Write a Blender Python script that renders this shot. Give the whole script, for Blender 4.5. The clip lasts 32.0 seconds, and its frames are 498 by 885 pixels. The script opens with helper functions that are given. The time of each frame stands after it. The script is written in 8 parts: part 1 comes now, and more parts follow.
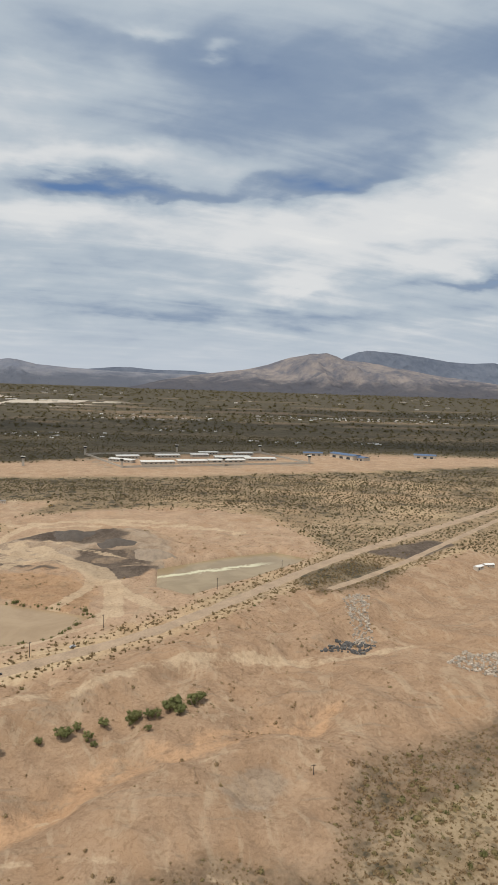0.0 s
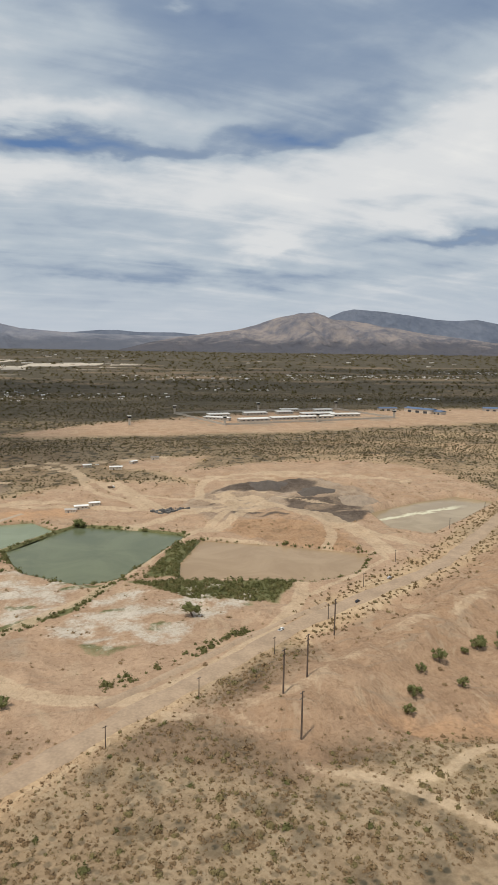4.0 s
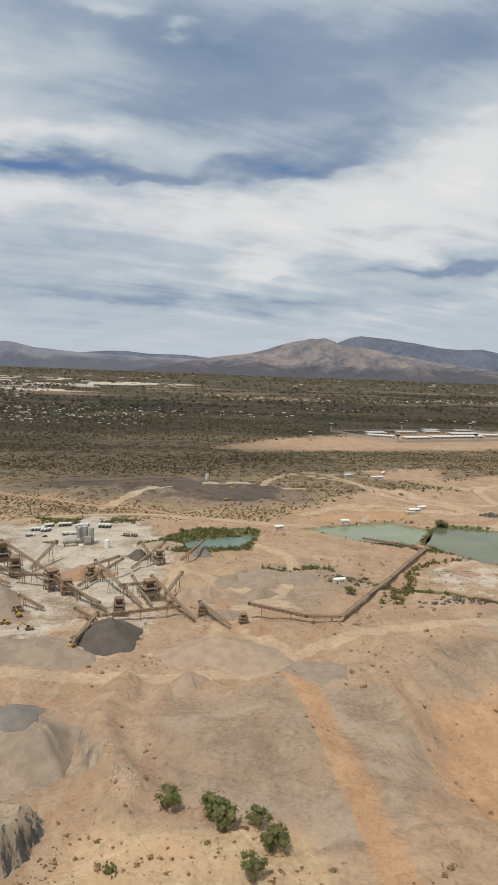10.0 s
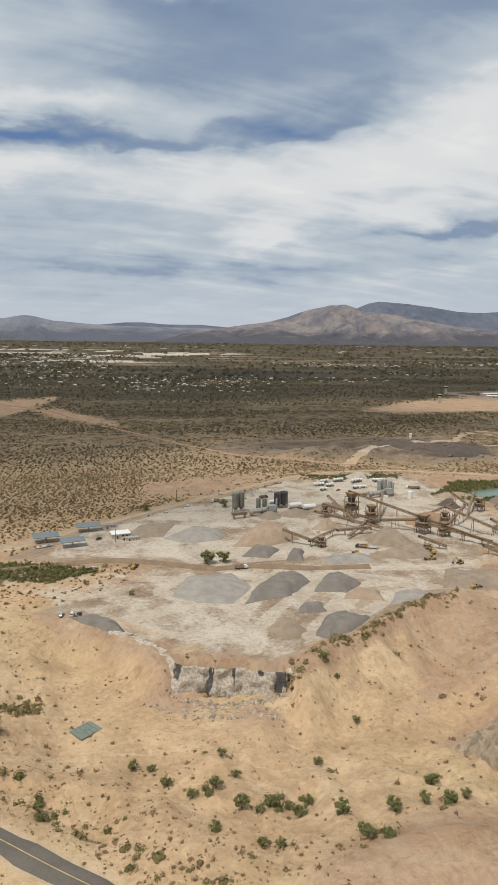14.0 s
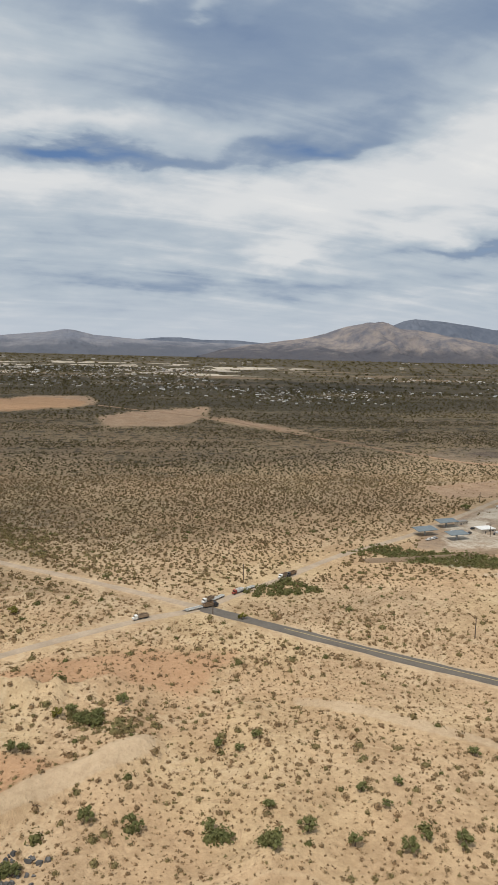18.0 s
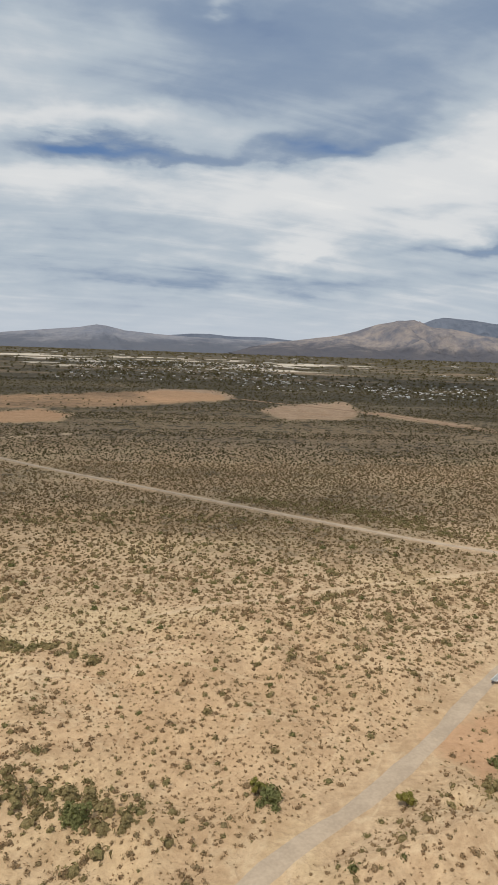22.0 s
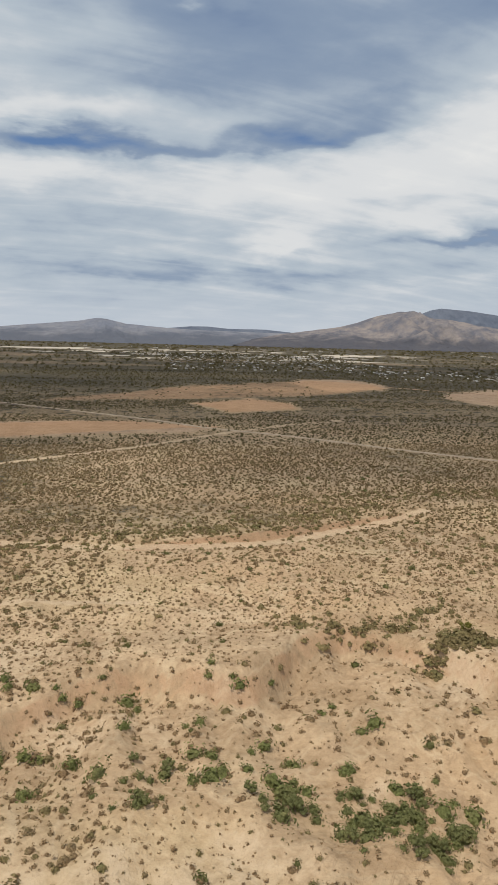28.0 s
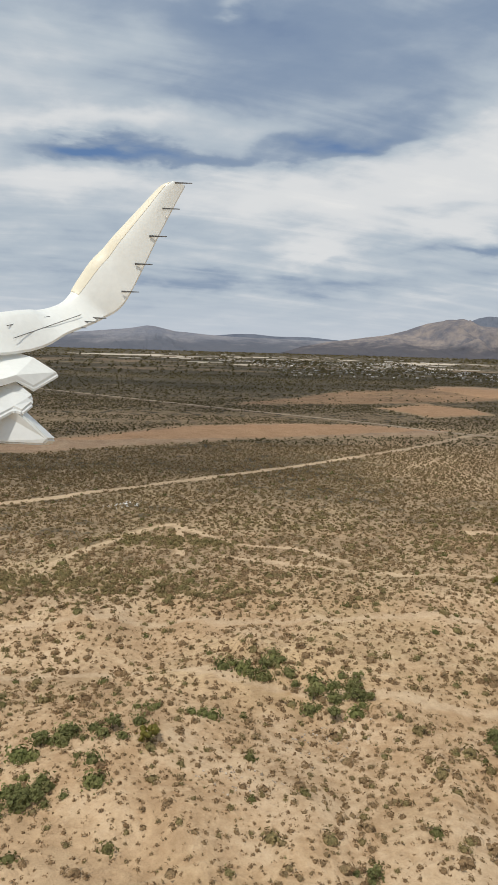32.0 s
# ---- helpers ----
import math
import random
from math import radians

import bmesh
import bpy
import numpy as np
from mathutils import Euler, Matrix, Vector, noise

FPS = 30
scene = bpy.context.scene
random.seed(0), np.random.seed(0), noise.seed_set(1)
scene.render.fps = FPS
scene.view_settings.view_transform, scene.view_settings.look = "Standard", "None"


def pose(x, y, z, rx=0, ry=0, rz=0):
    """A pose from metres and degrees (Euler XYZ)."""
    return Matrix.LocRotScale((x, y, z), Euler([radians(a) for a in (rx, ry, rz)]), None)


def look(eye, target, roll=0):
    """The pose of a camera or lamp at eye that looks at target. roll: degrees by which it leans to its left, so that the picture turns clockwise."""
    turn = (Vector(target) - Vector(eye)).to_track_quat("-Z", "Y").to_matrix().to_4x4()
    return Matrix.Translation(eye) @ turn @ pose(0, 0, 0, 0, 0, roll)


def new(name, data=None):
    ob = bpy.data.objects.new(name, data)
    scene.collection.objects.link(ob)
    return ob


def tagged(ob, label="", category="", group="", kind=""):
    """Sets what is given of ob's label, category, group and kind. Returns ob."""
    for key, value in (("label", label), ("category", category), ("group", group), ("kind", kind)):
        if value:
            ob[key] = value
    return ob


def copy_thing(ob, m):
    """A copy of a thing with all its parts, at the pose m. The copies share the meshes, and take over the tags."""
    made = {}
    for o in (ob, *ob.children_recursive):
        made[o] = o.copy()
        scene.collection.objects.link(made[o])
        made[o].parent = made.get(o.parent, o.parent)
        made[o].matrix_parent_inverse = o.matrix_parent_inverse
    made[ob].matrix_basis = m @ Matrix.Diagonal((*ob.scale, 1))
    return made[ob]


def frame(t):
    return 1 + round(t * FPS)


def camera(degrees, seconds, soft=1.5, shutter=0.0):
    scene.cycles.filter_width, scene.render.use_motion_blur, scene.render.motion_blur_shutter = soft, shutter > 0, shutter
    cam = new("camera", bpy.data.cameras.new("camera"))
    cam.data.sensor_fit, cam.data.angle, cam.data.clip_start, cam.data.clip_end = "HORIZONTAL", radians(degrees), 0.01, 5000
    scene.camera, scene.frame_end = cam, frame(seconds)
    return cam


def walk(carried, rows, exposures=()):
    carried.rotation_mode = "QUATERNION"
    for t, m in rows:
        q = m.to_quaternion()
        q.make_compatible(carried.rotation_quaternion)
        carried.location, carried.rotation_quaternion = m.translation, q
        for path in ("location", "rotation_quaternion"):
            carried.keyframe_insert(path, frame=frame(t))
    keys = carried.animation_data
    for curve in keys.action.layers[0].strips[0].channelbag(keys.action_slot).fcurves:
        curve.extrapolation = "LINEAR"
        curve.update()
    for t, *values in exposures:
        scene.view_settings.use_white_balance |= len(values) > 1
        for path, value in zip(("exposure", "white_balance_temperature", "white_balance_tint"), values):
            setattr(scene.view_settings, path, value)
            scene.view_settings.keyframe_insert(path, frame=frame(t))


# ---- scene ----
# The landscape stands at about a third of its true size, so that the far range is within the lens's reach.


def aim(x, y, z, yaw, pitch, roll):
    a, b = radians(yaw), radians(pitch)
    way = Vector((-math.sin(a) * math.cos(b), math.cos(a) * math.cos(b), math.sin(b)))
    return look(Vector((x, y, z)), Vector((x, y, z)) + way * 10, roll)


ROWS = [
    (0.0, -3.96, 3.64, 66.52, -7.02, -5.05, 1.82),
    (0.5, -14.76, 3.40, 65.96, -7.69, -4.62, 1.52),
    (1.0, -25.63, 3.16, 65.40, -8.03, -5.01, 1.23),
    (1.5, -36.56, 2.93, 64.84, -8.23, -6.03, 0.79),
    (2.0, -47.55, 2.72, 64.29, -8.36, -7.23, 0.58),
    (2.5, -58.60, 2.51, 63.74, -8.53, -8.12, 0.45),
    (3.0, -69.71, 2.31, 63.19, -8.74, -8.49, 0.43),
    (3.5, -80.88, 2.12, 62.64, -8.96, -8.37, 0.67),
    (5.5, -126.06, 1.44, 60.49, -9.67, -8.18, 1.07),
    (6.0, -137.48, 1.29, 59.95, -9.56, -8.19, 1.07),
    (6.5, -148.94, 1.15, 59.42, -9.60, -7.82, 0.97),
    (7.0, -160.45, 1.02, 58.90, -9.67, -7.13, 1.03),
    (7.5, -172.00, 0.89, 58.37, -9.95, -6.29, 0.98),
    (8.0, -183.58, 0.78, 57.85, -10.25, -5.56, 0.89),
    (8.5, -195.21, 0.67, 57.33, -10.40, -5.24, 1.09),
    (9.0, -206.87, 0.57, 56.81, -10.44, -5.21, 1.21),
    (9.5, -218.56, 0.48, 56.30, -10.37, -5.58, 1.82),
    (10.0, -230.28, 0.40, 55.79, -10.29, -6.21, 2.16),
    (10.5, -242.04, 0.32, 55.28, -10.25, -6.97, 2.06),
    (11.0, -253.82, 0.26, 54.77, -10.17, -7.65, 1.55),
    (11.5, -265.63, 0.20, 54.27, -10.08, -8.19, 0.60),
    (12.0, -277.47, 0.14, 53.77, -10.01, -8.67, 0.20),
    (12.5, -289.32, 0.10, 53.27, -9.96, -9.10, 0.20),
    (13.0, -301.20, 0.06, 52.77, -9.97, -9.40, 0.38),
    (13.5, -313.10, 0.03, 52.28, -9.94, -9.40, 0.67),
    (14.0, -325.01, 0.01, 51.79, -9.79, -8.82, 0.78),
    (14.5, -336.94, -0.00, 51.30, -9.46, -7.85, 0.75),
    (15.0, -348.88, -0.01, 50.82, -9.07, -6.66, 0.62),
    (15.5, -360.84, -0.01, 50.33, -8.68, -5.77, 0.59),
    (17.5, -408.73, 0.06, 48.43, -7.94, -6.86, 1.30),
    (18.0, -420.71, 0.10, 47.96, -7.99, -7.51, 1.41),
    (18.5, -432.69, 0.14, 47.49, -8.08, -7.90, 1.62),
    (19.0, -444.68, 0.19, 47.03, -8.14, -8.07, 1.80),
    (19.5, -456.65, 0.25, 46.57, -8.13, -8.16, 2.01),
    (20.0, -468.63, 0.31, 46.11, -8.05, -8.30, 2.04),
    (20.5, -480.59, 0.38, 45.65, -7.91, -8.56, 2.05),
    (21.0, -492.55, 0.46, 45.20, -7.65, -8.60, 1.81),
    (21.5, -504.50, 0.54, 44.75, -7.22, -8.34, 1.72),
    (22.0, -516.43, 0.63, 44.30, -6.82, -7.79, 1.95),
    (22.5, -528.35, 0.72, 43.85, -6.53, -7.02, 2.36),
    (23.0, -540.25, 0.82, 43.41, -6.59, -6.56, 2.97),
    (23.5, -552.13, 0.93, 42.97, -7.07, -6.59, 3.62),
    (24.0, -564.00, 1.04, 42.53, -7.90, -6.85, 4.02),
    (24.5, -575.84, 1.16, 42.10, -8.86, -7.23, 3.95),
    (26.5, -622.95, 1.70, 40.38, -9.62, -7.40, 1.19),
    (27.0, -634.65, 1.85, 39.96, -9.18, -7.56, 1.27),
    (27.5, -646.32, 2.00, 39.54, -8.83, -7.93, 1.17),
    (28.0, -657.96, 2.17, 39.12, -8.57, -8.37, 1.45),
    (28.5, -669.56, 2.33, 38.71, -8.49, -8.57, 2.03),
    (29.0, -681.12, 2.50, 38.30, -8.58, -8.23, 2.79),
    (29.5, -692.64, 2.68, 37.89, -8.63, -7.45, 3.52),
    (30.0, -704.11, 2.86, 37.48, -8.31, -6.73, 3.68),
    (30.5, -715.55, 3.05, 37.08, -7.60, -6.52, 3.28),
    (31.0, -726.93, 3.24, 36.68, -6.72, -6.84, 2.90),
    (31.5, -738.27, 3.44, 36.28, -6.09, -7.40, 2.19),
    (32.0, -749.56, 3.64, 35.88, -5.80, -7.80, 1.62),
]
cam = camera(40.67, 32.0, soft=1.5)
walk(cam, [(r[0], aim(*r[1:])) for r in ROWS])
scene.view_settings.exposure = 0.0

# ---- sky and sun ----
SUN_AZ, SUN_EL = radians(228), radians(64)      # azimuth from +y towards +x


def nodes_of(owner):
    owner.use_nodes = True
    tree = owner.node_tree
    tree.nodes.clear()
    return tree


def node(tree, kind, **sets):
    n = tree.nodes.new(kind)
    for key, value in sets.items():
        if key in n.inputs:
            n.inputs[key].default_value = value
        elif key == "op":
            n.operation = value
        elif key == "blend":
            n.blend_type = value
    return n


class Net:
    """Small helper round a node tree."""

    def __init__(self, tree):
        self.t = tree

    def put(self, sock, value):
        if hasattr(value, "is_output"):
            self.t.links.new(value, sock)
        else:
            sock.default_value = value

    def math(self, op, a, b=0.0, c=0.0, clamp=False):
        n = self.t.nodes.new("ShaderNodeMath")
        n.operation, n.use_clamp = op, clamp
        for s, v in zip(n.inputs, (a, b, c)):
            self.put(s, v)
        return n.outputs[0]

    def noise(self, vec, scale, detail=4.0, rough=0.55, distort=0.0):
        n = self.t.nodes.new("ShaderNodeTexNoise")
        if vec is not None:
            self.put(n.inputs["Vector"], vec)
        self.put(n.inputs["Scale"], scale)
        n.inputs["Detail"].default_value = detail
        n.inputs["Roughness"].default_value = rough
        n.inputs["Distortion"].default_value = distort
        return n.outputs[0]

    def cells(self, vec, scale, out="Distance"):
        n = self.t.nodes.new("ShaderNodeTexVoronoi")
        self.put(n.inputs["Vector"], vec)
        n.inputs["Scale"].default_value = scale
        return n.outputs[out]

    def step(self, v, lo, hi, a=0.0, b=1.0):
        n = self.t.nodes.new("ShaderNodeMapRange")
        n.interpolation_type = "SMOOTHSTEP"
        for s, x in zip(n.inputs, (v, lo, hi, a, b)):
            self.put(s, x)
        return n.outputs[0]

    def mix(self, f, a, b, blend="MIX"):
        n = self.t.nodes.new("ShaderNodeMix")
        n.data_type, n.blend_type = "RGBA", blend
        self.put(n.inputs[0], f)
        for s, v in ((n.inputs[6], a), (n.inputs[7], b)):
            if isinstance(v, tuple) and len(v) == 3:
                v = (*v, 1.0)
            self.put(s, v)
        return n.outputs[2]

    def stretch(self, vec, scale, loc=(0, 0, 0)):
        n = self.t.nodes.new("ShaderNodeMapping")
        self.put(n.inputs[0], vec)
        n.inputs["Scale"].default_value = scale
        n.inputs["Location"].default_value = loc
        return n.outputs[0]


world = bpy.data.worlds.new("desert_sky")
scene.world = world
wt = nodes_of(world)
W = Net(wt)
sky = wt.nodes.new("ShaderNodeTexSky")
sky.sky_type, sky.sun_disc = "NISHITA", False
sky.sun_elevation, sky.sun_rotation = SUN_EL, SUN_AZ
sky.air_density, sky.dust_density, sky.ozone_density = 1.0, 0.6, 1.5
geo = wt.nodes.new("ShaderNodeTexCoord")
split = wt.nodes.new("ShaderNodeSeparateXYZ")
wt.links.new(geo.outputs["Generated"], split.inputs[0])
dx, dy, dz = split.outputs
# the cloud deck: the direction laid onto a level sheet overhead
lift = W.math("MAXIMUM", W.math("ADD", dz, 0.20), 0.08)
deck = wt.nodes.new("ShaderNodeCombineXYZ")
W.put(deck.inputs[0], W.math("DIVIDE", dx, lift))
W.put(deck.inputs[1], W.math("DIVIDE", dy, lift))
flat = deck.outputs[0]
turned = wt.nodes.new("ShaderNodeMapping")
W.put(turned.inputs[0], flat)
turned.inputs["Rotation"].default_value = (0, 0, radians(-14))
turned.inputs["Scale"].default_value = (0.8, 1.15, 1.0)
turned.inputs["Location"].default_value = (3.1, 1.7, 0.0)
lay = turned.outputs[0]
big = W.noise(lay, 1.1, 4.0, 0.5, 0.4)
small = W.noise(W.stretch(lay, (1.1, 1.0, 1.0)), 4.5, 6.0, 0.55, 0.25)
streak = W.noise(W.stretch(lay, (0.45, 1.9, 1.0)), 2.2, 5.0, 0.55, 0.6)
ragged = W.stretch(geo.outputs["Generated"], (1.0, 1.0, 2.6))
sway = W.math("SUBTRACT", W.noise(ragged, 7.0, 5.0, 0.5, 0.2), 0.5)
heave = W.math("SUBTRACT", W.noise(W.stretch(ragged, (1.0, 1.0, 1.0), (5.2, 3.1, 1.4)), 9.0, 5.0, 0.5, 0.2), 0.5)
elev = W.math("ADD", W.math("ARCSINE", dz), W.math("MULTIPLY", heave, radians(4.6)))
azim = W.math("ADD", W.math("ARCTAN2", dx, dy), W.math("MULTIPLY", sway, radians(11.0)))


def lobe(az, el, waz, wel, lean=0.0):
    """A soft patch of the sky round a direction, in degrees; lean tips its long axis up to the right."""
    a = W.math("SUBTRACT", azim, radians(az))
    e = W.math("SUBTRACT", elev, radians(el))
    if lean:
        e = W.math("SUBTRACT", e, W.math("MULTIPLY", a, lean))
    a, e = W.math("DIVIDE", a, radians(waz)), W.math("DIVIDE", e, radians(wel))
    d = W.math("ADD", W.math("MULTIPLY", a, a), W.math("MULTIPLY", e, e))
    return W.math("POWER", 2.718, W.math("MULTIPLY", d, -1.0))


thick = W.math("ADD", 0.60, W.math("ADD", W.math("MULTIPLY", W.math("SUBTRACT", big, 0.5), 0.42), W.math("ADD", W.math("MULTIPLY", W.math("SUBTRACT", streak, 0.5), 0.40), W.math("MULTIPLY", W.math("SUBTRACT", small, 0.5), 0.34))))
CLOUDS = (
    (-6.5, 15.2, 5.2, 0.85, -0.66, 0.0), (1.0, 15.0, 4.0, 0.6, -0.26, 0.0), (12.0, 15.9, 7.5, 0.8, -0.34, 0.10), (18.0, 18.0, 5.0, 1.1, -0.20, 0.2),
    (8.0, 19.6, 15.0, 2.4, -0.20, 0.0), (8.0, 24.0, 22.0, 2.6, -0.24, 0.0), (27.0, 24.5, 8.0, 4.0, -0.16, 0.0), (-6.0, 17.4, 8.0, 1.0, 0.20, 0.05),
    (14.0, 12.3, 14.0, 2.1, 0.28, 0.06), (27.0, 16.6, 7.0, 2.6, 0.22, 0.15), (-8.0, 12.6, 7.0, 1.0, 0.20, 0.0), (27.0, 8.6, 8.0, 0.55, -0.32, 0.03),
    (11.0, 8.7, 4.5, 0.8, 0.26, 0.0), (23.0, 10.3, 8.0, 0.8, 0.18, 0.02), (7.0, 6.0, 17.0, 1.0, -0.26, 0.0), (-8.0, 8.3, 8.0, 1.3, -0.16, 0.0),
    (-3.0, 25.9, 2.6, 0.6, 0.22, 0.0), (4.6, 25.3, 2.0, 0.5, 0.22, 0.0), (-9.0, 22.3, 8.0, 1.1, 0.12, 0.0))
for az, el, waz, wel, much, lean in CLOUDS:
    thick = W.math("ADD", thick, W.math("MULTIPLY", lobe(az, el, waz, wel, lean), much))
blue = W.mix(1.0, sky.outputs[0], (0.62, 0.70, 0.84), "MULTIPLY")
both = W.mix(W.step(thick, 0.02, 0.34), blue, (2.42, 3.15, 4.3))
both = W.mix(W.step(thick, 0.30, 0.58), both, (4.5, 5.15, 5.8))
both = W.mix(W.step(thick, 0.54, 0.80), both, (7.0, 7.15, 7.25))
both = W.mix(W.step(thick, 0.80, 1.05), both, (8.5, 8.4, 8.1))
low = W.step(elev, radians(0.5), radians(6.5), 0.85, 0.0)
both = W.mix(low, both, (5.1, 5.6, 6.25))
ground_side = W.step(dz, -0.02, 0.0)
both = W.mix(ground_side, (1.6, 1.3, 1.0), both)
bg = wt.nodes.new("ShaderNodeBackground")
W.put(bg.inputs[0], both)
bg.inputs[1].default_value = 0.1
wo = wt.nodes.new("ShaderNodeOutputWorld")
wt.links.new(bg.outputs[0], wo.inputs[0])

sun = new("sun", bpy.data.lights.new("sun", "SUN"))
sun.data.energy, sun.data.angle, sun.data.color = 2.8, radians(3.0), (1.0, 0.94, 0.84)
sun_dir = Vector((math.sin(SUN_AZ) * math.cos(SUN_EL), math.cos(SUN_AZ) * math.cos(SUN_EL), math.sin(SUN_EL)))
sun.matrix_world = look(sun_dir * 900, (0, 0, 0))


# ---- materials ----
def material(name, base, rough=0.85, metal=0.0, vary=0.25, scale=2.0, bump=0.0, grain=None, island=0.0, per_object=0.0):
    """A plain procedural material: two scales of variation on a base colour."""
    m = bpy.data.materials.new(name)
    t = nodes_of(m)
    n = Net(t)
    at = t.nodes.new("ShaderNodeNewGeometry")
    pos = at.outputs["Position"]
    a = n.noise(pos, scale, 5.0)
    b = n.noise(pos, grain or scale * 9, 3.0)
    f = n.math("ADD", n.math("MULTIPLY", a, 0.6), n.math("MULTIPLY", b, 0.4))
    f = n.step(f, 0.3, 0.7)
    dark = tuple(c * (1 - vary) for c in base)
    light = tuple(min(1.0, c * (1 + vary)) for c in base)
    col = n.mix(f, dark, light)
    if island:
        r = at.outputs["Random Per Island"]
        col = n.mix(1.0, col, n.mix(r, tuple([1 - island] * 3), tuple([1 + island] * 3)), "MULTIPLY")
    if per_object:
        info = t.nodes.new("ShaderNodeObjectInfo")
        col = n.mix(1.0, col, n.mix(info.outputs["Random"], tuple([1 - per_object] * 3), tuple([1 + per_object] * 3)), "MULTIPLY")
    p = t.nodes.new("ShaderNodeBsdfPrincipled")
    n.put(p.inputs["Base Color"], col)
    p.inputs["Roughness"].default_value = rough
    p.inputs["Metallic"].default_value = metal
    if bump:
        u = t.nodes.new("ShaderNodeBump")
        u.inputs["Strength"].default_value = bump
        u.inputs["Distance"].default_value = 0.2
        n.put(u.inputs["Height"], b)
        t.links.new(u.outputs[0], p.inputs["Normal"])
    o = t.nodes.new("ShaderNodeOutputMaterial")
    t.links.new(p.outputs[0], o.inputs[0])
    return m


def ground_material():
    m = bpy.data.materials.new("desert_ground")
    t = nodes_of(m)
    n = Net(t)
    at = t.nodes.new("ShaderNodeNewGeometry")
    pos = n.stretch(at.outputs["Position"], (1, 1, 0.2))

    def mask(name):
        a = t.nodes.new("ShaderNodeAttribute")
        a.attribute_name = name
        s = t.nodes.new("ShaderNodeSeparateColor")
        t.links.new(a.outputs["Color"], s.inputs[0])
        return s.outputs
    one, two, three = mask("soil_a"), mask("soil_b"), mask("soil_c")
    coarse = n.noise(pos, 0.02, 6.0, 0.6)
    mid = n.noise(pos, 0.13, 6.0, 0.6, 0.4)
    fine = n.noise(pos, 1.1, 5.0, 0.65)
    grit = n.noise(pos, 6.0, 3.0, 0.6)
    rag = n.math("MULTIPLY", n.math("SUBTRACT", n.math("ADD", n.math("MULTIPLY", mid, 0.7), n.math("MULTIPLY", fine, 0.3)), 0.5), 1.7)

    def edge(v):
        return n.step(n.math("ADD", v, n.math("MULTIPLY", rag, n.step(v, 0.0, 0.15))), 0.32, 0.68)
    tone = n.step(n.math("ADD", n.math("MULTIPLY", mid, 0.55), n.math("MULTIPLY", fine, 0.45)), 0.34, 0.66)
    sand = n.mix(tone, (0.388, 0.268, 0.161), (0.605, 0.444, 0.282))
    sand = n.mix(n.step(coarse, 0.45, 0.7, 0.0, 0.5), sand, (0.50, 0.332, 0.19))
    sand = n.mix(n.step(n.noise(pos, 0.031, 5.0, 0.6), 0.48, 0.62, 0.0, 0.65), sand, n.mix(tone, (0.455, 0.333, 0.19), (0.62, 0.475, 0.288)))
    wash = n.step(n.math("ABSOLUTE", n.math("SUBTRACT", n.noise(pos, 0.034, 5.0, 0.55, 1.8), 0.5)), 0.0, 0.022, 1.0, 0.0)
    gully = n.step(n.math("ABSOLUTE", n.math("SUBTRACT", n.noise(pos, 0.085, 6.0, 0.6, 1.4), 0.5)), 0.0, 0.014, 1.0, 0.0)
    sand = n.mix(n.math("MULTIPLY", wash, 0.6), sand, (0.60, 0.46, 0.30))
    sand = n.mix(n.math("MULTIPLY", gully, n.step(coarse, 0.4, 0.6, 0.15, 0.6)), sand, (0.32, 0.22, 0.135))
    patch = n.noise(n.stretch(pos, (1.0, 1.5, 1.0)), 0.012, 5.0, 0.6, 1.0)
    sand = n.mix(n.step(patch, 0.46, 0.62, 0.0, 0.4), sand, n.mix(tone, (0.37, 0.238, 0.13), (0.53, 0.358, 0.205)))
    bare = n.mix(tone, (0.335, 0.224, 0.146), (0.485, 0.339, 0.226))
    bare = n.mix(edge(three[2]), bare, n.mix(tone, (0.29, 0.188, 0.118), (0.42, 0.285, 0.183)))
    bare = n.mix(n.step(n.noise(pos, 0.045, 6.0, 0.62, 1.2), 0.5, 0.66, 0.0, 0.6), bare, (0.37, 0.235, 0.14))
    bare = n.mix(n.step(n.noise(n.stretch(pos, (1.6, 0.7, 1)), 0.07, 7.0, 0.66, 2.0), 0.52, 0.62, 0.0, 0.5), bare, (0.47, 0.355, 0.24))
    bare = n.mix(n.step(n.noise(n.stretch(pos, (0.5, 2.2, 1)), 0.09, 6.0, 0.62, 1.6), 0.56, 0.68, 0.0, 0.5), bare, (0.29, 0.225, 0.16))
    grey = n.mix(tone, (0.26, 0.188, 0.132), (0.395, 0.298, 0.21))
    grey = n.mix(n.step(n.noise(n.stretch(pos, (1.0, 1.9, 1)), 0.06, 6.0, 0.6, 1.0), 0.48, 0.64, 0.0, 0.6), grey, (0.43, 0.345, 0.26))
    grey = n.mix(n.step(n.noise(pos, 0.075, 5.0, 0.6, 1.4), 0.54, 0.66, 0.0, 0.6), grey, (0.37, 0.265, 0.175))
    red = n.mix(tone, (0.40, 0.24, 0.136), (0.505, 0.32, 0.19))
    black = n.mix(tone, (0.078, 0.060, 0.048), (0.172, 0.133, 0.103))
    white = n.mix(tone, (0.42, 0.362, 0.288), (0.575, 0.505, 0.415))
    green = n.mix(tone, (0.10, 0.105, 0.045), (0.21, 0.20, 0.095))
    brush = n.mix(tone, (0.062, 0.053, 0.036), (0.118, 0.098, 0.066))
    col = n.mix(edge(one[0]), sand, bare)
    col = n.mix(edge(one[1]), col, grey)
    col = n.mix(edge(one[2]), col, red)
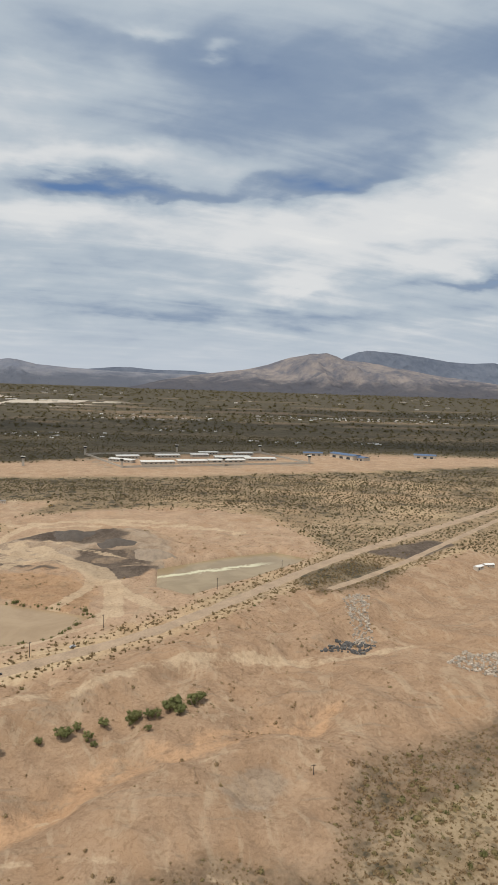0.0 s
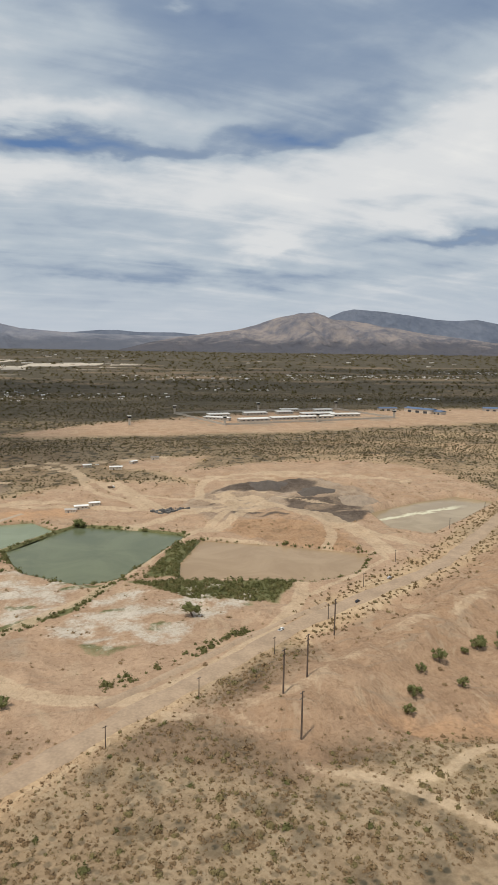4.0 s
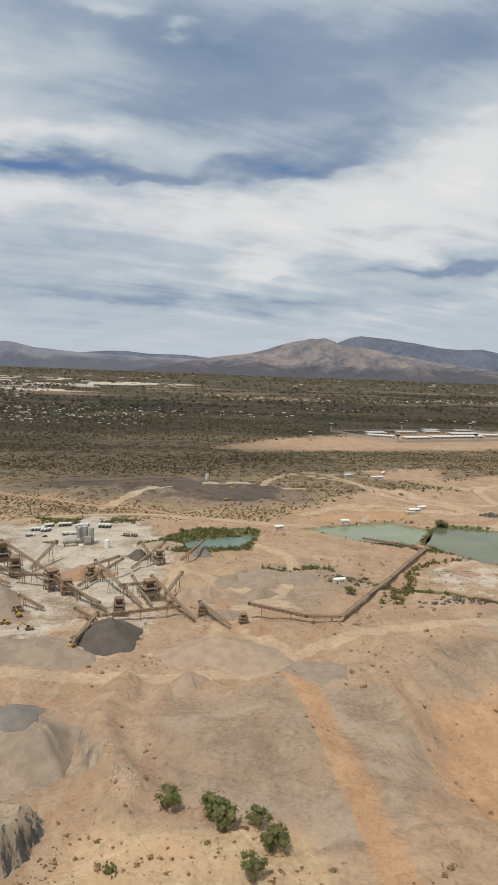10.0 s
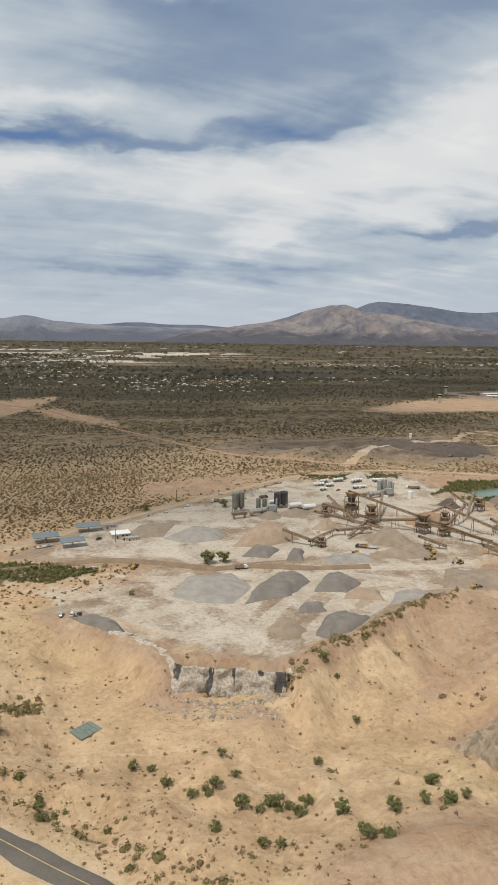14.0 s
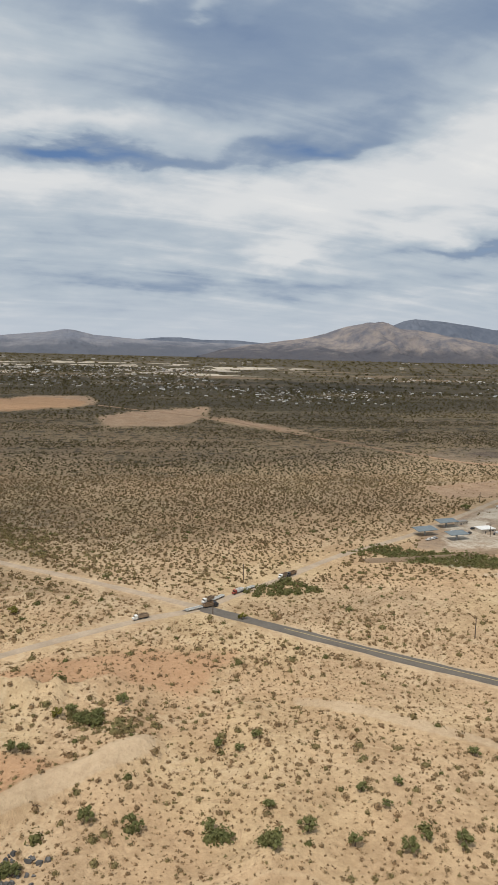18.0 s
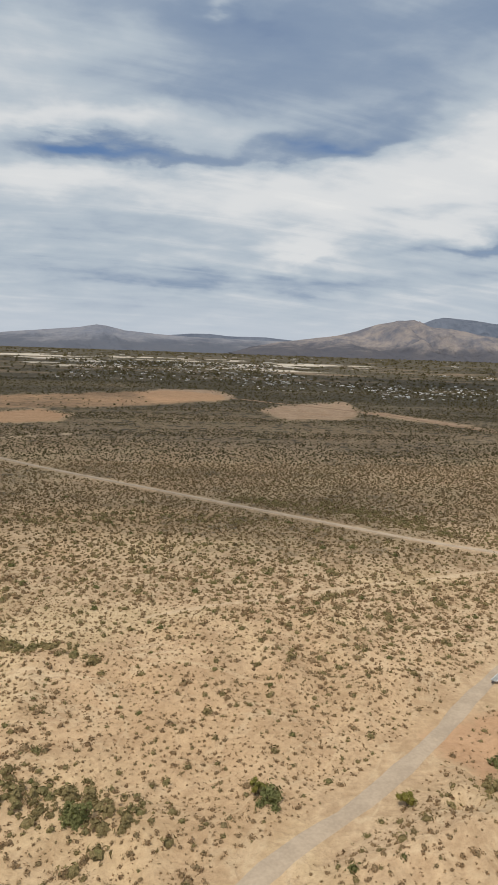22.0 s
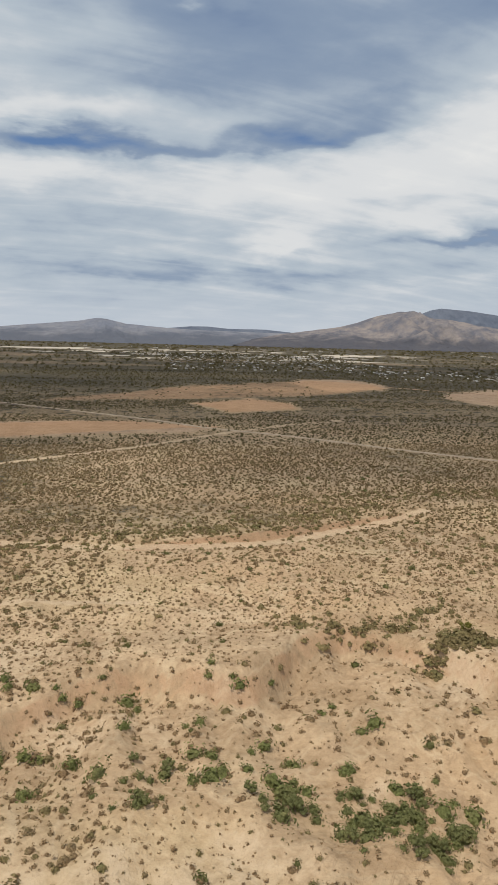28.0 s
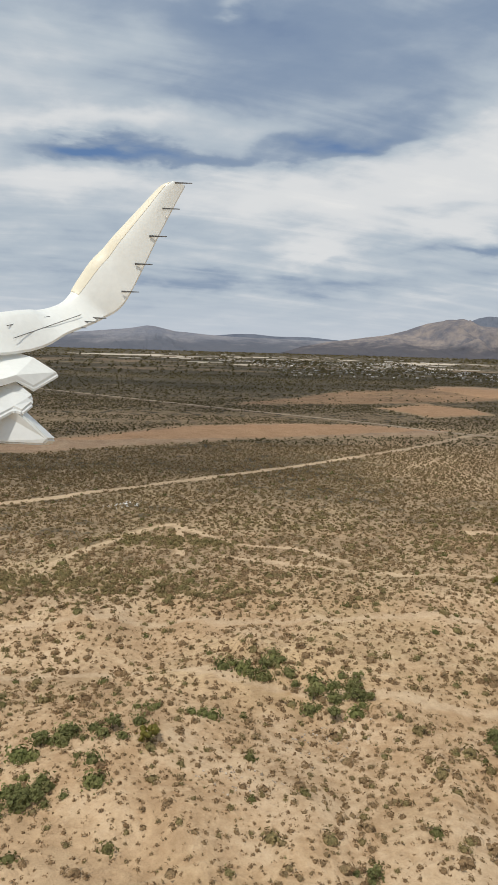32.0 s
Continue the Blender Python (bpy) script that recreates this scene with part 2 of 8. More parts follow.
    # brush: thin stands of shrubs too far off to stand singly, plus painted cloud shade
    dots = n.step(n.math("ADD", n.cells(pos, 0.55), n.math("MULTIPLY", fine, 0.25)), 0.30, 0.52, 1.0, 0.0)
    lots = n.step(n.math("ADD", n.cells(pos, 0.16), n.math("MULTIPLY", mid, 0.4)), 0.38, 0.66, 1.0, 0.0)
    spread = n.math("MULTIPLY", three[0], n.math("ADD", 0.6, n.math("ADD", n.math("MULTIPLY", dots, 0.35), n.math("MULTIPLY", lots, 0.35))), clamp=True)
    col = n.mix(spread, col, brush)
    col = n.mix(edge(two[2]), col, green)
    col = n.mix(edge(two[0]), col, black)
    col = n.mix(edge(two[1]), col, white)
    col = n.mix(n.math("MULTIPLY", edge(three[1]), 0.7), col, n.mix(n.step(one[1], 0.84, 0.93), n.mix(tone, (0.455, 0.34, 0.225), (0.57, 0.435, 0.295)), n.mix(tone, (0.48, 0.41, 0.325), (0.60, 0.53, 0.44))))
    # raw faces: dark clay and streaked rock where the soil has slid off
    lean = t.nodes.new("ShaderNodeSeparateXYZ")
    t.links.new(at.outputs["Normal"], lean.inputs[0])
    steep = n.step(lean.outputs[2], 0.90, 0.70)
    seam = n.noise(n.stretch(at.outputs["Position"], (0.9, 0.35, 0.12)), 0.9, 5.0, 0.65, 0.6)
    raw = n.mix(n.step(n.math("ADD", n.math("MULTIPLY", seam, 0.6), n.math("MULTIPLY", coarse, 0.4)), 0.42, 0.62), (0.17, 0.148, 0.122), (0.42, 0.345, 0.26))
    col = n.mix(n.math("MULTIPLY", steep, n.math("MULTIPLY", edge(one[1]), 0.95)), col, raw)
    rills = n.noise(n.stretch(at.outputs["Position"], (1.0, 1.0, 0.3)), 0.7, 6.0, 0.68, 1.2)
    col = n.mix(n.math("MULTIPLY", n.step(rills, 0.50, 0.64), n.math("ADD", 0.22, n.math("MULTIPLY", one[0], 0.3))), col, n.mix(1.0, col, (0.66, 0.62, 0.58), "MULTIPLY"))
    col = n.mix(n.step(grit, 0.52, 0.72, 0.0, 0.35), col, n.mix(1.0, col, (0.62, 0.60, 0.58), "MULTIPLY"))
    p = t.nodes.new("ShaderNodeBsdfPrincipled")
    n.put(p.inputs["Base Color"], col)
    p.inputs["Roughness"].default_value = 0.95
    p.inputs["Specular IOR Level"].default_value = 0.1
    u = t.nodes.new("ShaderNodeBump")
    u.inputs["Strength"].default_value = 0.7
    u.inputs["Distance"].default_value = 0.6
    n.put(u.inputs["Height"], n.math("ADD", n.math("ADD", n.math("MULTIPLY", mid, 1.6), n.math("MULTIPLY", one[0], n.math("MULTIPLY", n.noise(n.stretch(pos, (1.0, 0.6, 1.0)), 0.32, 7.0, 0.7, 1.6), 0.9))), n.math("ADD", n.math("MULTIPLY", fine, 0.7), n.math("MULTIPLY", grit, 0.12))))
    t.links.new(u.outputs[0], p.inputs["Normal"])
    o = t.nodes.new("ShaderNodeOutputMaterial")
    t.links.new(p.outputs[0], o.inputs[0])
    return m


# ---- the lie of the land ----
def vnoise(x, y, seed):
    """Smooth value noise on arrays."""
    xi, yi = np.floor(x).astype(np.int64), np.floor(y).astype(np.int64)
    fx, fy = x - xi, y - yi
    fx, fy = fx * fx * (3 - 2 * fx), fy * fy * (3 - 2 * fy)

    def rnd(a, b):
        h = (a * 374761393 + b * 668265263 + seed * 974634777) & 0x7FFFFFFF
        h = ((h ^ (h >> 13)) * 1274126177) & 0x7FFFFFFF
        return ((h ^ (h >> 16)) & 0xFFFF) / 65535.0
    a, b, c, d = rnd(xi, yi), rnd(xi + 1, yi), rnd(xi, yi + 1), rnd(xi + 1, yi + 1)
    return (a * (1 - fx) + b * fx) * (1 - fy) + (c * (1 - fx) + d * fx) * fy


def fbm(x, y, seed, octaves=4, gain=0.5):
    total, amp, norm = 0.0, 1.0, 0.0
    for k in range(octaves):
        total = total + amp * vnoise(x * 2 ** k, y * 2 ** k, seed + k)
        norm += amp
        amp *= gain
    return total / norm


def ridged(x, y, seed, octaves=5):
    total, amp, norm = 0.0, 1.0, 0.0
    for k in range(octaves):
        total = total + amp * (1 - np.abs(2 * vnoise(x * 2 ** k, y * 2 ** k, seed + k) - 1))
        norm += amp
        amp *= 0.5
    return total / norm


def seg_dist(x, y, pts):
    d = np.full(np.shape(x), 1e9)
    for (ax, ay), (bx, by) in zip(pts, pts[1:]):
        ux, uy = bx - ax, by - ay
        s = np.clip(((x - ax) * ux + (y - ay) * uy) / (ux * ux + uy * uy + 1e-9), 0, 1)
        d = np.minimum(d, np.hypot(x - ax - s * ux, y - ay - s * uy))
    return d


def inside(x, y, pts):
    r = np.zeros(np.shape(x), bool)
    for (ax, ay), (bx, by) in zip(pts, pts[1:] + pts[:1]):
        if ay != by:
            r ^= ((ay > y) != (by > y)) & (x < (bx - ax) * (y - ay) / (by - ay) + ax)
    return r


def area(x, y, pts, soft=3.0):
    """1 inside a plot of land, 0 outside, with a soft edge."""
    px, py = [p[0] for p in pts], [p[1] for p in pts]
    out = np.zeros(np.shape(x))
    near = (x > min(px) - soft) & (x < max(px) + soft) & (y > min(py) - soft) & (y < max(py) + soft)
    xs, ys = x[near], y[near]
    d = seg_dist(xs, ys, pts + pts[:1])
    out[near] = np.clip(0.5 + np.where(inside(xs, ys, pts), d, -d) / (2 * soft), 0, 1)
    return out


def track(x, y, pts, half, soft=1.0):
    """1 along a line on the land, 0 away from it."""
    px, py = [p[0] for p in pts], [p[1] for p in pts]
    out = np.zeros(np.shape(x))
    r = half + soft
    near = (x > min(px) - r) & (x < max(px) + r) & (y > min(py) - r) & (y < max(py) + r)
    out[near] = np.clip((half + soft - seg_dist(x[near], y[near], pts)) / soft, 0, 1)
    return out


def smooth_line(pts, step=2.5):
    """A rounded line through the given places, in even steps."""
    p = [Vector((*q, 0)) for q in pts]
    p = [2 * p[0] - p[1]] + p + [2 * p[-1] - p[-2]]
    out = []
    for a, b, c, d in zip(p, p[1:], p[2:], p[3:]):
        k = max(2, int((c - b).length / step))
        for i in range(k):
            s = i / k
            v = 0.5 * ((2 * b) + (c - a) * s + (2 * a - 5 * b + 4 * c - d) * s * s + (3 * b - a - 3 * c + d) * s ** 3)
            out.append((v.x, v.y))
    out.append((p[-2].x, p[-2].y))
    return out

# main lines and plots of the plan, in metres
DIRT_ROAD = [(205, 372), (150, 324), (68, 257), (27.6, 214.4), (-6, 179), (-35, 158), (-57, 142), (-79.5, 121.8), (-96.7, 107.1), (-112.9, 91.6), (-126.4, 79.9), (-145, 64), (-175, 40), (-210, 12), (-330, -90), (-450, -195)]
SIDE_ROAD = [(190, 345), (133, 291), (92, 251.5), (68, 229), (50, 214)]
PAVED_ROAD = [(-900, 520), (-790, 428), (-719, 371), (-660, 326), (-632, 299), (-604, 281), (-580, 263), (-540, 227), (-525, 214), (-490, 183), (-456, 153.5), (-441, 143.5), (-429, 134.9), (-412.6, 122.8), (-398, 111.1), (-382, 98.6), (-367, 87.5), (-353.4, 76.9), (-340, 66.4), (-329, 57.7), (-300, 36), (-270, 14), (-120, -105), (20, -218)]
GRAVEL_ROAD = [(-830, -200), (-690, -95), (-545, 22), (-520, 41), (-505.6, 53.8), (-496.6, 60.3), (-484.7, 71), (-475, 81), (-461, 93.2), (-442, 106.2), (-424, 116.8), (-412.7, 121.6), (-404, 129.2), (-393.4, 137.8), (-376.6, 153.2), (-353, 169.8), (-325, 194), (-300, 216), (-262, 246), (-228, 252), (-205, 246), (-180, 236), (-150, 232), (-135, 250)]
CANAL_ROAD = [(-470, 520), (-400, 455), (-377, 432), (-356, 393), (-324, 346), (-288, 294), (-257, 272), (-240, 264), (-226, 260), (-198, 240), (-174, 225)]
HAUL_ROAD = [(-200, 122), (-180, 132.7), (-165, 136), (-147, 137.7), (-131, 133.5), (-120.4, 125.7), (-112.7, 118.7), (-105, 115), (-94, 114), (-85.6, 118.8), (-71, 131.8), (-55, 154.4), (-49.4, 172), (-46, 186), (-33, 202), (-28, 226), (-40, 240), (-70, 246), (-92, 262), (-104, 300)]
RING_ROAD = [(-330, 118), (-285, 138), (-252, 121.5), (-232, 117.7), (-212, 116.9), (-202, 119.5), (-198.9, 127), (-204, 136)]
PIT_ROAD = [(-201, 118), (-198.4, 111), (-198.6, 90.5), (-199.5, 70), (-201, 50), (-204, 25)]
POND_A = [(-6, 241), (20, 257), (40, 265), (52, 254), (28, 231), (4, 210), (-6, 219)]
POND_B = [(-73, 212), (-48, 203), (-24, 192), (-33, 175), (-47, 169), (-66, 174), (-82, 175), (-81, 190)]
POND_C = [(-114, 232), (-95, 226), (-78, 217), (-90, 194), (-99, 177), (-108, 174), (-124, 185), (-133, 205), (-124, 219)]
POND_D = [(-168, 229), (-150, 235), (-130, 239), (-121, 227), (-138, 203), (-154, 213)]
POND_E = [(-212, 213), (-198, 219), (-185, 221.5), (-195, 205), (-211, 205)]
PONDS = [POND_A, POND_B, POND_C, POND_D, POND_E]
PRISON_PAD = [(-178, 425), (-125, 478), (-65, 507), (54, 556), (180, 566), (300, 560), (330, 530), (245, 502), (148, 470), (60, 450), (-3, 433), (-90, 425), (-152, 418)]
WORKS = [(-66, 290), (-104, 345), (-60, 352), (-70, 320), (0, 345), (40, 330), (56, 290), (62, 262), (30, 230), (-4, 190), (-45, 158), (-98, 106), (-140, 68), (-190, 30), (-260, 30), (-262, 62), (-330, 96), (-345, 122), (-330, 142), (-300, 205), (-262, 240), (-206, 243), (-180, 236), (-160, 262), (-112, 300)]
SPOIL = [(120, 262), (70, 225), (40, 214), (-5, 172), (-55, 135), (-100, 98), (-70, 88), (-38, 100), (-18, 84), (-5, 72), (12, 76), (30, 98), (62, 112), (110, 130), (150, 180), (165, 230)]


def sheet_axis(lo, hi, step, first, last, grow=1.16):
    mid = list(np.arange(lo, hi + step, step))
    up, s = [], step
    while (up[-1] if up else mid[-1]) < last:
        s = min(s * grow, 90)
        up.append((up[-1] if up else mid[-1]) + s)
    down, s = [], step
    while (down[-1] if down else mid[0]) > first:
        s = min(s * grow, 90)
        down.append((down[-1] if down else mid[0]) - s)
    return np.array(down[::-1] + mid + up)


GX = sheet_axis(-810, 170, 1.0, -4700, 4700, 1.12)
GY = sheet_axis(34, 250, 0.85, -4700, 4990, 1.05)
X, Y = np.meshgrid(GX, GY)

rise = 25 * (1 - np.exp(-np.maximum(0, Y - 250) / 800))
roads = np.maximum.reduce([track(X, Y, p, 3.0, 4.0) for p in (DIRT_ROAD, PAVED_ROAD, GRAVEL_ROAD, SIDE_ROAD)])
pond = np.maximum.reduce([area(X, Y, p, 2.2) for p in PONDS])
works, spoil, pad = area(X, Y, WORKS, 6), area(X, Y, SPOIL, 5), area(X, Y, PRISON_PAD, 5)
calm = (1 - roads) * (1 - np.clip(pond * 2, 0, 1)) * (1 - pad)
lumps = (fbm(X / 26, Y / 26, 11, 5) - 0.5) * 3.4 + (fbm(X / 7, Y / 7, 31, 3) - 0.5) * 0.8
near_hills = np.clip((118 - Y) / 30, 0, 1) * np.clip((-385 - X) / 20, 0, 1)
gullies = ridged(X / 16, Y / 22, 51, 4)
H = rise + calm * lumps * (0.35 + 0.75 * near_hills + 0.3 * works)
stock = area(X, Y, [(-345, 126), (-322, 106), (-303, 97), (-270, 118), (-250, 130), (-240, 200), (-300, 205), (-360, 165)], 5)
H -= calm * lumps * (0.35 + 0.3 * works) * 0.75 * stock
H += calm * near_hills * (gullies - 0.62) * 3.2
# the spoil field beside the dirt road: graded waves, ramps and rills
across, along_ = X * 0.62 - Y * 0.78, X * 0.78 + Y * 0.62
warp = 4 * (fbm(X / 24, Y / 24, 71, 3) - 0.5)
H += calm * spoil * (1.1 * np.sin(across / 7.5 + warp) + (fbm(X / 15, Y / 12, 77, 4) - 0.5) * 3.4 + (ridged(along_ / 5 + warp * 0.5, across / 22, 79, 4) - 0.6) * 1.7 + (ridged(along_ / 2.6, across / 9 + warp, 81, 2) - 0.6) * 0.5)
bench_line = track(X, Y, smooth_line([(-66, 106), (-54, 115), (-39, 128), (-20, 144), (4, 161), (31, 172), (57, 195)]), 3.5, 4.0)
H += calm * bench_line * 1.8
H -= calm * 2.0 * track(X, Y, smooth_line([(-46, 103), (-36, 101), (-24, 106), (-8, 118), (10, 126), (30, 134)]), 2.0, 6.0)
H -= calm * 2.4 * np.clip(1 - np.hypot(X - 27.3, (Y - 128) * 0.8) / 9, 0, 1)
H -= calm * 1.6 * area(X, Y, [(4, 108), (12, 117), (24, 120), (24, 106), (10, 102)], 3)
# the slumped tip in front of the plant, with a raw face towards the flat, and a ridge of dumped soil
SLUMP = [(-279.6, 76), (-277.6, 72), (-273, 69.6), (-267.6, 68.4), (-261.5, 67.4), (-257, 66.7), (-252, 66.4), (-247.4, 67.9), (-243.8, 69.6), (-241.2, 72.2), (-240.4, 75), (-241, 79), (-244, 84), (-258, 86), (-270, 84), (-278, 80)]
H += calm * works * (ridged(X / 13, Y / 11, 163, 4) - 0.62) * 1.6 * (1 - stock) * (fbm(X / 40, Y / 40, 165, 2) > 0.45)
H += calm * works * (ridged(X / 6.5, Y / 6, 167, 3) - 0.6) * 1.1 * (1 - stock) * np.clip((fbm(X / 30, Y / 24, 169, 3) - 0.38) * 5, 0, 1)
mound = area(X, Y, SLUMP, 1.6)
slump_in = area(X, Y, SLUMP, 7)
slide = area(X, Y, [(-256, 104), (-246, 111), (-238, 105), (-233, 95), (-233, 89), (-242, 83), (-250, 83), (-250, 93)], 5)
H += slide * (ridged(X / 7, Y / 12, 55, 4) - 0.6) * 2.6
dumped = track(X, Y, smooth_line([(-229.8, 114.5), (-233.7, 104), (-233.5, 95.5), (-231, 89), (-229, 85), (-231, 80)]), 0.8, 3.0)
H += dumped * (0.6 + 2.2 * ridged(X / 4, Y / 4, 56, 3))
# the sheer edge of the stock yard and the low ground below it
YARD_EDGE = [(-352, 131), (-337, 121.5), (-329, 114.5), (-322.5, 105.5), (-316, 100), (-309.5, 98.4), (-302.5, 96)]
edge_y = np.interp(X, [p[0] for p in YARD_EDGE], [p[1] for p in YARD_EDGE])
at_face = np.clip((X + 322) / 5, 0, 1)
below = np.clip((edge_y + 3.0 * at_face - Y) / (1.6 * at_face + 9 * (1 - at_face)), 0, 1) * np.clip((X + 350) / 14, 0, 1) * np.clip((-300 - X) / 2.0, 0, 1)
ridge_y = np.interp(X, [-316, -303, -297, -285, -272, -260], [78, 93, 98, 105.5, 114.5, 121])
below = np.maximum(below, np.clip((ridge_y - 1 - Y) / 12, 0, 1) ** 0.8 * np.clip((X + 314) / 8, 0, 1) * np.clip((-262 - X) / 14, 0, 1))
below *= np.clip((Y - 56) / 26, 0, 1) * (1 - roads)
H -= below * (4.0 + (fbm(X / 12, Y / 9, 63, 4) - 0.5) * 1.6) - 4 * below * (1 - below) * (ridged(X / 5, Y / 7, 64, 4) - 0.6) * 2.6
low_ground = np.clip(below * 3, 0, 1)
ridge = np.clip(1 - seg_dist(X, Y, [(-260, 121), (-272, 114.5), (-285, 105.5), (-297, 98), (-303, 92.5), (-308, 86), (-315, 79)]) / 7, 0, 1)
H += 1.9 * ridge ** 1.3 + ridge * (ridged(X / 6, Y / 6, 65, 3) - 0.6) * 1.6
yard = area(X, Y, [(-337, 124), (-322, 107), (-316, 102), (-303, 98), (-297, 100), (-272, 118), (-262, 130), (-290, 146), (-325, 142)], 3)
# the graded pit of pale sand, with a gullied scarp round its far side
PIT_RIM = [(-186, 80), (-181, 108), (-176, 118), (-169, 126.5), (-160, 131), (-148, 129.5), (-136, 126.5), (-130, 116), (-122, 106), (-132, 92), (-150, 84), (-160, 72), (-175, 62)]
sandpit = area(X, Y, PIT_RIM, 4)
toe = area(X, Y, [(-184, 80), (-178, 105), (-166, 107), (-146, 116), (-135, 111), (-129, 100), (-133, 93), (-152, 86), (-158, 74), (-174, 64)], 7)
scarp = np.clip(sandpit - toe * 1.1, 0, 1)
H -= 3.4 * toe + 0.6 * sandpit
H += scarp * (ridged(X / 4.2, Y / 14, 151, 4) - 0.6) * 5.2
H += toe * (ridged(X / 8, Y / 6, 153, 4) - 0.6) * 0.9 * area(X, Y, [(-166, 98), (-158, 105), (-142, 111), (-138, 104), (-146, 101), (-160, 94)], 5)
H += 1.3 * track(X, Y, [(-183, 108), (-183.5, 102), (-182.5, 95)], 0.5, 2.6) * (0.2 + ridged(X / 4, Y / 4, 155, 3))
# scrubby gullies beside the dirt road
side_scrub = area(X, Y, [(-153, 86), (-140, 90), (-124, 100), (-108, 104), (-128, 80), (-150, 60), (-175, 62), (-160, 73)], 4)
H += calm * side_scrub * (ridged((X + Y) / 7, (X - Y) / 16, 157, 4) - 0.6) * 2.2
# the stepped spoil mound between the ponds, and the dark tips to the left of them
for plot, lifts in (([(-70, 262), (-52, 283), (-12, 291), (4, 262), (0, 246), (-24, 250)], 3.4), ([(-85, 236), (-74, 250), (-50, 256), (-26, 236), (-34, 222), (-60, 230)], 1.8), ([(-262, 278), (-240, 306), (-190, 316), (-158, 290), (-168, 268), (-200, 266), (-228, 268)], 3.4)):
    step_ = area(X, Y, plot, 7) * (0.7 + 0.6 * fbm(X / 17, Y / 17, 159, 3))
    H += calm * lifts * (np.floor(step_ * 3) / 3 + np.clip((step_ * 3 % 1) * 2.5 - 1.5, 0, 1) / 3) + calm * area(X, Y, plot, 7) * (ridged(X / 9, Y / 9, 161, 4) - 0.6) * 2.4
# bluffs of the wash near the end of the way
bluff = 80 + 5 * np.sin(X / 13.0) + 5 * np.sin(X / 5.3 + 1) + 6 * (fbm(X / 9, X * 0, 61, 3) - 0.5)
in_bluff = np.clip((-560 - X) / 25, 0, 1) * np.clip((X + 700) / 25, 0, 1)
scar = np.clip((bluff - Y) / 4, 0, 1)
H -= in_bluff * 3.4 * scar * (0.6 + 0.6 * ridged(X / 4.5, Y / 14, 57, 4))
H += in_bluff * 4 * np.clip(scar * (1.02 - scar), 0, 1) * (ridged(X / 2.6, Y / 16, 59, 3) - 0.6) * 2.6
H -= track(X, Y, smooth_line([(-690, 134), (-661, 130), (-645, 129.5), (-629, 133), (-609, 143), (-590, 156), (-560, 160)]), 1.0, 3.0) * 0.8
mesa = area(X, Y, [(-622, 62), (-616, 72), (-606, 69), (-608, 61), (-616, 55)], 1.4)
H += mesa * (1.7 + (fbm(X / 4, Y / 4, 173, 3) - 0.5) * 1.2)
H += np.clip(1 - np.abs(mesa - 0.4) * 4, 0, 1) * (ridged(X / 2.4, Y / 5, 175, 3) - 0.6) * 1.2
H += (1 - roads) * (1.5 * np.clip(1 - seg_dist(X, Y, [(-466, 48), (-450, 59), (-433, 70), (-422, 77)]) / 3.2, 0, 1) + 1.6 * np.clip(1 - seg_dist(X, Y, [(-480, 61), (-471, 67), (-459, 80), (-452, 88), (-442, 89), (-432, 90)]) / 3.5, 0, 1))
bank = area(X, Y, [(-500, 50), (-494, 58), (-478, 74), (-464, 85), (-448, 90), (-432, 98), (-424, 92), (-440, 78), (-455, 60), (-466, 44), (-490, 40)], 4) * (1 - roads)
H += bank * (0.8 + (ridged(X / 8, Y / 8, 171, 4) - 0.6) * 4.0)
H += 2.6 * np.exp(-((X + 484) / 16) ** 2 - ((Y - 50) / 7) ** 2) * (1 - roads)
slope_ = np.clip(below * (1 - below) * 4, 0, 1)
H += slope_ * ((ridged(X / 2.6, Y / 7, 177, 3) - 0.6) * 1.3 + (ridged(X / 6, Y / 5, 179, 3) - 0.6) * 1.2)
sand_hill = np.exp(-((X + 292) / 20) ** 2 - ((Y - 54) / 9) ** 2)
H += 2.8 * sand_hill
H += 1.3 * np.clip(1 - seg_dist(X, Y, [(-352, 88), (-342, 83), (-334, 78), (-327, 73), (-322, 67), (-317, 60)]) / 6, 0, 1)
# ponds, with low banks round them
H = H * (1 - np.clip(pond * 2, 0, 1)) + (rise - 2.6 * np.clip(pond * 2 - 0.6, 0, 1)) * np.clip(pond * 2, 0, 1)
H = H.astype(float)


def gz(x, y):
    """Height of the ground at a place."""
    i = min(max(int(np.searchsorted(GX, x)) - 1, 0), len(GX) - 2)
    j = min(max(int(np.searchsorted(GY, y)) - 1, 0), len(GY) - 2)
    u, v = (x - GX[i]) / (GX[i + 1] - GX[i]), (y - GY[j]) / (GY[j + 1] - GY[j])
    return float((H[j, i] * (1 - u) + H[j, i + 1] * u) * (1 - v) + (H[j + 1, i] * (1 - u) + H[j + 1, i + 1] * u) * v)


def gz_many(x, y):
    i = np.clip(np.searchsorted(GX, x) - 1, 0, len(GX) - 2)
    j = np.clip(np.searchsorted(GY, y) - 1, 0, len(GY) - 2)
    u, v = (x - GX[i]) / (GX[i + 1] - GX[i]), (y - GY[j]) / (GY[j + 1] - GY[j])
    return (H[j, i] * (1 - u) + H[j, i + 1] * u) * (1 - v) + (H[j + 1, i] * (1 - u) + H[j + 1, i + 1] * u) * v


def at_grid(a, x, y):
    i = np.clip(np.searchsorted(GX, x), 0, len(GX) - 1)
    j = np.clip(np.searchsorted(GY, y), 0, len(GY) - 1)
    return a[j, i]


